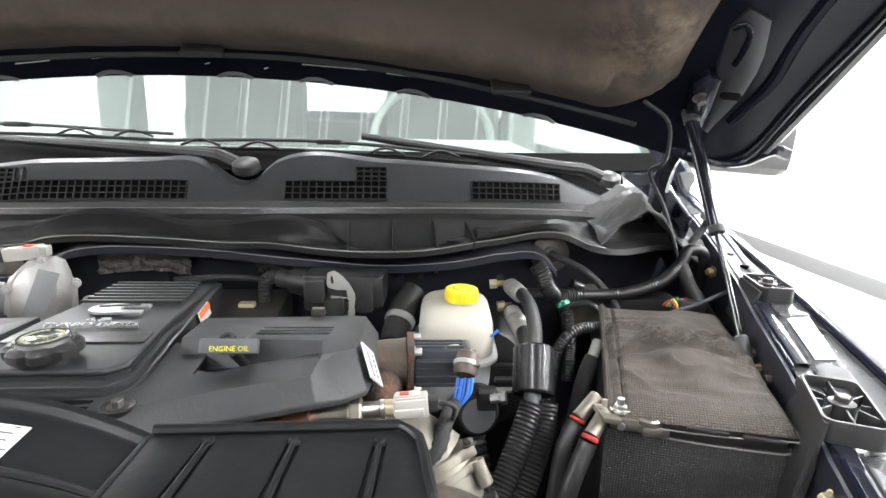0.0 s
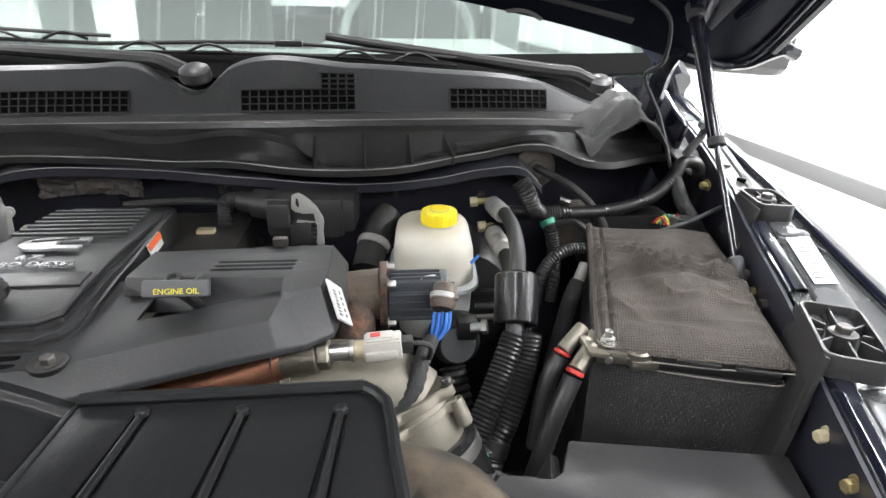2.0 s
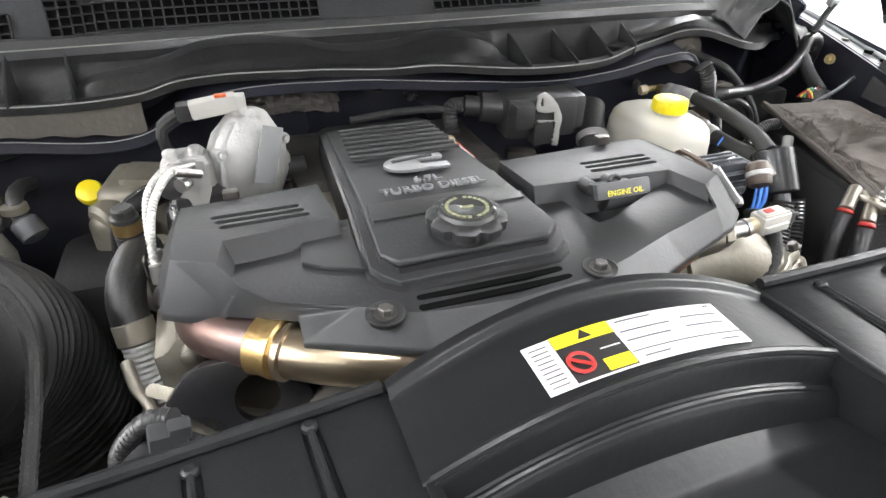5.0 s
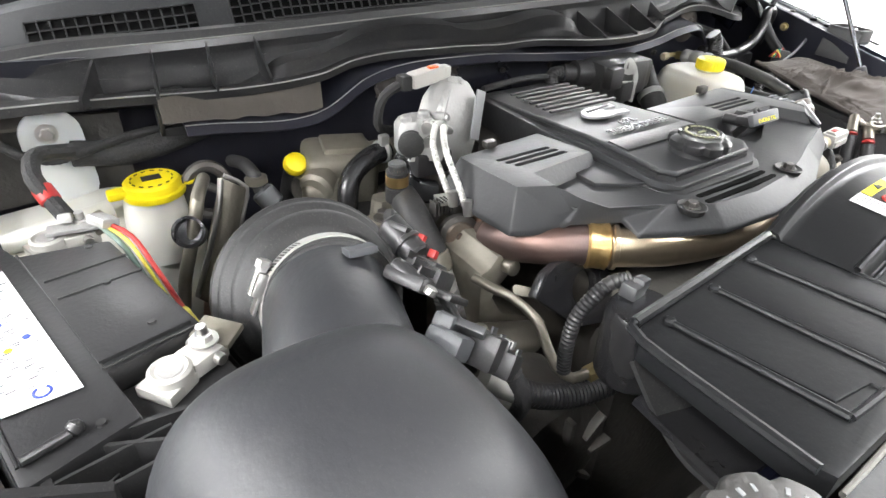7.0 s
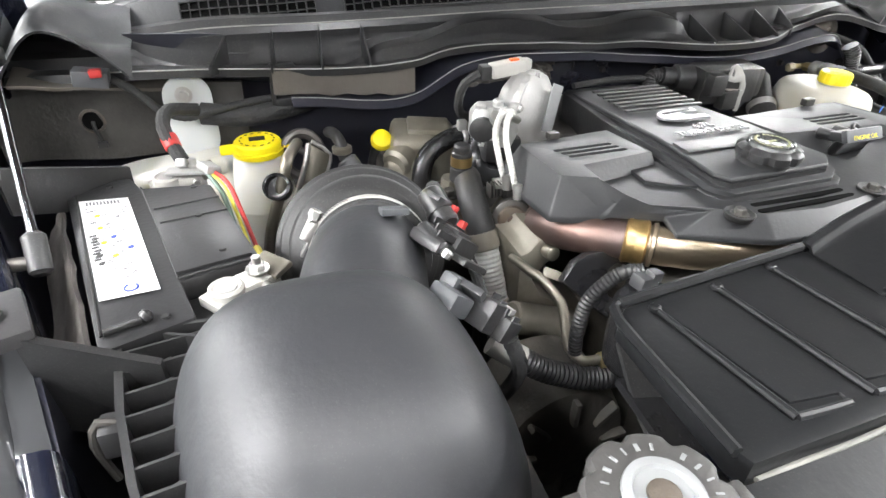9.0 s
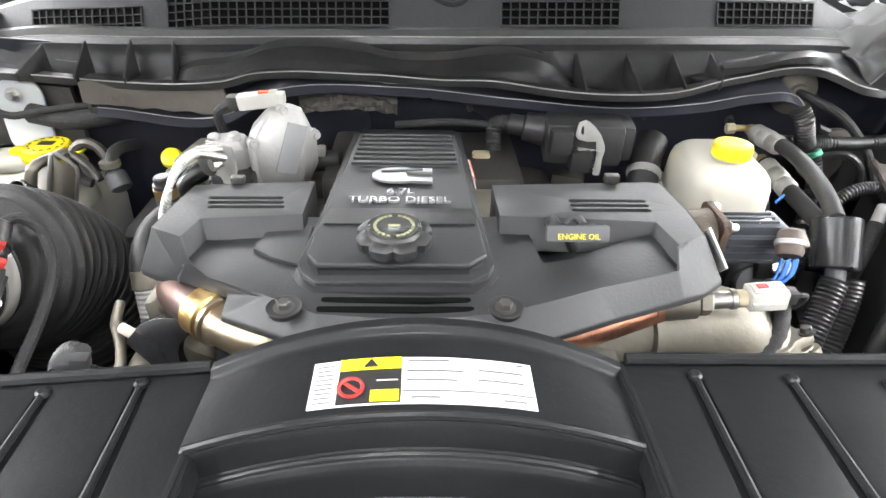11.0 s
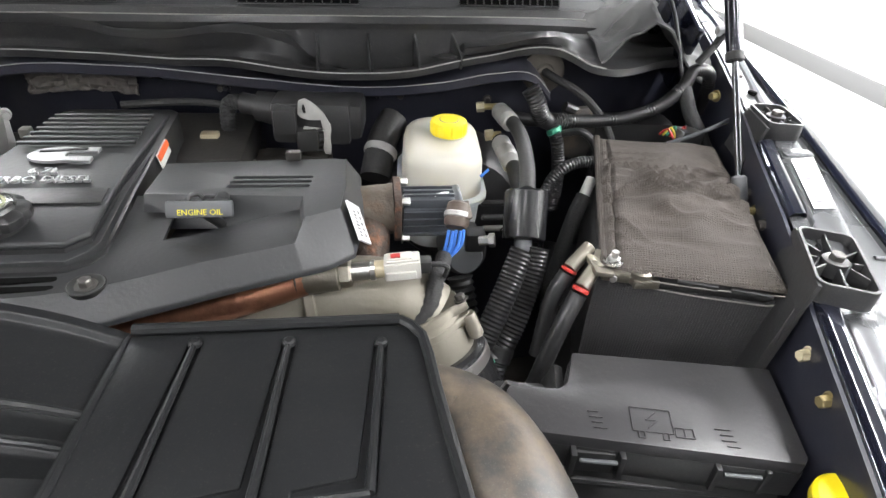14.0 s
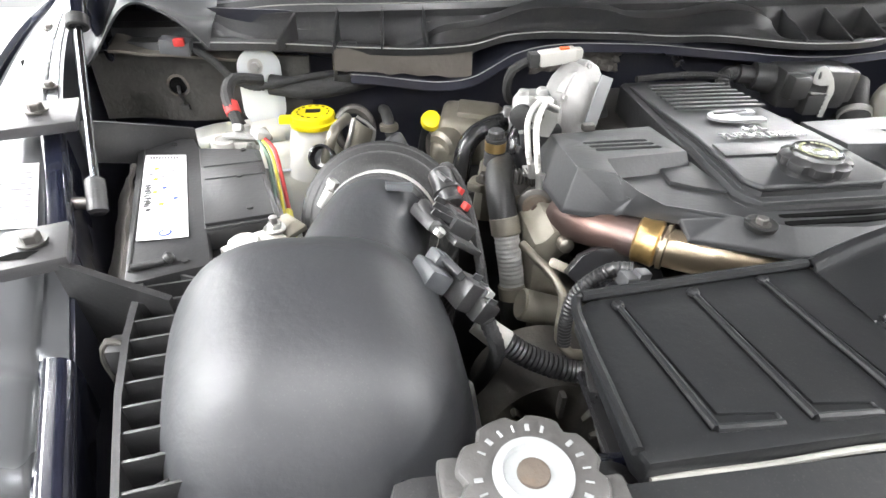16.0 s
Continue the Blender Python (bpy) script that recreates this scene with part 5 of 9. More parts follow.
part("wing", mound(WING_R, FOOT_R, slots_r, wing_z), COVER, cover, angle=22)
part("slot_backing", prism(round_rect(-0.154, 0.702, 0.088, 0.036, 0.003), 1.180, lambda x, y: wing_z(x, y) - 0.011, 0), GRILLE, cover)
part("slot_backing", prism(round_rect(0.208, 0.7015, 0.092, 0.036, 0.003), 1.180, lambda x, y: wing_z(x, y) - 0.011, 0), GRILLE, cover)
for s in (-1, 1):
    part("bolt_well", lathe([(0.0125, -0.004), (0.0145, 0.0012), (0.0135, 0.0016), (0.0115, 0.0004)], (s * 0.0864, 0.55, floor_z(s * 0.0864, 0.55)), (s * 0.0864, 0.55, 2), 26), INK, cover, "dark bolt well")
# Not cut through: black strips on the deck paint the shade of two slots.
for i in range(2):
    y = 0.5622 - 0.0118 * i
    part("front_slot", prism(slot(0, y, 0.120 + 0.004 * i, 0.0064), lambda x, yy: floor_z(x, yy) - 0.003, lambda x, yy: floor_z(x, yy) + 0.0009, 0), GRILLE, cover, "vent slot, its inner shade a raised black strip")


def mid_z(x, y):
    return 1.2130 - 0.025 * max(0, y - 0.62) - 0.35 * max(0, y - 0.87) - 0.3 * max(0, 0.592 - y) - 0.5 * x * x


LOWP = [(-0.058, 0.915), (0.056, 0.915), (0.066, 0.905), (0.076, 0.70), (0.083, 0.597), (0.077, 0.584), (0.062, 0.574), (-0.068, 0.574), (-0.080, 0.584), (-0.086, 0.597), (-0.078, 0.70), (-0.068, 0.905)]
HIGHP = [(-0.054, 0.905), (0.053, 0.905), (0.061, 0.896), (0.069, 0.70), (0.0755, 0.601), (0.060, 0.586), (-0.066, 0.586), (-0.077, 0.601), (-0.070, 0.70), (-0.062, 0.896)]
part("centre_base", prism([(x * 1.03, y - (0.004 if y < 0.65 else -0.002)) for x, y in LOWP], 1.150, 1.1930, 0.003), COVER_DK, cover)
part("centre_step", prism([(x * 0.985, y + (0.003 if y < 0.65 else -0.003)) for x, y in LOWP], 1.186, lambda x, y: mid_z(x, y) - 0.0090, 0.0025, (), 3), COVER, cover)
part("centre_groove", prism([(x * 0.995, y) for x, y in HIGHP], 1.186, lambda x, y: mid_z(x, y) - 0.0060, 0), COVER_DK, cover)
part("centre_panel", prism(HIGHP, lambda x, y: mid_z(x, y) - 0.0065, mid_z, 0.0035, (), 3), COVER, cover)
part("inset_strip", prism([(-0.0670, 0.6765), (0.0660, 0.6765), (0.0685, 0.647), (-0.0690, 0.647)], lambda x, y: mid_z(x, y) - 0.004, lambda x, y: mid_z(x, y) + 0.0012, 0.0008), COVER_DK, cover, "dark satin inset strip")
for i in range(7):
    y = 0.778 + 0.0135 * i
    w = lerp(0.117, 0.108, i / 6)
    part("rib", box((0, y, mid_z(0, y) + 0.0004), (w, 0.005, 0.0034), 0.0012), COVER, cover)
m_txt = pose(-0.002, 0.702, mid_z(0, 0.702) + 0.0012, -2, 0, 0)
letters("6.7L", 0.0165, 0.0012, m_txt @ pose(0, 0.0045, 0), SILVER_T, cover, "capacity_lettering", "raised silver lettering")
letters("TURBO DIESEL", 0.0152, 0.0012, pose(-0.002, 0.6885, mid_z(0, 0.6885) + 0.0012, -2, 0, 0), SILVER_T, cover, "name_lettering", "raised silver lettering")
emb = []
for k in range(22):
    a = radians(60 + 240 * k / 21)
    emb.append((-0.006 + 0.027 * math.cos(a), 0.7455 + 0.0175 * math.sin(a)))
emb = [(0.030, 0.7630)] + emb + [(0.030, 0.7285), (0.030, 0.7395), (0.004, 0.7395), (0.002, 0.7525), (0.030, 0.7525)]
part("emblem", prism(emb, lambda x, y: mid_z(x, y) - 0.001, lambda x, y: mid_z(x, y) + 0.0025, 0.0006), SILVER_T, cover, "plain silver emblem shape")
part("emblem_bar", box((-0.002, 0.7535, mid_z(0, 0.7535) + 0.003), (0.044, 0.004, 0.0012), 0.0003, (0, 0, 8)), INK, cover, "dark bar across the emblem")
for s, lab in ((-1, ""), (1, "")):
    part("bolt", hexnut((s * 0.0864, 0.55, 1.1925), (s * 0.0864, 0.55, 2), 0.0055, 0.007, 1.55), DARK_STEEL, cover, "bolt with dusty washer")
part("rear_clip", box((0.225, 0.758, 1.203), (0.016, 0.010, 0.010), 0.002), DARK_STEEL, cover)
part("rear_clip", box((-0.175, 0.750, 1.202), (0.014, 0.010, 0.008), 0.002), DARK_STEEL, cover)
tag = part("side_sticker", prism([(0.2935, 0.624), (0.2955, 0.624), (0.2955, 0.664), (0.2935, 0.664)], 1.150, 1.186, 0), LABEL, cover, "white barcode sticker")
bmesh_ang = Matrix.Translation((0.2945, 0.642, 1.187)) @ Euler((0, radians(-24), 0)).to_matrix().to_4x4() @ Euler((radians(45), 0, 0)).to_matrix().to_4x4() @ Matrix.Translation((-0.2945, -0.644, -1.168))
tag.data.transform(bmesh_ang)
for i in range(8):
    bar = part("print_bar", box((0.2962, 0.629 + 0.0035 * i, 1.178), (0.0006, 0.0010 if i % 3 else 0.0016, 0.007), 0), GREY_INK, tag)
    bar.data.transform(bmesh_ang)
for i in range(5):
    bar = part("print_bar", box((0.2962, 0.631 + 0.006 * i, 1.163), (0.0006, 0.003, 0.003), 0), GREY_INK, tag)
    bar.data.transform(bmesh_ang)
warn = part("warning_sticker", box((0.0765, 0.80, 1.186), (0.0012, 0.045, 0.016), 0, (0, -14, 4)), LABEL, cover, "white and orange warning sticker")
part("orange_field", box((0.0770, 0.80, 1.190), (0.0012, 0.044, 0.007), 0, (0, -14, 4)), ORANGE, warn)

cap = thing("oil_filler_cap", (-0.004, 0.612, 1.204), "black fluted oil filler cap with yellow print", "oil cap")


def fluted(r0, r1, z0, z1, n=10, depth=0.0035, c=(-0.004, 0.612), crown=0.86):
    rings = []
    for r, z in ((r0 * 0.96, z0), (r0, z0 + 0.002), (r0, z1 - 0.004), (r0 * lerp(1, crown, 0.4), z1 - 0.001), (r0 * crown, z1)):
        rings.append([(c[0] + (r - depth * max(0, math.cos(n * a)) ** 2) * math.cos(a), c[1] + (r - depth * max(0, math.cos(n * a)) ** 2) * math.sin(a), z) for a in np.linspace(0, 2 * math.pi, 80, endpoint=False)])
    return loft(rings)


part("neck", lathe([(0.026, 0), (0.026, 0.008)], (-0.004, 0.612, 1.209), (-0.004, 0.612, 2)), COVER_DK, cap)
part("grip", fluted(0.0322, 0, 1.2160, 1.2285, 8, 0.0042, (-0.003, 0.6095), 0.74), PLASTIC, cap)
part("crown", lathe([(0.0238, 0), (0.0225, 0.0035), (0.0205, 0.0045), (0.0195, 0.0040)], (-0.003, 0.6095, 1.2280), (-0.003, 0.6095, 2), 40), CAP_TOP, cap, "glossy raised cap crown")
for k in range(24):
    a = 2 * math.pi * k / 24
    if k in (6, 18):
        continue
    part("print_bar", box((-0.003 + 0.0160 * math.cos(a), 0.6095 + 0.0160 * math.sin(a), 1.2322), (0.0026, 0.0030, 0.0006), 0, (0, 0, math.degrees(a))), CAP_INK, cap, "yellow print")
part("print_symbol", box((-0.003, 0.6095, 1.2322), (0.010, 0.003, 0.0006), 0), CAP_INK, cap, "yellow print")

dip = thing("oil_dipstick", (0.155, 0.62, 1.185), "black dipstick handle lettered in yellow", "dipstick")
part("handle", box((0.1572, 0.6275, 1.2140), (0.0565, 0.0075, 0.0150), 0.0022, (-28, 0, 0)), GREY_P, dip, "grey handle plate")
part("handle_neck", join(box((0.1572, 0.640, 1.2085), (0.042, 0.022, 0.011), 0.003, (-12, 0, 0)), rod((0.143, 0.645, 1.206), (0.143, 0.668, 1.203), 0.0065, 14), rod((0.168, 0.645, 1.206), (0.168, 0.668, 1.203), 0.0065, 14)), COVER_DK, dip)
letters("ENGINE OIL", 0.0071, 0.0003, pose(0.1580, 0.6229, 1.2132, 62, 0, 0), YELLOW_T, dip, "handle_lettering", "yellow lettering")
part("pull_loop", tube([(0.147, 0.634, 1.2190), (0.149, 0.637, 1.2215), (0.155, 0.639, 1.2225), (0.160, 0.636, 1.2195)], 0.0022, 8), INK, dip)
part("stalk", rod((0.155, 0.645, 1.200), (0.170, 0.668, 1.165), 0.005), PLASTIC, dip)

# ---- pipes under and beside the cover ----
pipe = thing("crossover_pipe", (0.24, 0.60, 1.14), "heat-tinted copper-brown exhaust pipe under the engine cover", "exhaust pipe")
part("copper_run", tube([(0.240, 0.616, 1.143), (0.215, 0.608, 1.139), (0.163, 0.586, 1.138), (0.10, 0.564, 1.137), (0.04, 0.545, 1.137)], 0.0172, 18, 0.006, wobble=0.03), COPPER, pipe)
part("straw_run", tube([(0.06, 0.549, 1.139), (0.0, 0.541, 1.143), (-0.060, 0.546, 1.147), (-0.110, 0.557, 1.151), (-0.148, 0.5755, 1.1535), (-0.166, 0.590, 1.1535)], 0.0192, 24, 0.008), BRONZE, pipe, "straw-coloured steel run")
part("collar", rod((0.236, 0.615, 1.143), (0.276, 0.614, 1.148), 0.0158, 28, 0.002), COLLAR, pipe, "bare steel collar")
part("weld", lathe([(0.0155, 0), (0.0175, 0.002), (0.0155, 0.004)], (0.234, 0.6145, 1.1428), (0.276, 0.614, 1.148), 28), RUST_GREY, pipe, "weld bead")
part("clamp_band", lathe([(0.0205, 0), (0.0232, 0.002), (0.0225, 0.010), (0.0222, 0.013), (0.0234, 0.020), (0.0208, 0.022)], (-0.156, 0.582, 1.1535), (-0.175, 0.598, 1.1535), 34), GOLD, pipe, "gold clamp band")
part("band_lip", lathe([(0.0195, 0), (0.0224, 0.001), (0.0224, 0.005), (0.0195, 0.006)], (-0.150, 0.577, 1.1535), (-0.170, 0.594, 1.1535), 34), BRONZE, pipe)
part("flared_run", tube([(-0.168, 0.592, 1.1535), (-0.186, 0.608, 1.152), (-0.201, 0.624, 1.149), (-0.210, 0.643, 1.143), (-0.214, 0.664, 1.135), (-0.213, 0.685, 1.126)], (0.0200, 0.0215), 24, 0.006), PURPLE, pipe, "purple-tinted flared run")
part("rusty_elbow", tube([(-0.210, 0.662, 1.134), (-0.206, 0.690, 1.124), (-0.202, 0.715, 1.114), (-0.20, 0.76, 1.10)], (0.0222, 0.0245), 20, 0.006, wobble=0.06), RUST, pipe, "rusty elbow")
vlv = thing("pressure_tap", (-0.225, 0.71, 1.10), "rusty round cap on a black bracket", "pressure fitting")
part("disc", lathe([(0.020, 0), (0.023, 0.003), (0.023, 0.012), (0.020, 0.014)], (-0.232, 0.724, 1.119), (-0.262, 0.64, 1.135), 28), DARK_STEEL, vlv)
part("rust_face", lathe([(0.017, 0), (0.015, 0.0022), (0.005, 0.003)], (-0.2367, 0.7108, 1.1215), (-0.267, 0.626, 1.138), 24), RUST_GREY, vlv)
part("hub", lathe([(0.006, 0), (0.0055, 0.003), (0.003, 0.004)], (-0.2377, 0.708, 1.122), (-0.267, 0.626, 1.138), 14), RUST, vlv)
for k in range(12):
    part("rim_fin", box((-0.232 + 0.0042 * (k - 6), 0.736, 1.150), (0.0016, 0.012, 0.016), 0.0004), DARK_STEEL, vlv)
part("knurl", rod((-0.226, 0.742, 1.135), (-0.226, 0.74, 1.152), 0.013, 20), DARK_STEEL, vlv)
part("bracket_plate", box((-0.222, 0.735, 1.155), (0.055, 0.022, 0.004), 0.001, (0, 0, -12)), STEEL, vlv)
lines = thing("pressure_lines", (-0.24, 0.72, 1.15), "pair of braided steel hoses with crimped ends", "braided hose")
for dx, dy in ((0.0, 0.0), (0.018, -0.008)):
    pts = [(-0.205 + dx * 0.3, 0.800 + dy, 1.214 - dx * 0.4), (-0.226 + dx * 0.3, 0.782 + dy, 1.220), (-0.243 + dx * 0.3, 0.760 + dy * 2, 1.208), (-0.247 + dx * 0.2, 0.735 + dy * 3, 1.184), (-0.244 + dx * 0.1, 0.717 + dy * 3, 1.158)]
    h = part("braided_hose", tube(pts, 0.0038, 12, 0.003, 0.0007, 0.0034), BRAID, lines)
    part("ferrule", rod(pts[0], pts[1], 0.0045), STEEL, h)
    part("ferrule", rod((pts[-1][0], pts[-1][1] + 0.004, pts[-1][2] + 0.016), pts[-1], 0.0055), STEEL, h)

sensor = thing("oxygen_sensor", (0.29, 0.61, 1.14), "steel exhaust sensor with a white plug", "sensor")
part("hex", lathe([(0.0135, 0), (0.014, 0.002), (0.014, 0.009), (0.012, 0.011)], (0.276, 0.6115, 1.151), (0.40, 0.605, 1.163), 6), COLLAR, sensor)
part("barrel", lathe([(0.0085, 0), (0.0085, 0.018), (0.0098, 0.019), (0.0098, 0.023)], (0.286, 0.611, 1.152), (0.40, 0.605, 1.165), 20), STEEL, sensor)
part("collar", rod((0.3085, 0.6095, 1.1555), (0.3185, 0.609, 1.1565), 0.0085), CREAM_P, sensor, "yellowed plastic collar")
part("plug", join(box((0.3345, 0.607, 1.160), (0.034, 0.020, 0.019), 0.002, (0, -6, -2)), box((0.331, 0.607, 1.1705), (0.024, 0.012, 0.004), 0.001, (0, -6, -2)), box((0.333, 0.5965, 1.157), (0.028, 0.004, 0.008), 0.001, (0, -6, -2)), box((0.334, 0.6005, 1.1695), (0.030, 0.0025, 0.004), 0.0008, (0, -6, -2))), WHITE_P, sensor, "white plastic plug")
part("red_mark", box((0.3275, 0.6065, 1.1728), (0.009, 0.006, 0.001), 0, (0, -6, 0)), RED, sensor, "small red mark")
part("boot", box((0.3555, 0.606, 1.162), (0.012, 0.013, 0.013), 0.002), INK, sensor)
part("lead", tube([(0.360, 0.606, 1.162), (0.370, 0.606, 1.162), (0.379, 0.614, 1.152), (0.378, 0.622, 1.135)], 0.0026, 8), LOOM, sensor)

egr = thing("egr_valve", (0.33, 0.73, 1.14), "grey motor valve on a rusty flange and pipe", "egr valve")
part("neck_pipe", tube([(0.262, 0.735, 1.152), (0.30, 0.734, 1.160), (0.336, 0.733, 1.164)], 0.0285, 26, 0.006, wobble=0.05), RUST_GREY, egr, "rusty stub pipe")
part("lower_elbow", tube([(0.300, 0.735, 1.150), (0.304, 0.705, 1.140), (0.302, 0.682, 1.118), (0.298, 0.670, 1.085)], (0.025, 0.026), 18, 0.006, wobble=0.09), RUST, egr, "rusty lower elbow")
part("flange", prism(round_rect(0, 0, 0.058, 0.058, 0.010), -0.004, 0.004, 0.001), RUST, egr, "rusty square flange").data.transform(pose(0.338, 0.731, 1.165, 0, 90, 0))
part("motor", join(rod((0.342, 0.731, 1.165), (0.402, 0.729, 1.163), 0.0225, 24, 0.003), box((0.372, 0.727, 1.178), (0.058, 0.034, 0.018), 0.003), box((0.372, 0.712, 1.160), (0.058, 0.014, 0.034), 0.003), box((0.405, 0.728, 1.165), (0.010, 0.042, 0.042), 0.004)), EGR_GREY, egr)
for k in range(4):
    part("fin", box((0.372, 0.7035, 1.148 + 0.009 * k), (0.056, 0.003, 0.0025), 0.0006), EGR_GREY, egr)
for k in range(3):
    part("fin", box((0.372, 0.718 + 0.009 * k, 1.188), (0.056, 0.0025, 0.004), 0.0006), EGR_GREY, egr)
for dy, dz in ((-0.023, 0.022), (-0.023, -0.024), (0.022, 0.022)):
    part("screw", hexnut((0.342, 0.731 + dy, 1.165 + dz), (1, 0.731 + dy, 1.165 + dz), 0.0045, 0.009), STEEL, egr)
part("connector", join(lathe([(0.009, 0), (0.0125, 0.003), (0.0135, 0.012), (0.0135, 0.024), (0.0115, 0.028)], (0.403, 0.700, 1.190), (0.396, 0.676, 1.164), 16), box((0.4075, 0.690, 1.184), (0.010, 0.020, 0.014), 0.002, (40, 0, 14))), BROWN_P, egr, "dirty wiring plug")
part("plug_collar", lathe([(0.0138, 0), (0.0146, 0.001), (0.0146, 0.005), (0.0138, 0.006)], (0.4005, 0.692, 1.1815), (0.396, 0.676, 1.164), 18), ALU_B, egr, "bright collar")
part("paint_mark", box((0.386, 0.722, 1.188), (0.018, 0.004, 0.001), 0, (0, 0, 25)), LABEL, egr, "white paint mark")
for k in range(5):
    part("wire", tube([(0.390 + 0.0040 * k, 0.679 - 0.002 * (k % 2), 1.168), (0.387 + 0.0042 * k, 0.674 - 0.002 * (k % 2), 1.152), (0.384 + 0.0022 * k, 0.673, 1.138), (0.384, 0.672, 1.126)], 0.0018, 6), BLUE_W, egr, "blue wire")
for ob_e in egr.children_recursive:
    ob_e.data.transform(Matrix.Translation((-0.002, -0.004, -0.013)))

loom = thing("engine_wiring_loom", (0.36, 0.62, 1.05), "black taped wiring loom over the intake casting", "wiring loom")
part("trunk", tube([(0.383, 0.669, 1.124), (0.380, 0.652, 1.131), (0.370, 0.624, 1.128), (0.361, 0.606, 1.109), (0.338, 0.596, 1.084), (0.319, 0.590, 1.074), (0.300, 0.585, 1.061), (0.286, 0.582, 1.045)], 0.0088, 12, 0.006, 0.001, 0.008), LOOM, loom)
part("branch", tube([(0.326, 0.592, 1.077), (0.333, 0.586, 1.048), (0.337, 0.582, 1.015), (0.338, 0.578, 0.98)], 0.0078, 12, 0.006, 0.001, 0.007), LOOM, loom)
part("tape_end", rod((0.302, 0.586, 1.062), (0.292, 0.583, 1.052), 0.0098), CREAM_P, loom, "cream tape band")
part("temperature_sensor", join(lathe([(0.006, 0), (0.006, 0.02), (0.009, 0.021), (0.009, 0.03)], (0.288, 0.618, 1.075), (0.272, 0.59, 1.05), 8), box((0.274, 0.592, 1.052), (0.010, 0.010, 0.010), 0.003)), RUST_GREY, loom, "yellow zinc sensor")

intake = thing("intake_horn", (0.30, 0.64, 1.05), "bare cast aluminium intake elbow", "intake pipe")
part("horn", tube([(0.10, 0.605, 1.084), (0.18, 0.625, 1.096), (0.245, 0.636, 1.105), (0.300, 0.640, 1.104), (0.338, 0.636, 1.094), (0.362, 0.628, 1.078)], (0.030, 0.040), 28, 0.008), ALU, intake)
part("joint_ring", lathe([(0.033, 0), (0.039, 0.003), (0.039, 0.011), (0.033, 0.014)], (0.236, 0.634, 1.104), (0.26, 0.637, 1.106), 28), ALU, intake)
T0, T_AX = Vector((0.3560, 0.6270, 1.0860)), Vector((0.40, -0.30, -0.87)).normalized()
T_U = T_AX.cross(Vector((0, 1, 0))).normalized()
T_V = T_AX.cross(T_U)


def around(angle, r, along):
    return T0 + T_AX * along + T_U * (r * math.cos(radians(angle))) + T_V * (r * math.sin(radians(angle)))


def lugged_plate(r, lug, along, thick):
    """A round flange that swells into four bolt lugs."""
    rings = []
    for h, k in ((0.0, 0.965), (0.0015, 1.0), (thick - 0.0015, 1.0), (thick, 0.965)):
        rings.append([tuple(around(a, k * (r + lug * max(0.0, math.cos(radians(4 * (a - 20)))) ** 3), along + h)) for a in np.linspace(0, 360, 72, endpoint=False)])
    return loft(rings)


thr = part("throttle_body", join(lathe([(0.039, 0), (0.041, 0.006), (0.041, 0.046), (0.039, 0.052)], T0, T0 + T_AX, 40), lugged_plate(0.0415, 0.012, -0.002, 0.011), lugged_plate(0.0415, 0.011, 0.013, 0.010)), ALU, intake, "cast throttle body with bolt lugs", angle=40)
for a in (20, 110, 200, 290):
    part("bolt_boss", lathe([(0.0075, 0), (0.008, 0.002), (0.008, 0.026), (0.006, 0.028)], around(a, 0.049, 0.014), around(a, 0.049, 1.0), 14), ALU, thr)
    part("bolt", hexnut(around(a, 0.049, -0.002), around(a, 0.049, -1.0), 0.0055, 0.007, 1.4), DARK_STEEL, thr)
for k in range(7):
    part("casting_mark", box(around(232 + 8 * k, 0.0418, 0.032), (0.0035, 0.0035, 0.006), 0.0008, (30, 20, 10 * k)), ALU, thr)
part("coupler", lathe([(0.045, 0), (0.049, 0.004), (0.049, 0.07), (0.045, 0.08)], T0 + T_AX * 0.052, T0 + T_AX, 32), BLACK_G, intake, "black rubber coupler")
part("coupler_clamp", lathe([(0.0495, 0), (0.0505, 0.001), (0.0505, 0.012), (0.0495, 0.013)], T0 + T_AX * 0.060, T0 + T_AX * 2, 36), STEEL, intake, "steel band clamp")
part("clamp_screw", rod(around(60, 0.053, 0.060), around(60, 0.053, 0.078), 0.006, 10), STEEL, intake)
part("nipple", lathe([(0.011, 0), (0.011, 0.016), (0.008, 0.018), (0.008, 0.028)], (0.272, 0.625, 1.078), (0.268, 0.60, 1.048), 16), ALU, intake)

elbow = thing("charge_air_hose", (0.38, 0.47, 0.97), "thick dusty grey rubber hose bending beside the air duct", "rubber hose")
part("hose", tube([(0.20, 0.50, 1.02), (0.262, 0.470, 1.090), (0.317, 0.446, 1.120), (0.357, 0.432, 1.120), (0.374, 0.398, 1.122), (0.386, 0.360, 1.112), (0.398, 0.315, 1.09)], 0.048, 32, 0.006), RUBBER_GREY, elbow)
part("cuff", lathe([(0.047, 0), (0.0515, 0.002), (0.0515, 0.018), (0.048, 0.020)], (0.388, 0.352, 1.109), (0.398, 0.315, 1.09), 32), RUBBER_GREY, elbow)
part("cuff_band", lathe([(0.0517, 0), (0.0525, 0.001), (0.0525, 0.006), (0.0517, 0.007)], (0.3895, 0.346, 1.106), (0.398, 0.315, 1.09), 32), GREY_L, elbow, "pale band")
for ob_c in elbow.children_recursive:
    ob_c.data.transform(Matrix.Translation((0.006, 0.004, 0.008)))

# ---- brake fluid and hoses ----
res = thing("brake_fluid_reservoir", (0.405, 0.87, 1.03), "cloudy white brake fluid reservoir with a yellow cap", "fluid reservoir")


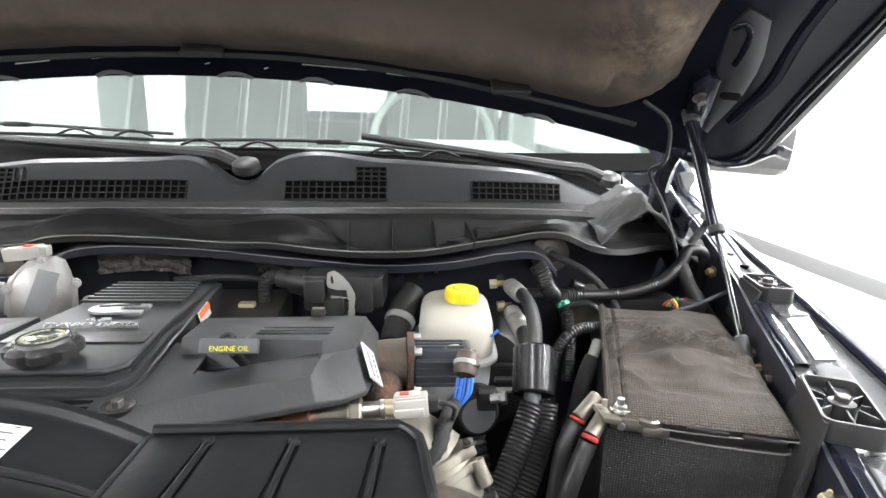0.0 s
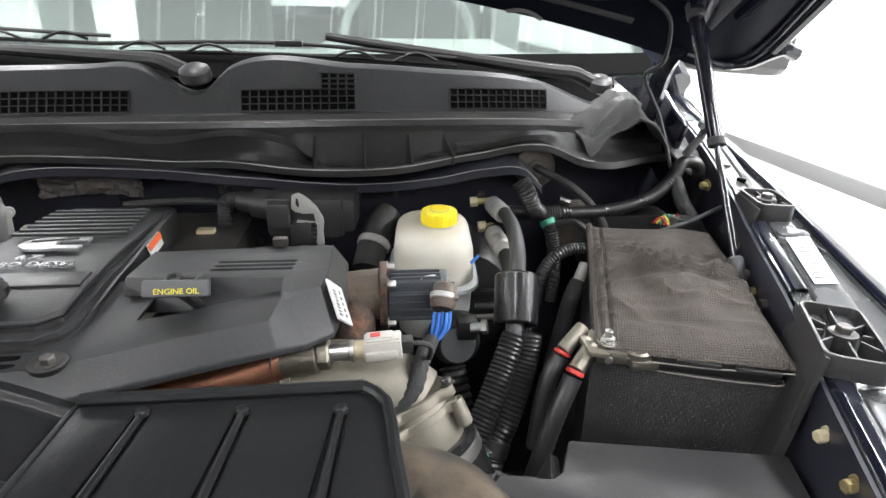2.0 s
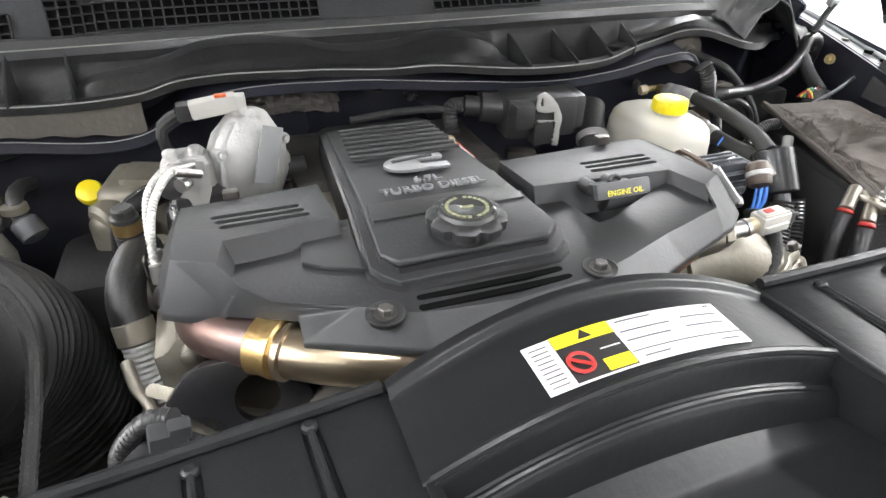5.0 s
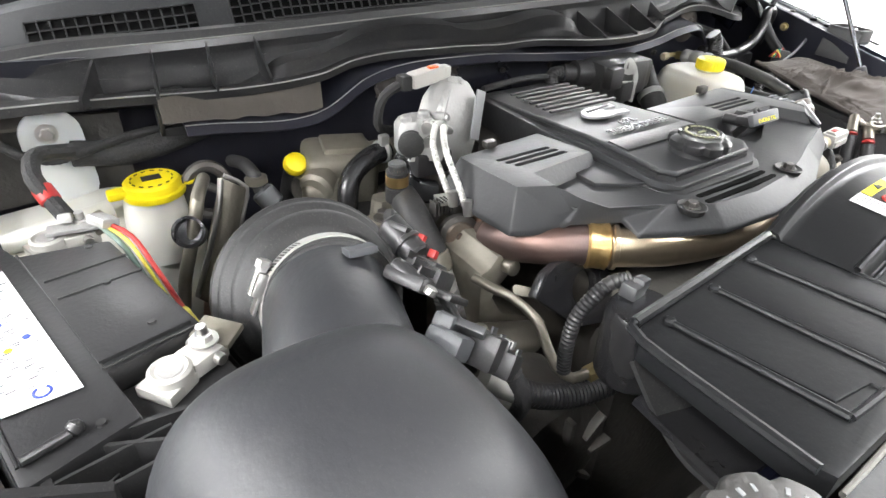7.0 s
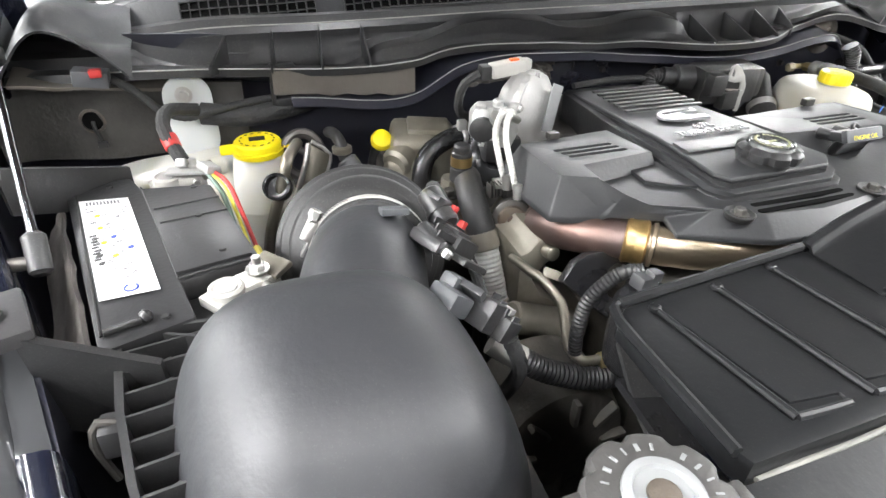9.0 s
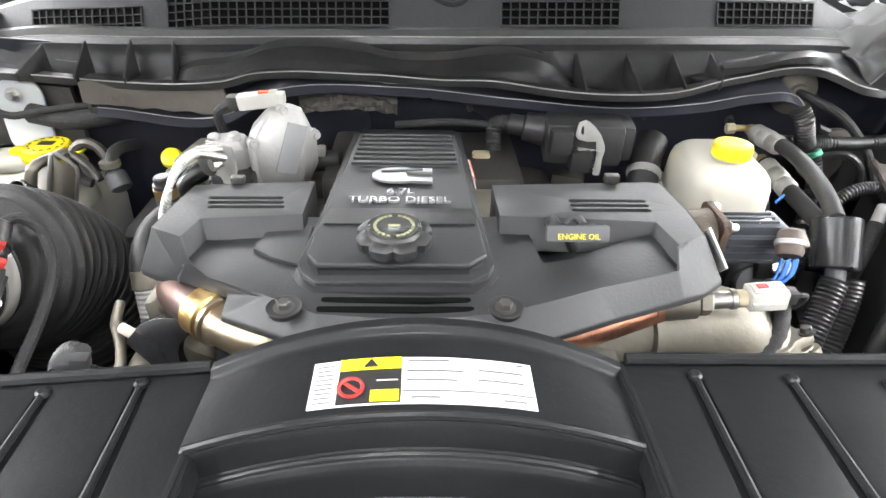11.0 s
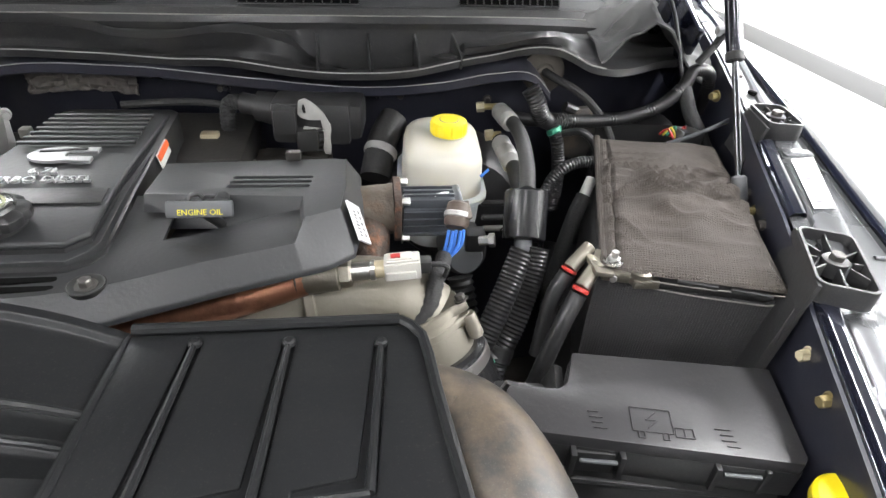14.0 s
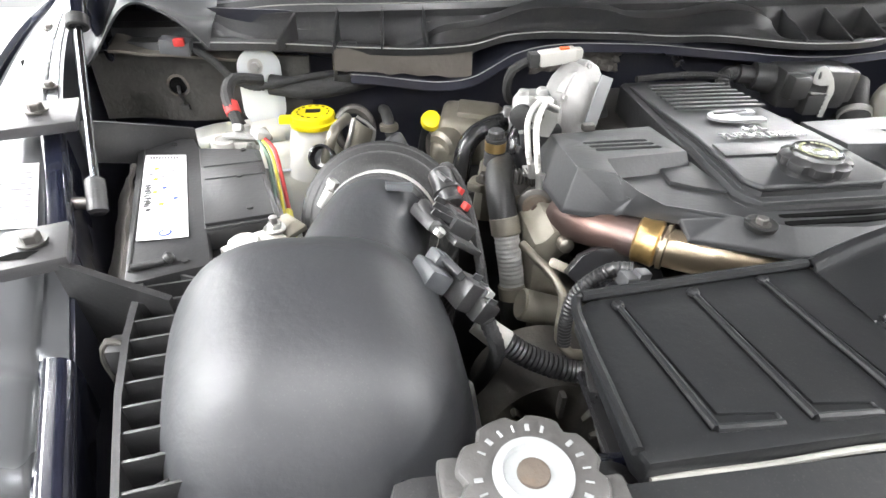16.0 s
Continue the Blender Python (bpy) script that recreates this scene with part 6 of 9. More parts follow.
def tank_ring(z, grow):
    return [(x, y, z) for x, y in round_rect(0.404, 0.872, 0.108 + grow, 0.150 + grow, min(0.036, (0.108 + grow) * 0.46), 6, -4)]


part("upper_shell", loft([tank_ring(1.118, -0.003), tank_ring(1.158, -0.006), tank_ring(1.169, -0.011), tank_ring(1.1755, -0.020), tank_ring(1.1790, -0.036), tank_ring(1.1800, -0.100)]), TANK, res, angle=60)
part("seam_flange", loft([tank_ring(1.111, 0.006), tank_ring(1.113, 0.010), tank_ring(1.118, 0.010), tank_ring(1.120, 0.004)]), TANK_W, res)
part("lower_shell", loft([tank_ring(1.035, -0.040), tank_ring(1.042, -0.018), tank_ring(1.075, -0.008), tank_ring(1.112, -0.004)]), TANK_F, res, "milky lower half filled with fluid")
part("neck", lathe([(0.021, 0), (0.021, 0.014)], (0.411, 0.866, 1.172), (0.411, 0.866, 2)), TANK, res)
bcap = part("cap", fluted(0.0242, 0, 1.183, 1.2005, 24, 0.0010, (0.411, 0.866)), YELLOW, res, "ribbed yellow screw cap")
part("cap_ring", lathe([(0.0125, 0), (0.0125, 0.001), (0.0115, 0.001)], (0.411, 0.866, 1.2000), (0.411, 0.866, 2), 28), CAP_INK, bcap, "black printed ring")
part("cap_disc", lathe([(0.0115, 0), (0.0115, 0.0014)], (0.411, 0.866, 1.2000), (0.411, 0.866, 2), 28), YELLOW, bcap)
part("level_mark", box((0.4490, 0.7985, 1.158), (0.014, 0.0012, 0.004), 0, (0, -35, 22)), BLUE_W, res, "blue level mark")
mc = thing("master_cylinder", (0.42, 0.78, 1.03), "dusty black brake master cylinder under the reservoir", "brake cylinder")
part("body", rod((0.42, 0.92, 1.045), (0.425, 0.76, 1.060), 0.030, 24, 0.004), PLASTIC, mc)
part("end_disc", lathe([(0.023, 0), (0.0235, 0.004), (0.021, 0.008)], (0.425, 0.760, 1.060), (0.428, 0.6, 1.13), 28), GREY_P, mc)
part("banjo_bolt", lathe([(0.006, 0), (0.006, 0.012), (0.009, 0.013), (0.009, 0.020)], (0.440, 0.752, 1.088), (0.50, 0.735, 1.102), 6), STEEL, mc)
part("side_block", box((0.437, 0.765, 1.082), (0.026, 0.024, 0.026), 0.004), PLASTIC, mc)
for k, z in enumerate((1.075, 1.085, 1.10)):
    part("port", rod((0.455, 0.80 + 0.012 * k, z), (0.485, 0.80 + 0.012 * k, z), 0.004), PLASTIC if k else STEEL, mc)
part("boot_hose", tube([(0.418, 0.742, 1.04), (0.425, 0.72, 1.0), (0.43, 0.70, 0.95)], 0.017, 16, 0.006, 0.003, 0.009), RUBBER, mc)

hyd = thing("hydraulic_hoses", (0.49, 0.72, 1.0), "pair of black hydraulic hoses through a round foam sleeve", "hydraulic hose")
part("foam_sleeve", lathe([(0.024, 0), (0.0255, 0.002), (0.0255, 0.056), (0.024, 0.058)], (0.485, 0.716, 1.112), (0.491, 0.752, 1.158), 32), BLACK_G, hyd, "fat black foam sleeve")
part("upper_hose", tube([(0.505, 0.975, 1.168), (0.512, 0.93, 1.172), (0.512, 0.87, 1.172), (0.503, 0.80, 1.165), (0.493, 0.755, 1.155)], 0.0100, 14, 0.01), RUBBER, hyd)
part("lower_hose", tube([(0.494, 0.922, 1.148), (0.502, 0.88, 1.138), (0.500, 0.82, 1.135), (0.490, 0.765, 1.140)], 0.0110, 14, 0.01), RUBBER, hyd)
for base, tip in (((0.506, 0.985, 1.167), (0.5125, 0.895, 1.173)), ((0.4945, 0.918, 1.147), (0.5015, 0.870, 1.137))):
    b, t = Vector(base), Vector(tip)
    part("crimp", lathe([(0.011, 0), (0.0135, 0.004), (0.0135, 0.016), (0.0115, 0.019), (0.014, 0.023), (0.014, 0.038), (0.012, 0.041), (0.0135, 0.046), (0.0135, 0.056), (0.0118, 0.060)], b, t, 18), ALU_B, hyd, "grey crimped sleeve")
    part("union", lathe([(0.0085, 0), (0.0085, 0.012)], b + (b - t).normalized() * 0.014, b, 6), BRASS, hyd, "yellow zinc union nut")
part("pipe_stub", tube([(0.506, 0.995, 1.167), (0.500, 1.004, 1.166), (0.485, 1.008, 1.164)], 0.005, 8), BRASS, hyd)
part("pipe_nut", lathe([(0.008, 0), (0.008, 0.012)], (0.487, 1.008, 1.164), (0.47, 1.01, 1.162), 6), CREAM_P, hyd)
part("pipe_nut", lathe([(0.008, 0), (0.008, 0.012)], (0.488, 0.935, 1.150), (0.472, 0.935, 1.148), 6), CREAM_P, hyd)
part("corrugated_hose", tube([(0.482, 0.705, 1.105), (0.470, 0.690, 1.082), (0.452, 0.668, 1.050), (0.434, 0.648, 1.020), (0.422, 0.634, 0.998)], 0.0152, 18, 0.01, 0.0016, 0.0050), CONDUIT, hyd)
part("corrugated_hose", tube([(0.500, 0.705, 1.108), (0.494, 0.690, 1.082), (0.480, 0.670, 1.050), (0.464, 0.652, 1.020), (0.450, 0.640, 0.998)], 0.0140, 18, 0.01, 0.0016, 0.0050), CONDUIT, hyd)
part("hose_end", rod((0.483, 0.712, 1.116), (0.481, 0.700, 1.098), 0.0105), GREY_P, hyd)
part("hose_tail", tube([(0.425, 0.636, 1.002), (0.412, 0.620, 0.968), (0.398, 0.602, 0.92)], 0.0155, 18, 0.006, 0.0014, 0.0052), CONDUIT, hyd)
part("hose_tail", tube([(0.452, 0.642, 1.002), (0.442, 0.626, 0.968), (0.428, 0.605, 0.92)], 0.0142, 18, 0.006, 0.0014, 0.0052), CONDUIT, hyd)
part("cable_tie", join(rod((0.428, 0.641, 1.010), (0.421, 0.632, 0.994), 0.0168), rod((0.456, 0.646, 1.010), (0.449, 0.637, 0.994), 0.0158), box((0.440, 0.634, 1.004), (0.022, 0.012, 0.014), 0.002, (20, 0, 10))), PLASTIC, hyd)
part("green_tie", box((0.440, 0.624, 1.004), (0.003, 0.004, 0.016), 0.001, (20, 0, 20)), GREEN_W, hyd, "green tie end")

# ---- air duct over the radiator ----
duct = thing("air_intake_duct", (0.02, 0.41, 1.16), "black ribbed plastic air intake duct across the front of the bay", "air duct")


def duct_z(x, y):
    return 1.2145 + (x - 0.02) * 0.025 + (0.444 - y) * 0.055


PANEL_L = [(-0.294, 0.444), (-0.284, 0.452), (-0.112, 0.466), (-0.104, 0.462), (-0.100, 0.322), (-0.300, 0.322), (-0.303, 0.332)]
PANEL_R = [(0.146, 0.462), (0.154, 0.466), (0.318, 0.461), (0.331, 0.455), (0.336, 0.444), (0.346, 0.320), (0.143, 0.320)]
RIBS_L = [(-0.266, 0.4435, -0.2565, 0.337, 1), (-0.209, 0.449, -0.2005, 0.336, 1), (-0.1525, 0.4555, -0.1435, 0.336, 1)]
RIBS_R = [(0.1925, 0.453, 0.186, 0.334, -1), (0.251, 0.448, 0.244, 0.334, -1), (0.309, 0.442, 0.300, 0.334, -1)]


def wedge(xb, yb, xf, yf, s):
    """A pressed trough that widens forwards from a point into an L-shaped foot."""
    return [(xb - s * 0.004, yb), (xb, yb + 0.004), (xb + s * 0.004, yb), (xf + s * 0.006, yf + 0.010), (xf + s * 0.038, yf + 0.006), (xf + s * 0.038, yf), (xf - s * 0.003, yf)]


for outline, ribs in ((PANEL_L, RIBS_L), (PANEL_R, RIBS_R)):
    panel = part("panel", prism(outline, lambda x, y: duct_z(x, y) - 0.020, duct_z, 0.0022, [wedge(*r) for r in ribs], 2), DUCT, duct)
    part("panel_floor", prism([(x * 0.99, y - 0.002 if y > 0.4 else y + 0.002) for x, y in outline], lambda x, y: duct_z(x, y) - 0.018, lambda x, y: duct_z(x, y) - 0.0022, 0), DUCT, duct)
    for xb, yb, xf, yf, s in ribs:
        line_r = [(lerp(xb, xf, k), lerp(yb, yf, k), duct_z(lerp(xb, xf, k), lerp(yb, yf, k)) + 0.0006) for k in (0.0, 0.5, 1.0)]
        part("rib", tube(line_r, (0.0020, 0.0027), 8, 0.01), DUCT, panel)
        part("rib_knob", lathe([(0.0045, -0.001), (0.0042, 0.0014), (0.0025, 0.0026)], line_r[0], (line_r[0][0], line_r[0][1], 2), 14), DUCT, panel)
        part("rib_foot", tube([(xf, yf, duct_z(xf, yf) + 0.0006), (xf + s * 0.018, yf - 0.001, duct_z(xf, yf) + 0.0006), (xf + s * 0.0375, yf - 0.0015, duct_z(xf, yf) + 0.0004)], 0.0026, 8, 0.01), DUCT, panel)
for xs in ((-0.288, -0.20, -0.112), (0.152, 0.24, 0.322)):
    part("back_lip", tube([(x, 0.4665 - 0.000070 * max(0, -x - 0.112) * 1000 - 0.00003 * max(0, x - 0.15) * 1000, duct_z(x, 0.465) + 0.0035) for x in xs], 0.0040, 8, 0.02), DUCT, duct)
part("corner_rim", tube([(0.322, 0.4615, duct_z(0.322, 0.46) + 0.0030), (0.336, 0.446, duct_z(0.336, 0.446) + 0.001), (0.340, 0.40, duct_z(0.34, 0.40)), (0.347, 0.322, duct_z(0.347, 0.322))], 0.0036, 8, 0.02), DUCT, duct)
part("side_rim", tube([(-0.288, 0.454, duct_z(-0.288, 0.454) + 0.0030), (-0.296, 0.44, duct_z(-0.296, 0.44)), (-0.303, 0.330, duct_z(-0.303, 0.33))], 0.0036, 8, 0.02), DUCT, duct)


def dome_z(x, y):
    h = arch(x - 0.0195, 0.131)
    return 1.214 + 0.0275 * h + (y - 0.44) * 0.06 * h


def dome(u, v):
    x = lerp(-0.110, 0.149, u)
    h = arch(x - 0.0195, 0.131)
    yb, yf = 0.466 + 0.010 * h, 0.402 + 0.004 * h
    prof = [(yb + 0.006, dome_z(x, yb) - 0.022), (yb + 0.005, dome_z(x, yb) - 0.003), (yb, dome_z(x, yb) + 0.003), (yb - 0.006, dome_z(x, yb) + 0.0025), (yb - 0.010, dome_z(x, yb) - 0.002), (lerp(yb, yf, 0.5), dome_z(x, 0.44) - 0.001),
            (yf + 0.003, dome_z(x, yf)), (yf, dome_z(x, yf) - 0.0005), (yf - 0.0025, dome_z(x, yf) - 0.003), (yf - 0.005, 1.193 + 0.0265 * h), (yf - 0.011, 1.191 + 0.0265 * h), (yf - 0.0135, 1.188 + 0.0255 * h),
            (yf - 0.017, 1.178 + 0.014 * h), (0.371, 1.182), (0.350, 1.186), (0.326, 1.192)]
    k = v * (len(prof) - 1)
    i = min(int(k), len(prof) - 2)
    return (x, lerp(prof[i][0], prof[i + 1][0], k - i), lerp(prof[i][1], prof[i + 1][1], k - i))


part("dome", sheet(dome, 56, 60, 0.003), DUCT, duct, "arched hump with a scooped front", angle=50)
for x in (-0.1065, 0.149):
    part("hump_side", prism([(x - 0.002, 0.324), (x + 0.002, 0.324), (x + 0.002, 0.466), (x - 0.002, 0.466)], 1.160, lambda a, y: duct_z(a, y) + 0.001, 0.001), DUCT, duct)
part("arch_edge", tube([(x, 0.4015 + 0.004 * arch(x - 0.0195, 0.131), dome_z(x, 0.403) + 0.0002) for x in np.linspace(-0.106, 0.146, 20)], 0.0028, 8, 0.01), DUCT, duct)
part("arch_edge", tube([(x, 0.3935 + 0.004 * arch(x - 0.0195, 0.131), 1.191 + 0.0270 * arch(x - 0.0195, 0.131)) for x in np.linspace(-0.104, 0.144, 20)], 0.0022, 8, 0.01), DUCT, duct)
part("under_channel", sheet(lambda u, v: (lerp(-0.283, 0.32, u), lerp(0.45, 0.37, v), 1.175 - 0.045 * math.sin(min(1, v * 1.2) * 1.57)), 20, 8, 0.004), RUBBER, duct)
part("side_bracket", sheet(lambda u, v: (lerp(-0.285, -0.20, u), lerp(0.44, 0.352, v), 1.150 - 0.01 * v - 0.01 * u), 8, 8, 0.006), BLACK_G, duct, "dirty lower bracket")
part("canister", lathe([(0.022, 0), (0.028, 0.004), (0.029, 0.02), (0.029, 0.064), (0.025, 0.071), (0.012, 0.073)], (-0.226, 0.486, 1.104), (-0.229, 0.484, 1.19), 32), BLACK_G, duct, "round black canister under the duct")


def dome_patch(x0, x1, y0, y1, lift, nu=14):
    x0, x1, y0, y1 = x0 * 0.98 + 0.0080, x1 * 0.98 + 0.0080, y0 - 0.001, y1 - 0.002
    return sheet(lambda u, v: (lerp(x0, x1, u), lerp(y0, y1, v), dome_z(lerp(x0, x1, u), lerp(y0, y1, v)) + lift), nu, 4, 0.0004)


sticker = part("fan_label", dome_patch(-0.050, 0.079, 0.4135, 0.4475, 0.0008), LABEL, duct, "white, black and yellow caution label")
part("black_field", dome_patch(-0.034, 0.002, 0.4145, 0.4465, 0.0014, 6), INK, sticker)
part("yellow_field", dome_patch(-0.034, 0.0018, 0.4375, 0.4468, 0.0020, 6), YELLOW_T, sticker)
part("yellow_field", dome_patch(-0.015, 0.001, 0.4150, 0.4235, 0.0020, 4), YELLOW_T, sticker)
part("warning_triangle", prism([(-0.0115, 0.4380), (-0.0035, 0.4380), (-0.0075, 0.4440)], lambda x, y: dome_z(x, y) + 0.002, lambda x, y: dome_z(x, y) + 0.0028, 0), INK, sticker)
part("red_ring", tube([(-0.0178 + 0.0066 * math.cos(q), 0.4240 + 0.0066 * math.sin(q), dome_z(-0.0178, 0.424) + 0.0022) for q in np.linspace(0, 6.283, 20)], 0.0011, 6, 0.003), RED, sticker, "red prohibition ring")
part("ring_bar", box((-0.0178, 0.4240, dome_z(-0.0178, 0.424) + 0.0026), (0.012, 0.0022, 0.0006), 0, (0, -6, -40)), RED, sticker)
for i, (x0, x1, y) in enumerate(((0.006, 0.030, 0.4440), (0.005, 0.038, 0.4365), (0.047, 0.073, 0.4380), (0.005, 0.034, 0.4300), (0.046, 0.073, 0.4310), (0.008, 0.024, 0.4180), (0.060, 0.073, 0.4180), (0.070, 0.074, 0.4445), (-0.012, 0.0, 0.4300))):
    part("print_bar", dome_patch(x0, x1, y - 0.0009, y + 0.0009, 0.0016, 4), GREY_INK if i != 8 else LABEL, sticker)
for i in range(9):
    part("print_bar", dome_patch(-0.0475, -0.0375, 0.4165 + 0.0032 * i, 0.4180 + 0.0032 * i, 0.0016, 2), GREY_INK, sticker)
part("label_rule", dome_patch(0.003, 0.078, 0.4222, 0.4226, 0.0016), GREY_INK, sticker)

# ---- front closing panel, radiator cap ----
front = thing("closing_panel", (0.03, 0.2, 1.1), "dark plastic closing panel with a pale worn seal above the radiator", "radiator panel")
part("panel", sheet(lambda u, v: (lerp(-0.36, 0.383, u), lerp(0.316, -0.04, v), 1.208 - 0.045 * v - 0.006 * math.sin(v * 3.1)), 30, 12, 0.006), DUCT, front)
part("seal", tube([(x, 0.3185 + 0.0012 * math.sin(x * 25), 1.2085 + 0.012 * x + 0.0012 * math.sin(x * 61)) for x in np.linspace(-0.30, 0.373, 30)], 0.0021, 8, 0.02), DULL_SEAL, front, "pale grey worn seal")
part("support_bar", tube([(-0.42, 0.350, 1.160), (-0.31, 0.345, 1.172), (-0.1, 0.342, 1.168), (0.2, 0.342, 1.168), (0.383, 0.345, 1.164)], 0.011, 10, 0.03), PAINT, front)
part("seal_edge", tube([(-0.300, 0.345, 1.172), (-0.315, 0.33, 1.155), (-0.335, 0.40, 1.05), (-0.345, 0.44, 0.98)], 0.005, 8, 0.02), CREAM_P, front, "pale yellow rubber edge")
part("core", box((0.05, 0.30, 0.85), (0.95, 0.05, 0.60), 0.01), GRILLE, front)
part("fan_shroud", sheet(lambda u, v: (lerp(-0.34, 0.40, u), lerp(0.34, 0.44, v), 1.13 - 0.5 * v + 0.05 * math.sin(u * 3.1)), 20, 8, 0.01), PLASTIC, front)

rad = thing("screw_cap", (-0.3625, 0.316, 1.18), "worn grey metal radiator cap with raised white print", "radiator cap")
part("neck", rod((-0.3625, 0.316, 1.1600), (-0.3625, 0.316, 1.2120), 0.026, 28), ALU, rad)
part("lid", fluted(0.036, 0, 1.2100, 1.2260, 8, 0.004, (-0.3625, 0.316)), CAP_M, rad)
part("raised_ring", lathe([(0.019, 0), (0.0185, 0.003), (0.0145, 0.0035), (0.0135, 0.0012), (0.006, 0.001)], (-0.3625, 0.316, 1.2255), (-0.3625, 0.316, 2), 36), GREY_L, rad, "pale raised ring")
part("centre_rivet", lathe([(0.008, 0), (0.0075, 0.0025), (0.004, 0.0035)], (-0.3625, 0.316, 1.2255), (-0.3625, 0.316, 2), 24), RUST_GREY, rad)
for k in range(22):
    a = 2 * math.pi * k / 22
    if k % 7 == 3:
        continue
    part("print_bar", box((-0.3625 + 0.0255 * math.cos(a), 0.316 + 0.0255 * math.sin(a), 1.2262), (0.0040, 0.0010 + 0.0006 * (k % 3), 0.0006), 0.0002, (0, 0, math.degrees(a))), GREY_L, rad, "worn pale print")
part("tab", box((-0.3995, 0.322, 1.2170), (0.012, 0.022, 0.010), 0.003), CAP_M, rad)
part("tab", box((-0.3255, 0.306, 1.2150), (0.014, 0.020, 0.010), 0.003), CAP_M, rad)
part("tank_top", box((-0.36, 0.318, 1.1550), (0.14, 0.07, 0.06), 0.015), PLASTIC, rad)

# ---- air filter housing and bellows ----
filt = thing("air_filter_housing", (-0.47, 0.43, 1.05), "large smooth dark grey air filter housing with ribbed base", "air filter")


def superdome(u, v):
    a, b = u * 2 * math.pi, v * math.pi / 2

    def p(t, e):
        return math.copysign(abs(t) ** e, t)
    x = 0.1171 * p(math.cos(b), 0.75) * p(math.cos(a), 0.655)
    y = 0.1242 * p(math.cos(b), 0.75) * p(math.sin(a), 0.655)
    z = 0.1767 * p(math.sin(b), 0.75)
    x *= 1 + 0.487 * y
    z *= 1 + 0.707 * y - 0.508 * x
    t = 0.0973
    return (-0.4718 + x * math.cos(t) - y * math.sin(t), 0.4728 + x * math.sin(t) + y * math.cos(t), 1.0439 + z)


bm_d = sheet(superdome, 72, 26)
bmesh.ops.remove_doubles(bm_d, verts=bm_d.verts, dist=0.0004)
part("lid", bm_d, DOME, filt, "smooth domed lid", angle=80)
part("outlet", tube([(-0.452, 0.535, 1.140), (-0.441, 0.572, 1.152), (-0.429, 0.612, 1.157), (-0.4165, 0.650, 1.150)], (0.057, 0.0515), 40, 0.01), DOME, filt, "smooth outlet neck")
part("base_wall", prism([(-0.588, 0.335), (-0.612, 0.50), (-0.612, 0.556), (-0.59, 0.566), (-0.42, 0.565), (-0.352, 0.48), (-0.36, 0.30), (-0.58, 0.28)], 0.95, 1.104, 0.006), PLASTIC, filt)
FL = [(-0.568, 0.32), (-0.588, 0.39), (-0.606, 0.455), (-0.618, 0.515), (-0.626, 0.583), (-0.614, 0.597), (-0.545, 0.592)]
part("flange", loft([[(x + dx, y + dy, z) for dx, dy, z in ((0, 0, 1.100), (0, 0, 1.154), (0.006, -0.004, 1.154), (0.006, -0.004, 1.100))] for x, y in FL]), PLASTIC, filt)
for k in range(12):
    y = 0.335 + 0.0215 * k
    x = table(y, [(p[1], p[0]) for p in FL[:5]])
    part("web", prism([(x, y), (x + 0.070, y + 0.010), (x + 0.070, y + 0.0124), (x, y + 0.0024)], 1.100, 1.1525, 0.0005), PLASTIC, filt)
    part("web", prism([(x + 0.002, y + 0.002), (x + 0.034, y + 0.0185), (x + 0.034, y + 0.0205), (x + 0.002, y + 0.004)], 1.100, 1.143, 0.0005), PLASTIC, filt)
part("web", prism([(-0.606, 0.592), (-0.52, 0.552), (-0.52, 0.555), (-0.606, 0.595)], 1.10, 1.153, 0.0005), PLASTIC, filt)
part("clip", tube([(-0.617, 0.510, 1.147), (-0.628, 0.510, 1.152), (-0.634, 0.508, 1.135), (-0.628, 0.506, 1.10)], 0.003, 8), DARK_STEEL, filt, "wire clip")
part("clip_base", box((-0.622, 0.510, 1.138), (0.014, 0.020, 0.024), 0.003), PLASTIC, filt)

bel = thing("intake_bellows", (-0.41, 0.72, 1.05), "ribbed black rubber intake bellows with a steel hose clamp", "intake bellows")
part("cuff", lathe([(0.0515, -0.002), (0.0545, 0.0), (0.0545, 0.028), (0.051, 0.03)], (-0.4185, 0.632, 1.1545), (-0.413, 0.674, 1.139), 40), RUBBER, bel)
line_b = spline([(-0.415, 0.658, 1.146), (-0.414, 0.680, 1.134), (-0.412, 0.708, 1.116), (-0.408, 0.738, 1.086), (-0.405, 0.758, 1.045), (-0.404, 0.768, 0.99), (-0.404, 0.77, 0.93)], 0.0021)
rings = []
for i, p in enumerate(line_b):
    d = (line_b[min(i + 1, len(line_b) - 1)] - line_b[max(i - 1, 0)]).normalized()
    sx = Vector((1, 0, 0)) - d * d.x
    sx.normalize()
    sy = d.cross(sx)
    r = 0.0545 + 0.030 * min(1, i / 17) ** 0.7 + (0.0024, 0.0028, 0.0024, -0.0024, -0.0032, -0.0024)[i % 6]
    rings.append([p + r * (sx * math.cos(a) + sy * math.sin(a)) for a in np.linspace(0, 2 * math.pi, 56, endpoint=False)])
part("bellows", loft(rings), RUBBER, bel, angle=38)
B0, B1 = Vector((-0.4178, 0.6375, 1.1525)), Vector((-0.413, 0.674, 1.139))
for h in (-0.004, 0.0165):
    part("cuff_bead", lathe([(0.053, h), (0.0562, h + 0.001), (0.0566, h + 0.0025), (0.0562, h + 0.004), (0.053, h + 0.005)], B0, B1, 48), RUBBER, bel, "moulded rubber bead")
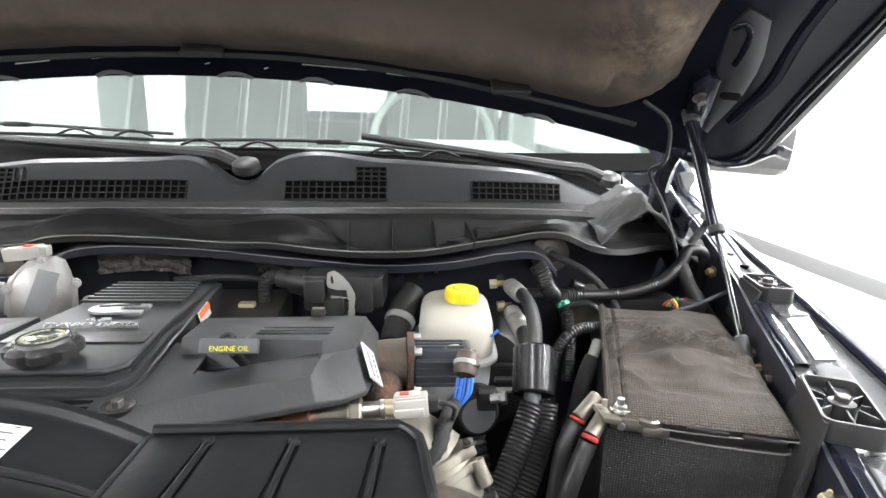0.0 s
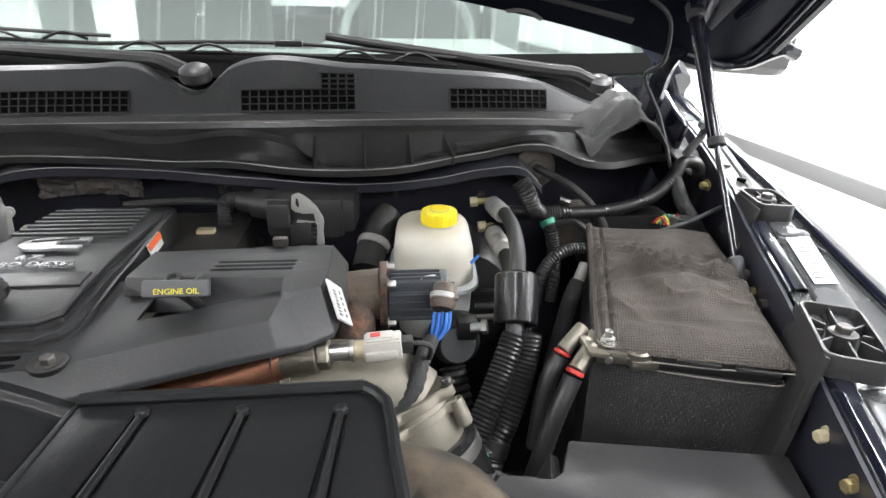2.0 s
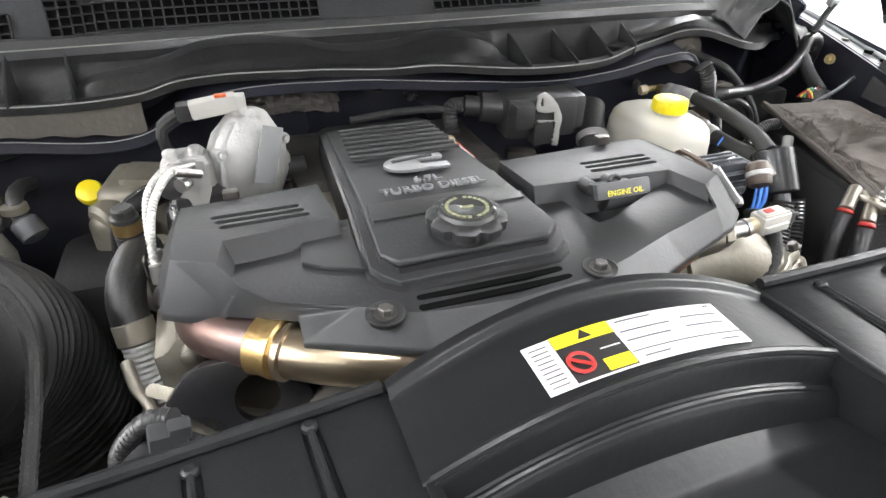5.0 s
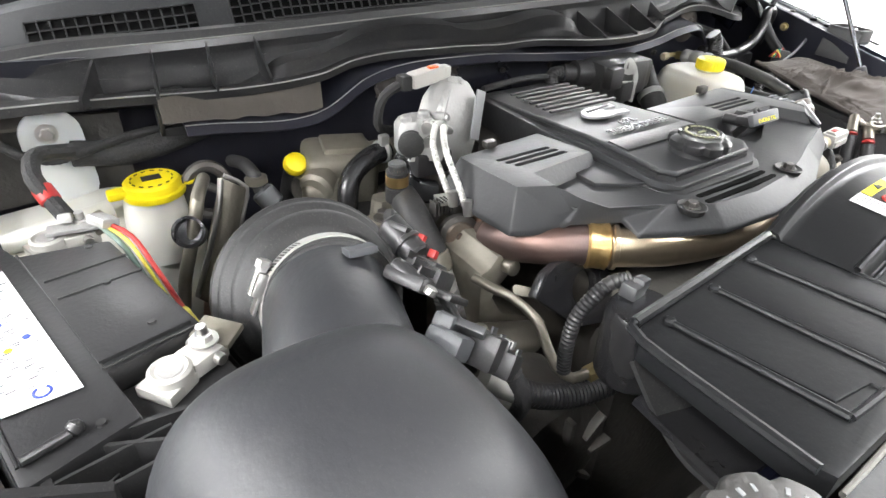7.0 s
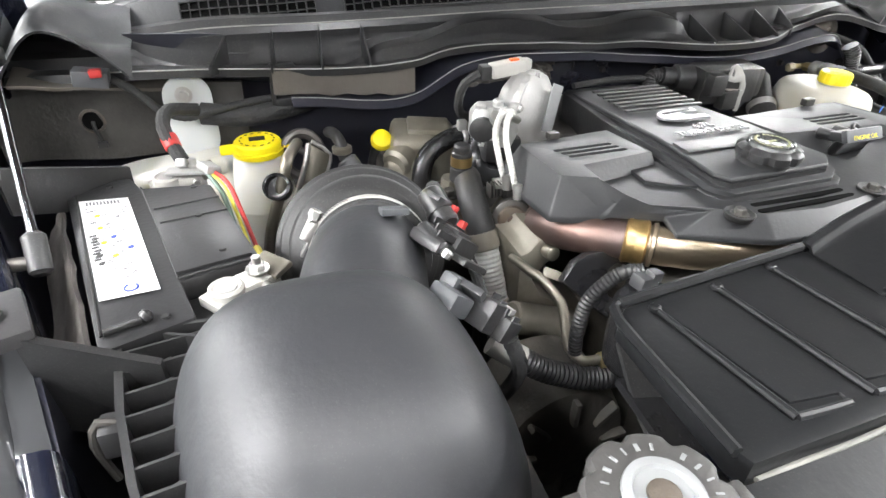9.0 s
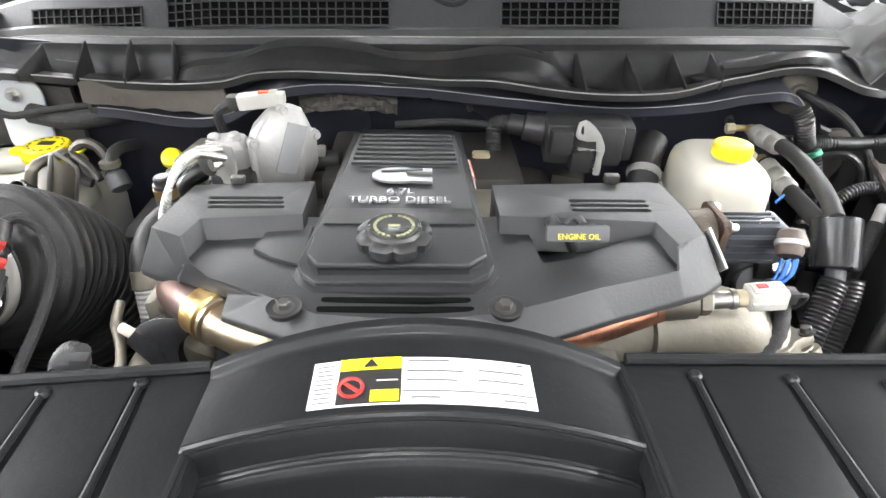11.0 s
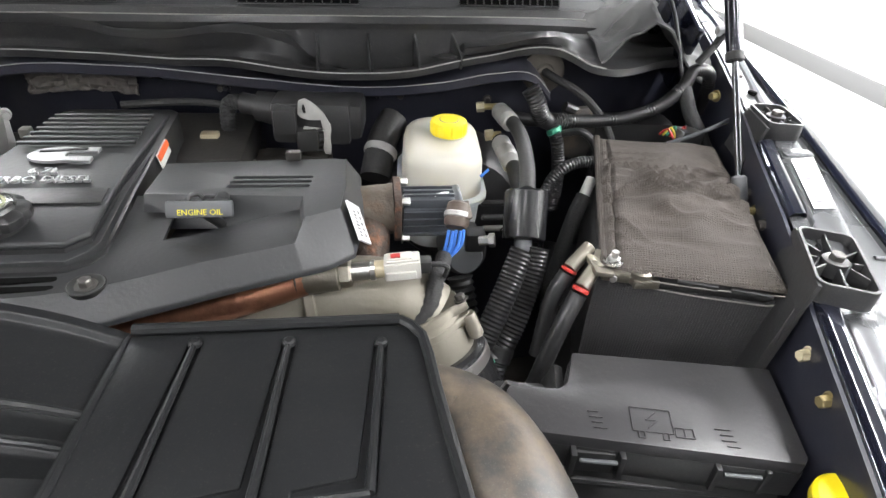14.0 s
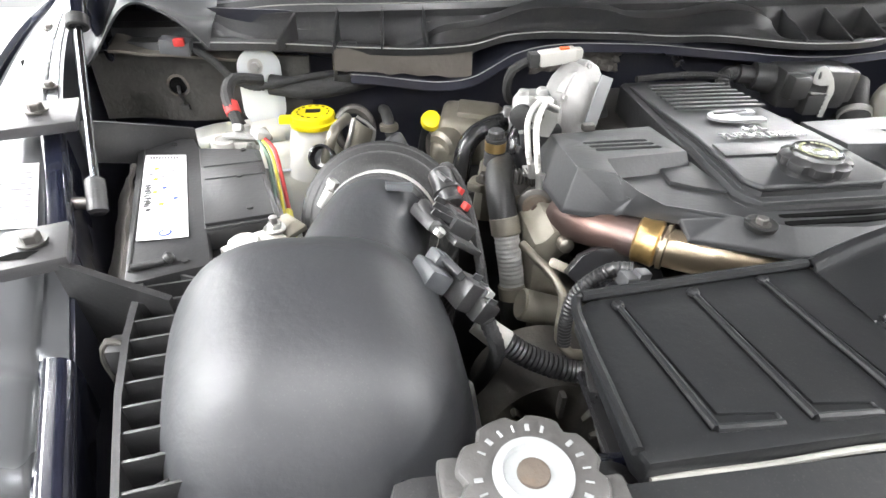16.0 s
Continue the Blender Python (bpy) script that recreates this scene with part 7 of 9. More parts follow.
cl = part("hose_clamp", lathe([(0.0546, 0.0008), (0.0572, 0.001), (0.0576, 0.0024), (0.0572, 0.0036), (0.0572, 0.0128), (0.0576, 0.014), (0.0572, 0.0154), (0.0546, 0.0156)], B0, B1, 56), BAND, bel, "steel worm-drive clamp")
band_m, _ = axis_matrix(B0, B1)
where = band_m.inverted() @ Vector((-0.468, 0.642, 1.183))
a_scr = math.atan2(where.y, where.x)
up_b = band_m.inverted() @ Vector((-0.417, 0.645, 1.21))
turn_b = math.copysign(1.0, math.sin(math.atan2(up_b.y, up_b.x) - a_scr))


def on_band(bm, ang, r, h):
    """Sets a small piece on the band, at that angle round it."""
    bmesh.ops.transform(bm, matrix=band_m @ Matrix.Rotation(ang, 4, "Z") @ Matrix.Translation((r, 0, h)), verts=bm.verts)
    return bm


for k in range(11):
    part("thread_slot", on_band(box((0, 0, 0), (0.0008, 0.0014, 0.0085), 0, (14, 0, 0)), a_scr + turn_b * (0.22 + 0.052 * k), 0.0573, 0.0083), DARK_STEEL, cl)
part("screw_housing", on_band(join(box((0.003, 0, 0), (0.009, 0.020, 0.0165), 0.003), box((0.0005, -0.016 * turn_b, 0), (0.003, 0.016, 0.0150), 0.001)), a_scr, 0.0575, 0.0083), STEEL, cl)
part("screw", on_band(join(rod((0.0045, -0.010, 0), (0.0045, 0.015, 0), 0.0046, 12), lathe([(0.0062, 0), (0.0062, 0.006), (0.0045, 0.007)], (0.0045, 0.013 * turn_b, 0), (0.0045, 1.0 * turn_b, 0), 6)), a_scr, 0.0575, 0.0083), STEEL, cl)
part("index_tab", box((-0.400, 0.622, 1.2085), (0.024, 0.014, 0.006), 0.001, (-16, 6, 0)), GREY_P, bel)
maf = thing("air_flow_sensor", (-0.362, 0.59, 1.16), "dark grey sensor screwed to the filter neck with red lock", "air sensor")
S_TURN = (0, 40, 22)
part("base_plate", box((-0.356, 0.594, 1.174), (0.036, 0.060, 0.006), 0.002, S_TURN), PLASTIC, maf)
part("body", join(box((-0.354, 0.598, 1.181), (0.030, 0.034, 0.020), 0.004, S_TURN), box((-0.351, 0.602, 1.188), (0.022, 0.024, 0.010), 0.003, S_TURN)), PLASTIC, maf)
part("side_cover", join(box((-0.376, 0.590, 1.1915), (0.024, 0.036, 0.012), 0.004, S_TURN), rod((-0.381, 0.604, 1.2005), (-0.373, 0.572, 1.1945), 0.0065, 14, 0.002)), PLASTIC, maf, "moulded cover")
for k in range(3):
    part("body_rib", box((-0.366 + 0.003 * k, 0.581 + 0.013 * k, 1.2005 - 0.0015 * k), (0.026, 0.002, 0.006), 0.0005, S_TURN), PLASTIC, maf)
part("connector", join(rod((-0.360, 0.650, 1.206), (-0.352, 0.616, 1.190), 0.0115, 18, 0.002), lathe([(0.0115, 0), (0.0135, 0.001), (0.0135, 0.005), (0.0115, 0.006)], (-0.3555, 0.632, 1.197), (-0.352, 0.616, 1.190), 18), box((-0.357, 0.634, 1.2085), (0.012, 0.018, 0.005), 0.001, S_TURN)), PLASTIC, maf, "round black connector")
part("red_lock", join(box((-0.3445, 0.624, 1.200), (0.006, 0.008, 0.007), 0.001, S_TURN), box((-0.340, 0.612, 1.190), (0.006, 0.007, 0.007), 0.001, S_TURN)), RED, maf, "red connector lock")
for p in ((-0.3435, 0.588, 1.163), (-0.372, 0.570, 1.190)):
    part("screw", lathe([(0.0055, 0), (0.0055, 0.005), (0.0035, 0.006)], p, (p[0] + 0.6, p[1], p[2] + 0.75), 10), STEEL, maf)
part("lead", tube([(-0.359, 0.648, 1.206), (-0.350, 0.664, 1.204), (-0.338, 0.668, 1.186), (-0.328, 0.650, 1.160), (-0.325, 0.610, 1.135), (-0.326, 0.565, 1.115), (-0.326, 0.53, 1.10)], 0.0055, 10, 0.006, 0.0006, 0.006), LOOM, maf)
iat = thing("air_temperature_sensor", (-0.36, 0.535, 1.14), "grey plug in the side of the filter neck", "air sensor")
part("body", join(box((-0.383, 0.527, 1.180), (0.026, 0.028, 0.018), 0.004, S_TURN), box((-0.374, 0.542, 1.184), (0.018, 0.016, 0.012), 0.003, S_TURN)), GREY_P, iat, "pale grey moulded socket")
part("tongue", prism([(-0.010, -0.020), (0.010, -0.016), (0.009, 0.016), (0.0, 0.021), (-0.009, 0.016)], -0.003, 0.003, 0.001), SATIN, iat, "dark lever").data.transform(pose(-0.3655, 0.535, 1.181, 0, 62, 24))
part("plug", join(box((-0.3535, 0.520, 1.164), (0.028, 0.024, 0.026), 0.003, S_TURN), box((-0.344, 0.511, 1.154), (0.020, 0.020, 0.020), 0.003, S_TURN)), PLASTIC, iat)
for k in range(4):
    part("plug_rib", box((-0.3465 + 0.003 * k, 0.5235 - 0.006 * k, 1.1745 - 0.004 * k), (0.010, 0.002, 0.010), 0.0005, S_TURN), SATIN, iat)
part("plug_latch", box((-0.3385, 0.5165, 1.167), (0.008, 0.012, 0.006), 0.001, S_TURN), ALU_B, iat, "pale latch")
part("lead", tube([(-0.340, 0.505, 1.148), (-0.330, 0.500, 1.115), (-0.335, 0.52, 1.06), (-0.345, 0.55, 1.0)], 0.007, 10, 0.006, 0.0008, 0.006), LOOM, iat)

# ---- passenger-side battery ----
BL = [(-0.700, 0.858), (-0.637, 0.866), (-0.624, 0.836), (-0.553, 0.826), (-0.513, 0.662), (-0.580, 0.646), (-0.568, 0.594), (-0.634, 0.572)]
bat = thing("battery", (-0.61, 0.72, 0.98), "black car battery with a white label strip", "battery", "truck batteries")
part("case", prism([(-0.704, 0.858), (-0.545, 0.832), (-0.495, 0.612), (-0.638, 0.572)], 0.985, 1.128, 0.004), PLASTIC, bat)
part("lid", prism(BL, 1.126, 1.157, 0.004), COVER_DK, bat)
part("lid_rise", prism([(-0.622, 0.826), (-0.557, 0.818), (-0.520, 0.668), (-0.584, 0.655)], 1.154, 1.1605, 0.0015), COVER_DK, bat)
part("terminal_deck", prism([(-0.580, 0.645), (-0.515, 0.660), (-0.498, 0.612), (-0.570, 0.596)], 1.110, 1.1370, 0.003), PLASTIC, bat)
lbl = part("label", prism([(-0.680, 0.816), (-0.634, 0.812), (-0.595, 0.637), (-0.640, 0.634)], 1.1585, 1.1592, 0), LABEL, bat, "white printed label")


def on_label(a, b):
    """A place on the battery label: a across, b along, each 0..1."""
    p = Vector((-0.640, 0.634, 0)).lerp(Vector((-0.595, 0.637, 0)), a)
    q = Vector((-0.680, 0.816, 0)).lerp(Vector((-0.634, 0.812, 0)), a)
    return p.lerp(q, b)


for a, b in (((-0.624, 0.836), (-0.582, 0.650)), ((-0.582, 0.650), (-0.515, 0.664)), ((-0.690, 0.855), (-0.634, 0.590)), ((-0.600, 0.745), (-0.538, 0.755)), ((-0.607, 0.775), (-0.545, 0.785))):
    part("lid_groove", tube([(a[0], a[1], 1.1574 if a[0] < -0.62 or a[1] < 0.66 else 1.1608), (lerp(a[0], b[0], 0.5), lerp(a[1], b[1], 0.5), 1.1578 if a[0] < -0.62 or a[1] < 0.66 else 1.1608), (b[0], b[1], 1.1574 if a[0] < -0.62 or a[1] < 0.66 else 1.1608)], 0.0011, 6, 0.05), INK, bat)
part("side_felt", sheet(lambda u, v: (lerp(-0.706, -0.640, u) - 0.004 - 0.030 * v + 0.003 * noise.noise(Vector((u * 8, v * 4, 0))), lerp(0.850, 0.574, u), lerp(1.136, 1.085, v) + 0.006 * noise.noise(Vector((u * 9, v * 3, 5)))), 30, 6, 0.004), FELT, bat, "dusty pale felt along the side")
random.seed(9)
for k in range(64):
    a, b = random.uniform(0.12, 0.9), 0.10 + 0.82 * k / 64
    c = on_label(a, b)
    part("print_bar", box((c.x, c.y, 1.1594), (random.uniform(0.003, 0.007), 0.0008, 0.0005), 0, (0, 0, 13)), GREY_INK if k % 3 else GREY_L, lbl)
for k in range(9):
    c = on_label(0.13 + 0.03 * (k % 2), 0.34 + 0.03 * k)
    part("print_bar", box((c.x, c.y, 1.1595), (0.006, 0.0028, 0.0005), 0, (0, 0, 13)), INK, lbl)
for k in range(10):
    c = on_label(0.15 + 0.07 * k, 0.955)
    part("print_bar", box((c.x, c.y, 1.1595), (0.0018, 0.006, 0.0006), 0, (0, 0, 13)), GREY_INK, lbl)
for k, (a, b, mt) in enumerate(((0.5, 0.55, BLUE_D), (0.75, 0.42, BLUE_D), (0.3, 0.5, YELLOW_T), (0.3, 0.66, YELLOW_T), (0.3, 0.8, YELLOW_T), (0.45, 0.36, YELLOW_T), (0.18, 0.30, INK), (0.18, 0.38, INK), (0.15, 0.55, INK))):
    c = on_label(a, b)
    part("pictogram", lathe([(0.0028, 0), (0.0028, 0.0006)], (c.x, c.y, 1.1592), (c.x, c.y, 2), 6), mt, lbl, "small printed pictogram")
c = on_label(0.55, 0.055)
part("blue_mark", tube([(c.x + 0.0050 * math.cos(q), c.y + 0.0050 * math.sin(q), 1.1594) for q in np.linspace(2.2, 7.2, 14)], 0.0009, 6, 0.003), BLUE_D, lbl, "plain blue mark")
part("carry_handle", join(rod((-0.632, 0.5905, 1.1605), (-0.606, 0.5985, 1.1605), 0.0034, 10), lathe([(0.0015, 0), (0.0048, 0.002), (0.0052, 0.006), (0.002, 0.009)], (-0.6065, 0.598, 1.1605), (-0.590, 0.606, 1.170), 14)), PLASTIC, bat)
for x, y in ((-0.565, 0.75), (-0.545, 0.68), (-0.605, 0.606), (-0.590, 0.600), (-0.570, 0.815), (-0.655, 0.845)):
    part("vent_plug", lathe([(0.0035, 0), (0.003, 0.002)], (x, y, 1.157 if x < -0.58 else 1.1602), (x, y, 2), 12), INK, bat)


def clamp_set(c, turn, name_label, cap_red=False):
    t = thing("battery_terminal", c, name_label, "battery terminal", "battery terminals")
    m = pose(*c, 0, 0, turn)

    def put(bm):
        bmesh.ops.transform(bm, matrix=m, verts=bm.verts)
        return bm
    part("ring", put(lathe([(0.011, -0.012), (0.0150, -0.010), (0.0150, 0.004), (0.0125, 0.006), (0.010, 0.004)], (0, 0, 0), (0, 0, 1), 24)), WHITE_P if not cap_red else COLLAR, t)
    part("post", put(lathe([(0.0095, 0), (0.009, 0.008)], (0, 0, -0.003), (0, 0, 1), 20)), ALU_B, t)
    part("jaw", put(join(box((0.026, 0, -0.003), (0.030, 0.024, 0.014), 0.003), box((-0.004, 0, -0.007), (0.028, 0.030, 0.010), 0.002, (0, 0, 12)))), WHITE_P if not cap_red else COLLAR, t)
    part("bridge", put(box((0.044, 0.004, 0.004), (0.022, 0.034, 0.006), 0.002, (0, -10, 15))), COLLAR, t)
    part("stud", put(rod((0.030, 0, 0.000), (0.030, 0, 0.022), 0.004, 12)), STEEL, t)
    part("nut", put(hexnut((0.030, 0, 0.008), (0.030, 0, 1), 0.007, 0.007)), STEEL, t)
    part("side_bolt", put(rod((0.030, -0.018, -0.002), (0.030, 0.018, -0.002), 0.0045, 12)), STEEL, t)
    return t


clamp_set((-0.545, 0.630, 1.150), 25, "chalky white terminal clamp with steel bolt on the battery")
clamp_set((-0.600, 0.862, 1.150), 5, "chalky metal terminal clamp at the back of the battery")
cab1 = thing("battery_cable", (-0.55, 0.8, 1.12), "red, yellow and green battery cables with crimped lugs", "battery cable")
part("red_cable", tube([(-0.552, 0.845, 1.165), (-0.535, 0.820, 1.158), (-0.525, 0.78, 1.140), (-0.515, 0.73, 1.120), (-0.508, 0.68, 1.125), (-0.510, 0.655, 1.140)], 0.0024, 10), RED, cab1)
part("green_cable", tube([(-0.556, 0.843, 1.163), (-0.543, 0.815, 1.150), (-0.534, 0.77, 1.130), (-0.526, 0.72, 1.115), (-0.516, 0.67, 1.122), (-0.515, 0.65, 1.138)], 0.0026, 10), TEAL_W, cab1)
part("yellow_cable", tube([(-0.554, 0.844, 1.164), (-0.539, 0.817, 1.155), (-0.529, 0.775, 1.136), (-0.520, 0.725, 1.119), (-0.512, 0.675, 1.125), (-0.512, 0.652, 1.139)], 0.0018, 10), YEL_W, cab1)
part("yellow_tape", tube([(-0.517, 0.735, 1.121), (-0.511, 0.70, 1.119), (-0.508, 0.685, 1.123)], 0.0048, 10), YEL_W, cab1)
part("lug", box((-0.553, 0.848, 1.166), (0.018, 0.024, 0.010), 0.003, (0, 20, 30)), ALU_B, cab1)
part("lug", box((-0.512, 0.652, 1.142), (0.012, 0.022, 0.010), 0.003, (20, 0, -20)), BROWN_P, cab1)
part("black_cable", tube([(-0.578, 0.872, 1.160), (-0.588, 0.885, 1.180), (-0.596, 0.905, 1.196), (-0.590, 0.935, 1.205), (-0.560, 0.960, 1.195)], 0.008, 10), LOOM, cab1)
part("red_boot", rod((-0.5925, 0.897, 1.188), (-0.5875, 0.884, 1.178), 0.0095, 14), RED, cab1)
part("lug", box((-0.580, 0.873, 1.163), (0.012, 0.030, 0.010), 0.003, (-30, 0, -10)), ALU_B, cab1)
part("link_bar", box((-0.572, 0.858, 1.160), (0.055, 0.016, 0.004), 0.001, (0, 0, -10)), ALU_B, cab1)

# ---- coolant reservoir and what stands round it ----
cool = thing("coolant_reservoir", (-0.57, 0.99, 0.95), "cloudy white coolant reservoir with a yellow pressure cap", "coolant tank")


def ring(cx, cy, sx, sy, r, z, turn=0):
    return [(x, y, z) for x, y in round_rect(cx, cy, sx, sy, r, 5, turn)]


part("tank", loft([ring(-0.535, 0.985, 0.15, 0.10, 0.03, 0.93), ring(-0.535, 0.985, 0.16, 0.115, 0.035, 0.96), ring(-0.530, 0.983, 0.165, 0.12, 0.04, 1.035), ring(-0.528, 0.983, 0.15, 0.105, 0.04, 1.068), ring(-0.525, 0.983, 0.10, 0.07, 0.03, 1.078)]), TANK_C, cool, angle=60)
part("arm", loft([[(x, y, z - 0.11 * max(0, -0.53 - x)) for x, y, z in q] for q in (ring(-0.605, 0.995, 0.17, 0.10, 0.03, 1.030, -4), ring(-0.605, 0.995, 0.205, 0.120, 0.04, 1.056, -4), ring(-0.605, 0.997, 0.212, 0.124, 0.04, 1.090, -4), ring(-0.605, 1.000, 0.200, 0.108, 0.04, 1.108, -4), ring(-0.600, 1.006, 0.15, 0.060, 0.028, 1.117, -4))]), TANK_C, cool, angle=60)
part("top_ridge", tube([(-0.716, 0.985, 1.088), (-0.690, 0.972, 1.096), (-0.640, 0.958, 1.108), (-0.585, 0.955, 1.116), (-0.540, 0.962, 1.118)], (0.010, 0.013), 14, 0.008), TANK_C, cool, "rounded filler ridge")
part("seam", tube([(-0.700, 0.945, 1.062), (-0.66, 0.935, 1.066), (-0.60, 0.931, 1.071), (-0.52, 0.926, 1.076)], 0.0024, 8), TANK_W, cool, "moulded seam")
part("neck", lathe([(0.044, 0), (0.038, 0.03), (0.034, 0.055), (0.031, 0.072), (0.028, 0.074)], (-0.496, 0.945, 1.066), (-0.495, 0.945, 2), 36), TANK_C, cool)
part("foot", box((-0.50, 0.975, 0.99), (0.09, 0.09, 0.10), 0.02), COOLANT, cool, "pink-stained lower part")
ccap = part("cap", lathe([(0.0325, 0), (0.0335, 0.003), (0.0335, 0.007), (0.030, 0.008), (0.0297, 0.015), (0.0275, 0.017), (0.012, 0.0175)], (-0.495, 0.942, 1.138), (-0.495, 0.942, 2), 40), YELLOW, cool, "yellow pressure cap")
part("cap_tab", box((-0.531, 0.940, 1.146), (0.022, 0.017, 0.009), 0.003), YELLOW, ccap)
part("cap_loop", tube([(-0.464, 0.934, 1.145), (-0.452, 0.934, 1.146), (-0.450, 0.948, 1.146), (-0.464, 0.952, 1.145)], 0.0026, 8), YELLOW, ccap)
part("cap_symbol", box((-0.495, 0.944, 1.1558), (0.020, 0.012, 0.0008), 0), INK, ccap, "black printed symbol")
for k in range(14):
    a = 2 * math.pi * k / 14
    part("print_bar", box((-0.495 + 0.0215 * math.cos(a), 0.942 + 0.0215 * math.sin(a), 1.1555), (0.0014, 0.0045, 0.0008), 0, (0, 0, math.degrees(a))), INK, ccap, "black print")
part("hanger", prism(round_rect(0, 0, 0.062, 0.115, 0.028, 6), -0.003, 0.003, 0.001), TANK_W, cool, "frosted plastic hanger tab").data.transform(pose(-0.573, 1.036, 1.158, 82, 0, 8))
part("hanger_bolt", hexnut((-0.577, 1.031, 1.192), (-0.58, 0.0, 1.3), 0.007, 0.010, 1.6), STEEL, cool)
part("outlet_pipe", rod((-0.72, 1.02, 1.075), (-0.75, 1.03, 1.075), 0.010), TANK_C, cool)

dy1 = thing("transmission_dipstick", (-0.325, 0.95, 1.06), "yellow-handled dipstick in a dark tube", "dipstick")
part("handle", join(lathe([(0.010, -0.004), (0.0145, 0.0), (0.0150, 0.006), (0.0130, 0.012), (0.007, 0.015)], (-0.330, 0.946, 1.132), (-0.33, 0.88, 1.20), 24), box((-0.316, 0.940, 1.133), (0.034, 0.014, 0.009), 0.004, (0, 6, -12), 3)), YELLOW, dy1)
part("tube", tube([(-0.326, 0.950, 1.130), (-0.333, 0.965, 1.10), (-0.34, 0.98, 1.02)], 0.011, 12), RUBBER, dy1)

turbo = thing("turbo_intake_casting", (-0.25, 0.92, 1.05), "dusty tan cast housing with black coolant pipes", "engine casting")
part("housing", join(box((-0.270, 0.945, 1.108), (0.094, 0.078, 0.080), 0.016, (4, 3, -14), 3), box((-0.300, 0.930, 1.085), (0.060, 0.070, 0.070), 0.014, (0, 0, -14), 3), box((-0.262, 0.940, 1.150), (0.060, 0.046, 0.010), 0.004, (4, 3, -14))), ALU, turbo, angle=50)
part("shoulder", rod((-0.300, 0.925, 1.118), (-0.322, 0.905, 1.112), 0.022, 22, 0.005), ALU, turbo)
part("neck", tube([(-0.235, 0.930, 1.128), (-0.200, 0.915, 1.134), (-0.155, 0.900, 1.136)], (0.022, 0.019), 20, 0.008), ALU, turbo)
part("neck_rib", lathe([(0.022, 0), (0.026, 0.002), (0.026, 0.008), (0.022, 0.010)], (-0.216, 0.922, 1.132), (-0.19, 0.912, 1.135), 22), ALU, turbo)
part("coolant_pipe", tube([(-0.225, 0.895, 1.150), (-0.255, 0.885, 1.150), (-0.285, 0.875, 1.135), (-0.297, 0.865, 1.10), (-0.30, 0.86, 1.02)], 0.013, 14), BLACK_G, turbo, "shiny black coolant pipe")
part("pipe_clamp", rod((-0.236, 0.892, 1.151), (-0.228, 0.895, 1.151), 0.0155, 18), ALU_B, turbo)
part("clamp_ear", box((-0.232, 0.888, 1.168), (0.012, 0.010, 0.014), 0.002), ALU_B, turbo)
part("black_hose", tube([(-0.185, 0.870, 1.160), (-0.212, 0.855, 1.158), (-0.228, 0.84, 1.145), (-0.225, 0.83, 1.125), (-0.20, 0.82, 1.115)], 0.017, 14), BLACK_G, turbo)
part("hose_print", box((-0.222, 0.834, 1.163), (0.020, 0.004, 0.002), 0, (20, 0, 30)), LABEL, turbo, "white print")
part("stand", cast_body((-0.262, 0.835), ((1.040, 0.026, 0.020, 0.0, 0.0), (1.085, 0.020, 0.016, 0.0, 0.0), (1.120, 0.015, 0.013, 0.0, 0.0)), 10), ALU, turbo)
part("stand_foot", prism([(-0.300, 0.808), (-0.285, 0.798), (-0.258, 0.802), (-0.240, 0.822), (-0.252, 0.836), (-0.290, 0.828)], 1.094, 1.106, 0.003), ALU, turbo)
part("stand_bolt", hexnut((-0.276, 0.812, 1.106), (-0.276, 0.812, 2), 0.008, 0.010), DARK_STEEL, turbo)
part("side_port", rod((-0.335, 0.93, 1.105), (-0.30, 0.935, 1.10), 0.018, 18), IRON, turbo)
part("lower_case", box((-0.30, 0.90, 1.0), (0.16, 0.14, 0.16), 0.03), RUBBER, turbo)
part("manifold", box((-0.215, 0.80, 1.06), (0.06, 0.20, 0.10), 0.02), DARK_STEEL, turbo)

shield = thing("heat_shield", (-0.44, 0.82, 1.05), "dull steel heat shield beside the coolant tank", "heat shield")
part("plate", sheet(lambda u, v: (lerp(lerp(-0.438, -0.487, v), lerp(-0.414, -0.450, v), u), 0.866 - 0.016 * math.sin(u * 3.14) * (0.4 + 0.6 * v), lerp(lerp(1.176, 1.038, v), lerp(1.158, 1.046, v), u) - 0.010 * math.sin(u * 3.14) * v ** 3), 10, 20, 0.002), COLLAR, shield, "brushed steel plate")
part("rolled_edge", tube([(-0.439, 0.864, 1.175), (-0.447, 0.858, 1.148), (-0.463, 0.857, 1.105), (-0.478, 0.860, 1.066), (-0.487, 0.864, 1.040)], 0.0032, 8), STEEL, shield)
part("rolled_edge", tube([(-0.435, 0.865, 1.177), (-0.414, 0.864, 1.158), (-0.424, 0.862, 1.125), (-0.440, 0.862, 1.075), (-0.452, 0.864, 1.046)], 0.0024, 8), STEEL, shield)
part("ring_bracket", tube([(-0.440 + 0.024 * math.cos(a), 0.935 + 0.006 * math.sin(a), 1.130 + 0.028 * math.sin(a)) for a in np.linspace(-0.6, 4.6, 16)], (0.0075, 0.0065), 8), DARK_STEEL, shield, "curved dull bracket")
part("ring_arm", tube([(-0.455, 0.925, 1.150), (-0.430, 0.915, 1.135), (-0.415, 0.905, 1.120)], 0.005, 8), DARK_STEEL, shield)
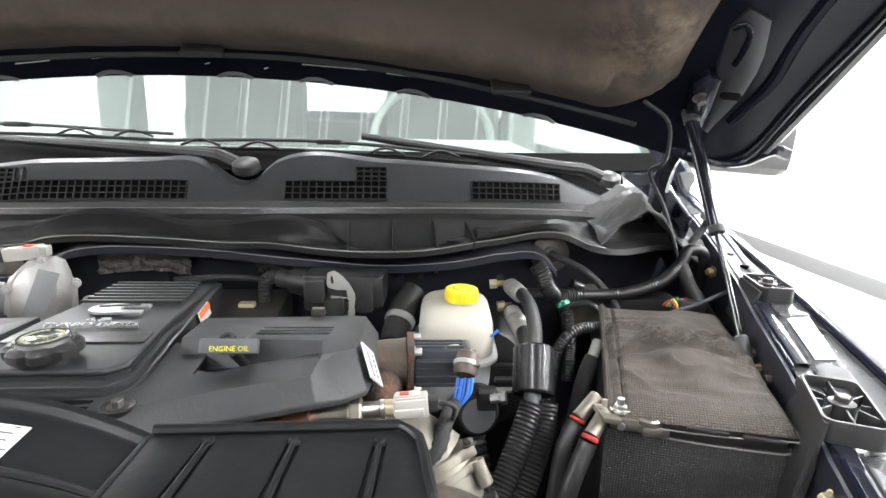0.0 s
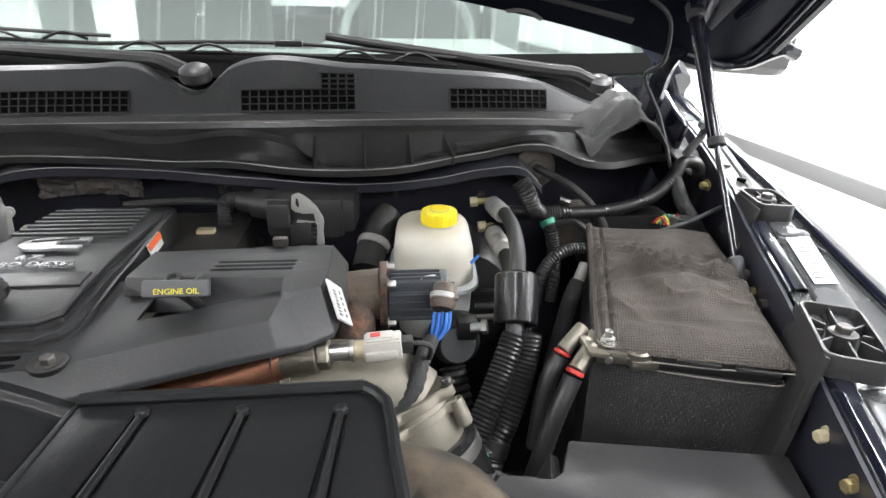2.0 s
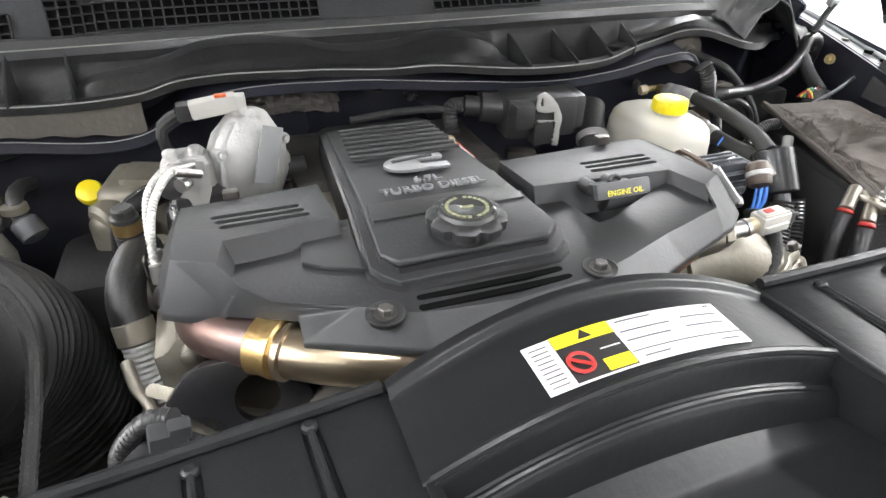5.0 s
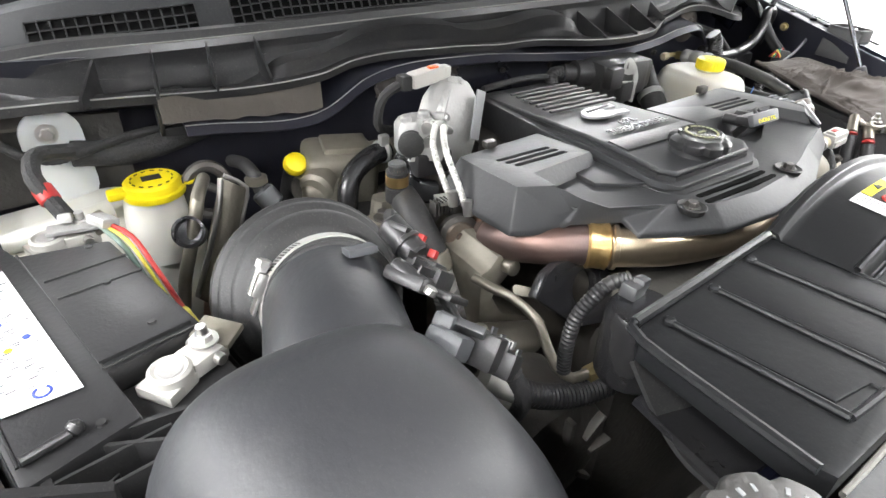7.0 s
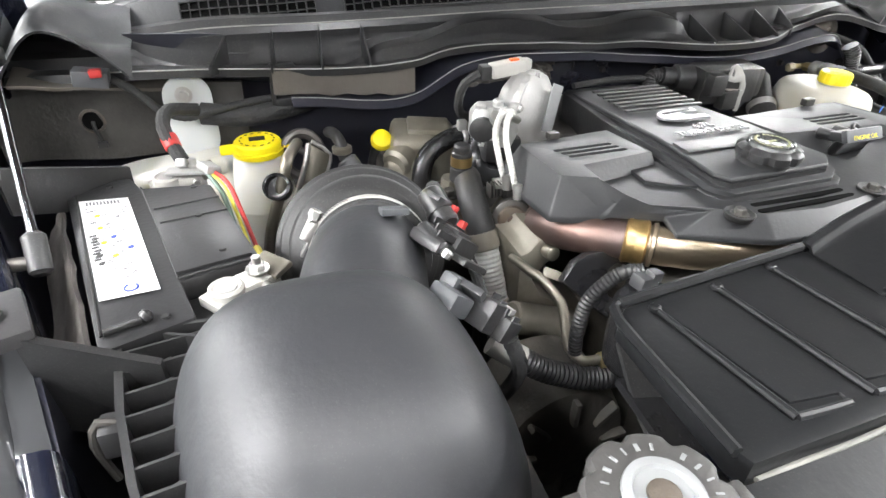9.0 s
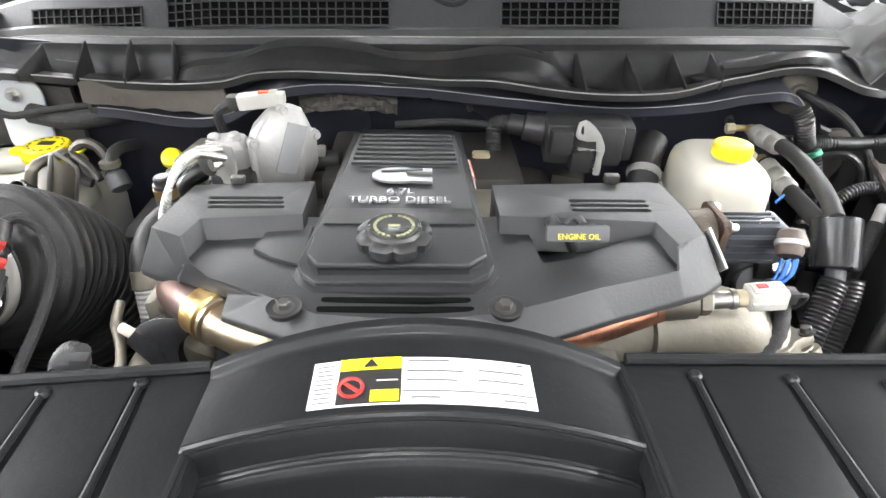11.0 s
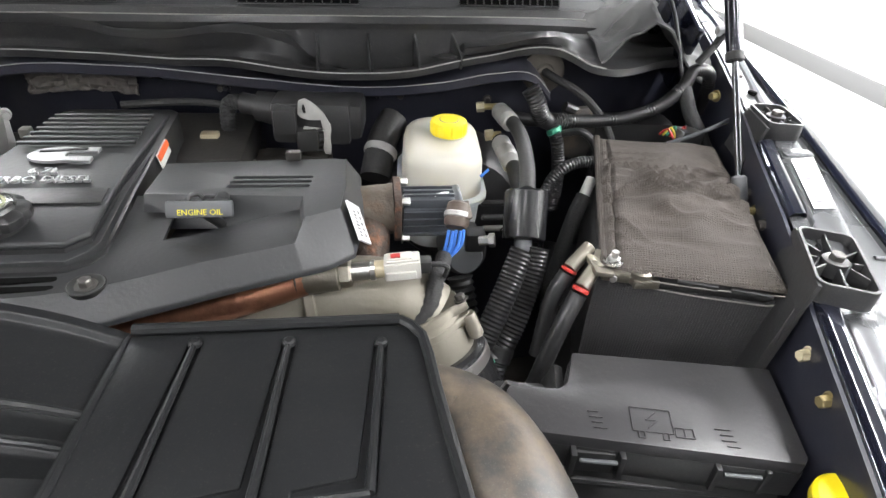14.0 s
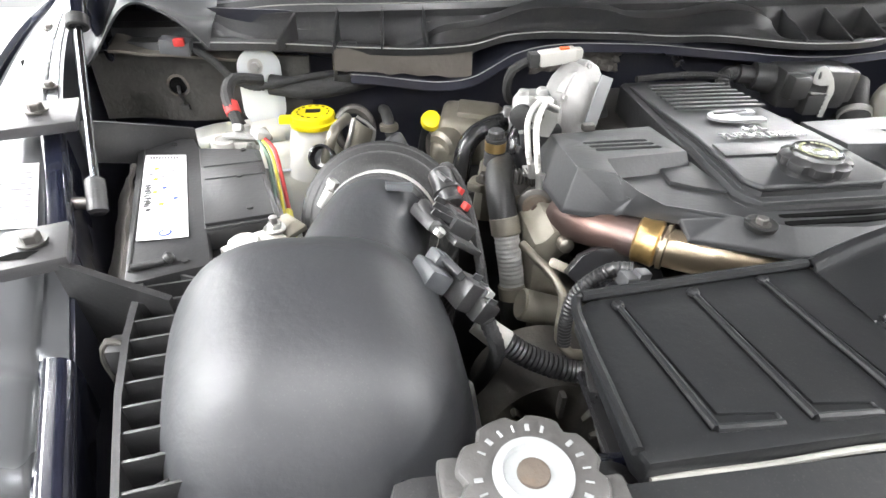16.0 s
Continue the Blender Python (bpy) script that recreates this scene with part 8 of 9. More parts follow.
part("tube", tube([(-0.448, 0.905, 1.160), (-0.464, 0.866, 1.160), (-0.470, 0.858, 1.148), (-0.482, 0.856, 1.112), (-0.496, 0.856, 1.072), (-0.505, 0.856, 1.03)], 0.0070, 12), COLLAR, shield, "dull grey pipe")
part("tube_cap", lathe([(0.010, 0), (0.0165, 0.003), (0.0165, 0.018), (0.0135, 0.019), (0.0125, 0.006), (0.004, 0.005)], (-0.479, 0.858, 1.124), (-0.500, 0.80, 1.165), 24), BLACK_G, shield, "black open rubber cup")
part("hose_drop", tube([(-0.396, 0.985, 1.138), (-0.395, 0.945, 1.151), (-0.394, 0.918, 1.154), (-0.392, 0.903, 1.147), (-0.390, 0.898, 1.133)], 0.0080, 12), RUBBER, shield)
part("hose_clip", lathe([(0.0112, 0), (0.0128, 0.001), (0.0128, 0.008), (0.0112, 0.009)], (-0.393, 0.901, 1.151), (-0.392, 0.899, 1.12), 20), COLLAR, shield)
part("service_valve", lathe([(0.011, 0), (0.0140, 0.003), (0.0140, 0.022), (0.009, 0.025)], (-0.390, 0.898, 1.134), (-0.372, 0.880, 1.105), 20), GREY_P, shield, "capped service valve")

# ---- fuel head, hose and brackets ahead of the engine ----
vent = thing("crankcase_vent_valve", (-0.165, 0.855, 1.15), "grey cast actuator with a white plug on top", "actuator")
part("casting", cast_body((-0.158, 0.858), ((1.132, 0.026, 0.022, 0.0, 0.0), (1.146, 0.034, 0.027, 0.0, 0.0), (1.168, 0.040, 0.029, 0.0, 0.0), (1.196, 0.040, 0.029, 0.002, 0.0), (1.218, 0.034, 0.026, 0.006, 0.004), (1.234, 0.022, 0.020, 0.010, 0.008), (1.239, 0.014, 0.014, 0.010, 0.008))), ALU_B, vent, angle=32)
RIM_V = [(-0.036, -0.052), (-0.012, -0.060), (0.022, -0.050), (0.040, -0.022), (0.042, 0.014), (0.028, 0.040), (0.006, 0.050), (-0.018, 0.042), (-0.036, 0.016), (-0.042, -0.020)]
part("housing_rim", prism(RIM_V, -0.0045, 0.0045, 0.0015), ALU_B, vent, "cast joint rim").data.transform(pose(-0.150, 0.852, 1.190, 84, 0, 28))
for k, (a, b) in enumerate(RIM_V):
    if k % 2 == 0:
        bolt_v = part("rim_bolt", join(lathe([(0.0062, -0.006), (0.0066, 0.0), (0.0062, 0.007)], (a * 0.96, b * 0.96, 0), (a * 0.96, b * 0.96, 1), 12), hexnut((a * 0.96, b * 0.96, 0.006), (a * 0.96, b * 0.96, 1), 0.0042, 0.005, 1.2)), ALU_B, vent)
        bolt_v.data.transform(pose(-0.150, 0.852, 1.190, 84, 0, 28))
part("port_body", cast_body((-0.212, 0.846), ((1.166, 0.022, 0.018, 0.0, 0.0), (1.174, 0.026, 0.021, 0.0, 0.0), (1.200, 0.026, 0.021, 0.0, 0.0), (1.208, 0.020, 0.016, 0.0, 0.0)), 12), ALU_B, vent, angle=32)
for dx, dz in ((-0.014, 0.0), (0.010, 0.002)):
    part("boss", lathe([(0.0072, -0.004), (0.0072, 0.006), (0.0055, 0.008)], (-0.213 + dx, 0.842, 1.206 + dz), (-0.213 + dx, 0.842, 2), 14), ALU_B, vent)
part("port_ring", lathe([(0.011, 0), (0.0155, 0.002), (0.0155, 0.010), (0.008, 0.012)], (-0.228, 0.828, 1.186), (-0.30, 0.72, 1.19), 24), RUBBER, vent, "dark round port")
for dx, dz in ((0.0, 0.014), (0.004, -0.004)):
    part("banjo", lathe([(0.0055, 0), (0.0055, 0.010), (0.0072, 0.011), (0.0072, 0.017)], (-0.214 + dx, 0.814, 1.196 + dz), (-0.232 + dx, 0.792, 1.198 + dz), 10), STEEL, vent)
part("pad_label", box((-0.1335, 0.8265, 1.203), (0.024, 0.002, 0.060), 0.001, (-6, 22, 24)), GREY_L, vent, "pale label")
part("bracket", prism([(-0.022, -0.026), (0.016, -0.026), (0.024, -0.004), (0.020, 0.022), (-0.016, 0.024), (-0.010, 0.0)], -0.0012, 0.0012, 0.0005), CREAM_G, vent, "bent sheet bracket").data.transform(pose(-0.214, 0.812, 1.192, 88, 0, -24))
part("mount", box((-0.205, 0.835, 1.160), (0.05, 0.05, 0.03), 0.006), PLASTIC, vent)
part("plug", join(box((-0.178, 0.876, 1.244), (0.048, 0.018, 0.018), 0.003, (0, -6, 4)), box((-0.152, 0.876, 1.247), (0.012, 0.014, 0.014), 0.002)), WHITE_P, vent, "white wiring plug")
part("plug_lock", box((-0.170, 0.874, 1.2545), (0.012, 0.008, 0.003), 0.001), ORANGE, vent, "orange plug lock")
part("plug_boot", box((-0.208, 0.878, 1.240), (0.014, 0.018, 0.018), 0.003), INK, vent)
part("lead", tube([(-0.214, 0.879, 1.238), (-0.232, 0.885, 1.225), (-0.235, 0.895, 1.20), (-0.225, 0.91, 1.175), (-0.20, 0.92, 1.165)], 0.006, 8), LOOM, vent)
part("white_joint", box((-0.113, 0.895, 1.160), (0.012, 0.014, 0.034), 0.003), WHITE_P, vent)
part("pipe", rod((-0.155, 0.893, 1.155), (-0.09, 0.90, 1.155), 0.014, 16), RUBBER, vent)

hose = thing("coolant_hose", (-0.268, 0.69, 1.0), "black coolant hose with a silver braided middle", "coolant hose")
part("upper_hose", tube([(-0.262, 0.79, 1.140), (-0.270, 0.765, 1.143), (-0.276, 0.738, 1.138), (-0.277, 0.716, 1.125), (-0.275, 0.705, 1.11)], 0.0165, 16), RUBBER, hose)
part("braided_middle", tube([(-0.275, 0.706, 1.113), (-0.272, 0.692, 1.085), (-0.268, 0.680, 1.055), (-0.266, 0.672, 1.03)], 0.0150, 16, 0.004, 0.001, 0.005), ALU_B, hose, "silver braided middle")
part("cuff", rod((-0.2755, 0.708, 1.116), (-0.273, 0.698, 1.096), 0.0172, 18), ALU, hose)
part("cuff", rod((-0.267, 0.676, 1.042), (-0.265, 0.670, 1.024), 0.0172, 18), ALU, hose)
part("lower_hose", tube([(-0.266, 0.672, 1.03), (-0.263, 0.66, 0.99), (-0.26, 0.65, 0.93)], 0.0165, 16), RUBBER, hose)
part("branch", rod((-0.272, 0.787, 1.140), (-0.272, 0.786, 1.160), 0.013, 16), RUBBER, hose)
part("brass_plug", lathe([(0.012, 0), (0.0125, 0.002), (0.0125, 0.020), (0.010, 0.021), (0.010, 0.028), (0.008, 0.030)], (-0.272, 0.786, 1.157), (-0.272, 0.786, 2), 20), PLASTIC, hose, "black plug with gold label")
part("gold_label", lathe([(0.0129, 0), (0.0129, 0.012)], (-0.272, 0.786, 1.161), (-0.272, 0.786, 2), 20), GOLD, hose)
part("copper_top", lathe([(0.010, 0), (0.0095, 0.006)], (-0.272, 0.786, 1.1795), (-0.272, 0.786, 2), 18), RUST_GREY, hose)

lift = thing("lifting_bracket", (-0.23, 0.58, 1.08), "thick black steel lifting eye in front of the engine", "lifting bracket")
hole = [(0.0165 * math.cos(a), 0.0190 * math.sin(a)) for a in np.linspace(0, 2 * math.pi, 24, endpoint=False)]
part("eye_plate", prism([(-0.063, 0.011), (-0.048, 0.028), (-0.033, 0.034), (-0.0, 0.034), (0.031, 0.015), (0.04, -0.003), (0.041, -0.049), (-0.015, -0.036)], -0.006, 0.006, 0.0016, [hole]), BLACK_G, lift).data.transform(pose(-0.18, 0.585, 1.112, 68, 0, 0))
part("steel_pipe", tube([(-0.272, 0.64, 1.123), (-0.264, 0.612, 1.122), (-0.257, 0.600, 1.120), (-0.247, 0.575, 1.107), (-0.256, 0.550, 1.099), (-0.264, 0.528, 1.095), (-0.256, 0.515, 1.088), (-0.236, 0.514, 1.086)], 0.0048, 12), COLLAR, lift, "bent steel pipe")
part("pipe_clip", prism(round_rect(0, 0, 0.030, 0.010, 0.004, 4), -0.001, 0.001, 0.0004), COLLAR, lift).data.transform(pose(-0.242, 0.598, 1.122, 40, 20, -20))
part("pipe_union", rod((-0.240, 0.514, 1.083), (-0.224, 0.512, 1.086), 0.008, 8), BRASS, lift)
part("tan_casting", prism([(-0.256, 1.116), (-0.246, 1.118), (-0.236, 1.131), (-0.224, 1.131), (-0.214, 1.118), (-0.213, 1.106), (-0.228, 1.092), (-0.237, 1.080), (-0.222, 1.053), (-0.180, 1.030), (-0.142, 1.004), (-0.150, 0.970), (-0.252, 0.970)], -0.090, 0.014, 0.005), ALU, lift, "pale tan cast bracket").data.transform(pose(0.0, 0.662, 0.0, 90, 0, 0))
part("casting_boss", lathe([(0.008, 0), (0.008, 0.012), (0.005, 0.014)], (-0.226, 0.646, 1.119), (-0.222, 0.5, 1.14), 16), COLLAR, lift)
part("casting_arm", rod((-0.272, 0.625, 1.055), (-0.200, 0.62, 1.030), 0.018, 16), ALU, lift)
part("plug", join(box((-0.226, 0.500, 1.182), (0.020, 0.014, 0.012), 0.002, (0, 10, 10)), box((-0.219, 0.499, 1.186), (0.012, 0.010, 0.010), 0.002, (0, 10, 10))), SATIN, lift, "grey wiring plug")
part("plug_conduit", tube([(-0.222, 0.508, 1.186), (-0.238, 0.516, 1.180), (-0.258, 0.522, 1.155), (-0.264, 0.522, 1.125), (-0.262, 0.522, 1.095)], 0.0064, 14, 0.006, 0.0009, 0.0036), CONDUIT, lift)
alt = thing("alternator", (-0.25, 0.58, 0.9), "dirty grey alternator low in the bay", "alternator")
part("body", lathe([(0.03, 0), (0.065, 0.01), (0.070, 0.03), (0.070, 0.09), (0.05, 0.11)], (-0.262, 0.50, 0.985), (-0.26, 0.65, 0.98), 32), IRON, alt)
for k in range(8):
    a = 2 * math.pi * k / 8
    part("fin", box((-0.262 + 0.05 * math.cos(a), 0.502, 0.985 + 0.05 * math.sin(a)), (0.03, 0.010, 0.006), 0.002, (0, -math.degrees(a), 0)), IRON, alt)
low = thing("front_wiring_conduit", (-0.25, 0.51, 1.06), "black corrugated conduit with white end low in front", "conduit")
part("conduit", tube([(-0.318, 0.522, 1.104), (-0.295, 0.516, 1.088), (-0.26, 0.510, 1.074), (-0.22, 0.505, 1.070), (-0.17, 0.505, 1.075)], 0.0115, 16, 0.01, 0.0012, 0.0045), CONDUIT, low)
part("white_end", tube([(-0.340, 0.535, 1.118), (-0.328, 0.527, 1.110), (-0.316, 0.521, 1.103)], 0.0115, 12), WHITE_P, low, "pale plastic end")

# ---- control unit behind the engine ----
mod = thing("vacuum_module", (0.22, 0.93, 1.13), "black plastic module with a pale metal bracket", "control module")
part("case", join(box((0.235, 0.928, 1.178), (0.105, 0.055, 0.058), 0.010, (0, 0, -6)), box((0.283, 0.932, 1.180), (0.040, 0.060, 0.050), 0.010, (0, 0, -6)), box((0.200, 0.915, 1.185), (0.03, 0.05, 0.035), 0.006)), PLASTIC, mod)
part("stub", lathe([(0.014, 0), (0.014, 0.02), (0.020, 0.022), (0.022, 0.05)], (0.138, 0.955, 1.188), (0.20, 0.94, 1.182), 18), PLASTIC, mod)
part("bracket", prism([(0.219, 1.212), (0.222, 1.214), (0.228, 1.216), (0.235, 1.212), (0.241, 1.207), (0.25, 1.197), (0.258, 1.181), (0.259, 1.174), (0.257, 1.161), (0.258, 1.15), (0.257, 1.138), (0.249, 1.139), (0.247, 1.146), (0.249, 1.159), (0.249, 1.171), (0.247, 1.18), (0.246, 1.187), (0.232, 1.187), (0.221, 1.19), (0.217, 1.195)], -0.0013, 0.0013, 0.0005, [[(0.224, 1.208), (0.226, 1.208), (0.227, 1.205), (0.228, 1.197), (0.225, 1.196), (0.223, 1.201)]]), CREAM_G, mod, "pale metal bracket with a slot").data.transform(pose(0.0, 0.897, 0.0, 90, 0, 0))
part("bracket_fold", box((0.238, 0.9005, 1.1745), (0.030, 0.012, 0.002), 0.0006, (8, 4, 0)), CREAM_G, mod)
part("rib_block", box((0.228, 0.898, 1.160), (0.028, 0.02, 0.03), 0.004), INK, mod)
for k in range(5):
    part("connector_rib", box((0.238, 0.900, 1.145 + 0.007 * k), (0.02, 0.012, 0.003), 0.001), PLASTIC, mod)
part("hose", tube([(0.145, 0.955, 1.188), (0.120, 0.958, 1.185), (0.118, 0.945, 1.155), (0.128, 0.93, 1.125), (0.145, 0.92, 1.11)], 0.011, 14, 0.006, 0.001, 0.005), LOOM, mod)
part("upper_line", tube([(-0.02, 0.96, 1.182), (0.05, 0.965, 1.185), (0.10, 0.96, 1.185), (0.125, 0.955, 1.18)], 0.005, 8), LOOM, mod)
part("cream_plug", box((0.098, 0.918, 1.150), (0.024, 0.016, 0.022), 0.004), CREAM_P, mod, "cream wiring plug")
part("white_joint", box((0.148, 0.912, 1.112), (0.012, 0.012, 0.02), 0.003), WHITE_P, mod)
part("outlet_hose", tube([(0.345, 0.955, 1.165), (0.330, 0.93, 1.150), (0.322, 0.905, 1.132), (0.315, 0.88, 1.11)], 0.021, 16), RUBBER, mod)
part("outlet_clamp", rod((0.326, 0.915, 1.139), (0.322, 0.905, 1.131), 0.0235, 20), ALU_B, mod)

# ---- driver-side battery in its blanket ----
bt = thing("battery", (0.68, 0.74, 0.98), "battery wrapped in a black woven insulating blanket", "battery", "truck batteries")
QUAD = [Vector((0.547, 0.634, 1.128)), Vector((0.722, 0.572, 1.136)), Vector((0.822, 0.905, 1.140)), Vector((0.627, 0.900, 1.158))]


def quad(u, v):
    return QUAD[0].lerp(QUAD[1], u).lerp(QUAD[3].lerp(QUAD[2], u), v)


def flap(u, v):
    p = quad(u, v)
    e = min(1, min(u, 1 - u, v, 1 - v) / 0.07)
    w = noise.noise(Vector((u * 1.6 + 0.8 * v, v * 12.0 + 1.6 * noise.noise(Vector((u * 3, v * 3, 2))), 4)))
    fold = (1 - min(1, abs(w) * 3.2)) ** 2
    band = math.exp(-((v - 0.50) / 0.24) ** 2)
    z = 0.010 * e ** 0.6 + 0.009 * math.sin(u * 3.14) * math.sin(v * 3.14) + e * (0.0140 * fold * band + 0.006 * noise.noise(Vector((u * 2.2, v * 4, 1))) + 0.0045 * noise.noise(Vector((u * 5 + 3 * v, v * 22, 7))) * (0.3 + band))
    z -= 0.004 * math.exp(-((u - 0.09) / 0.012) ** 2) * e
    return (p.x, p.y, p.z + z)


part("top_flap", sheet(flap, 80, 110, 0.005), BLANKET, bt, "quilted dusty woven top flap")
part("flap_border", tube([tuple(Vector(flap(0.0, v)) + Vector((0.004, 0, 0.002))) for v in np.linspace(0, 1, 16)], 0.005, 8), BLANKET, bt)
part("binding", tube([tuple(Vector(flap(u, 0.0)) + Vector((0, -0.001, -0.003 - 0.004 * math.sin(u * 3.14)))) for u in np.linspace(0, 1, 16)], 0.0009, 6), SEAM, bt, "pale frayed edge")
part("binding", tube([tuple(Vector(flap(1.0, v)) + Vector((0.001, 0, -0.002))) for v in np.linspace(0, 1, 16)], 0.0006, 6), SEAM, bt)
FOOT = [(0.549, 0.640), (0.722, 0.580), (0.812, 0.895), (0.632, 0.893)]


def sleeve(u, v):
    k = u * 4
    i = min(int(k), 3)
    a, b = Vector((*FOOT[i], 0)), Vector((*FOOT[(i + 1) % 4], 0))
    p = a.lerp(b, k - i)
    c = Vector((0.68, 0.75, 0))
    q = c + (p - c) * (1 + 0.012 * math.sin(v * 5 + u * 9))
    top = quad(0.5, 0.5).z - 0.022 + (0.0 if i else -0.004 - 0.003 * math.sin((k - i) * 3.14))
    return (q.x, q.y, lerp(top, 0.95, v))


part("sleeve", sheet(sleeve, 48, 12, 0.004), BLANKET_S, bt, "black woven sleeve")
part("binding", tube([tuple(Vector(sleeve(u * 0.25, 0.0)) + Vector((0, -0.002, 0.0))) for u in np.linspace(0.30, 1, 12)], 0.0010, 6), SEAM, bt)
part("battery_lid", prism([(0.552, 0.645), (0.720, 0.586), (0.806, 0.885), (0.636, 0.885)], 1.09, 1.128, 0.004), PLASTIC, bt)
part("tray", box((0.68, 0.745, 0.935), (0.27, 0.36, 0.03), 0.008, (0, 0, -16)), PLASTIC, bt)
for k in range(2):
    part("lid_slot", box((0.640 + 0.05 * k, 0.601 - 0.018 * k, 1.1295), (0.04, 0.006, 0.004), 0.001, (0, 0, -20)), INK, bt)
tm = clamp_set((0.590, 0.630, 1.126), 165, "bare metal terminal clamp under the blanket's edge", True)
part("strap", box((0.550, 0.648, 1.130), (0.026, 0.014, 0.006), 0.002, (0, -15, 60)), COLLAR, tm)
rc = thing("battery_cable", (0.52, 0.62, 1.05), "black taped battery cables with red heat-shrink ends", "battery cable")
for a, b, c2, d in (((0.546, 0.640, 1.132), (0.526, 0.624, 1.112), (0.503, 0.605, 1.070), (0.48, 0.59, 1.0)), ((0.544, 0.664, 1.138), (0.520, 0.650, 1.118), (0.502, 0.638, 1.085), (0.49, 0.62, 1.02))):
    av, bv = Vector(a), Vector(b)
    part("lug", rod(av, bv, 0.0075, 14, 0.001, 0.0085), COLLAR, rc, "bare crimped lug")
    part("red_shrink", rod(bv, bv.lerp(Vector(c2), 0.10), 0.0094, 14), RED, rc, "red heat-shrink band")
    part("cable", tube([tuple(bv.lerp(Vector(c2), 0.15)), c2, d], 0.0100, 12, 0.006, 0.0006, 0.009), CONDUIT, rc)
rl = thing("battery_lead", (0.58, 0.85, 1.10), "black corrugated lead with a bare lug behind the battery", "battery cable")
part("conduit", tube([(0.612, 0.852, 1.146), (0.590, 0.850, 1.146), (0.566, 0.845, 1.138), (0.550, 0.842, 1.115), (0.543, 0.84, 1.07), (0.542, 0.84, 1.0)], 0.0085, 12, 0.006, 0.0011, 0.004), CONDUIT, rl)
part("lug", rod((0.598, 0.815, 1.140), (0.585, 0.80, 1.120), 0.0075, 12), ALU_B, rl)
part("taped_lead", tube([(0.586, 0.80, 1.121), (0.572, 0.785, 1.10), (0.56, 0.775, 1.05), (0.55, 0.77, 0.98)], 0.011, 12, 0.006, 0.0008, 0.010), LOOM, rl)
part("ring_lug", box((0.618, 0.852, 1.148), (0.022, 0.012, 0.005), 0.001), BRASS, rl)

# ---- fuse box ----
FB = [(0.504, 0.567), (0.698, 0.530), (0.670, 0.429), (0.663, 0.423), (0.424, 0.480), (0.427, 0.524), (0.431, 0.530), (0.477, 0.522), (0.487, 0.529)]
fuse = thing("fuse_box", (0.56, 0.48, 1.0), "black plastic fuse box with moulded symbols on its flat lid", "fuse box")
part("lid", prism(FB, 1.060, 1.0755, 0.003), FUSE, fuse)
part("skirt", prism([(0.56 + (x - 0.56) * 1.01, 0.48 + (y - 0.48) * 1.02) for x, y in FB], 1.030, 1.062, 0.003), PLASTIC, fuse)
part("base", prism([(0.505, 0.565), (0.69, 0.523), (0.663, 0.427), (0.435, 0.482), (0.435, 0.53)], 0.94, 1.034, 0.004), PLASTIC, fuse)
for x, y in ((0.496, 0.457), (0.617, 0.432)):
    latch = part("latch", join(box((x, y + 0.006, 1.046), (0.034, 0.006, 0.026), 0.002, (0, 0, -10)), box((x - 0.021, y + 0.006, 1.048), (0.005, 0.012, 0.030), 0.001, (0, 0, -10)), box((x + 0.021, y - 0.001, 1.048), (0.005, 0.012, 0.030), 0.001, (0, 0, -10))), PLASTIC, fuse)
    part("latch_bar", rod((x - 0.016, y + 0.001, 1.055), (x + 0.016, y - 0.005, 1.055), 0.0022, 8), GREY_P, latch)
for z in (1.034, 1.012):
    part("front_rib", rod((0.436, 0.479, z), (0.662, 0.432, z), 0.004, 8), PLASTIC, fuse)
fz = 1.0762
ax = Vector((0.974, -0.213, 0))
ay = Vector((0.26, 0.965, 0))


def emboss_bars(cx, cy, segs, r=0.0006):
    o = Vector((cx, cy, fz))
    return join(*[rod(o + ax * a + ay * b, o + ax * c + ay * d, r, 6) for a, b, c, d in segs])


part("symbol", emboss_bars(0.549, 0.478, ((-0.018, -0.013, 0.018, -0.013), (-0.018, 0.013, 0.018, 0.013), (-0.018, -0.013, -0.018, 0.013), (0.018, -0.013, 0.018, 0.013), (0.004, 0.009, -0.005, 0.0), (-0.005, 0.0, 0.005, 0.0), (0.005, 0.0, -0.004, -0.009),
                                             (-0.013, -0.013, -0.013, -0.020), (-0.008, -0.013, -0.008, -0.020), (-0.013, -0.020, -0.008, -0.020), (0.008, -0.013, 0.008, -0.020), (0.013, -0.013, 0.013, -0.020), (0.008, -0.020, 0.013, -0.020))), FUSE, fuse, "moulded battery symbol")
part("symbol", emboss_bars(0.573, 0.462, ((-0.008, -0.005, 0.008, -0.005), (-0.008, 0.005, 0.008, 0.005), (-0.008, -0.005, -0.008, 0.005), (0.008, -0.005, 0.008, 0.005), (0.0, -0.005, 0.0, 0.005))), FUSE, fuse, "moulded book symbol")
for k in range(4):
    part("moulded_mark", emboss_bars(0.608, 0.463 - 0.006 * k, ((-0.006 + 0.002 * (k % 2), 0, 0.007, 0),), 0.0007), FUSE, fuse)
    part("moulded_mark", emboss_bars(0.500, 0.492 - 0.006 * k, ((-0.006, 0, 0.004 + 0.002 * (k % 2), 0),), 0.0007), FUSE, fuse)
part("rim_tab", join(box((0.449, 0.546, 1.030), (0.052, 0.030, 0.030), 0.005, (0, 0, -10)), box((0.482, 0.548, 1.048), (0.010, 0.034, 0.030), 0.003, (0, 20, -12)), box((0.436, 0.536, 1.056), (0.024, 0.006, 0.024), 0.002, (0, 25, -10))), PLASTIC, fuse)
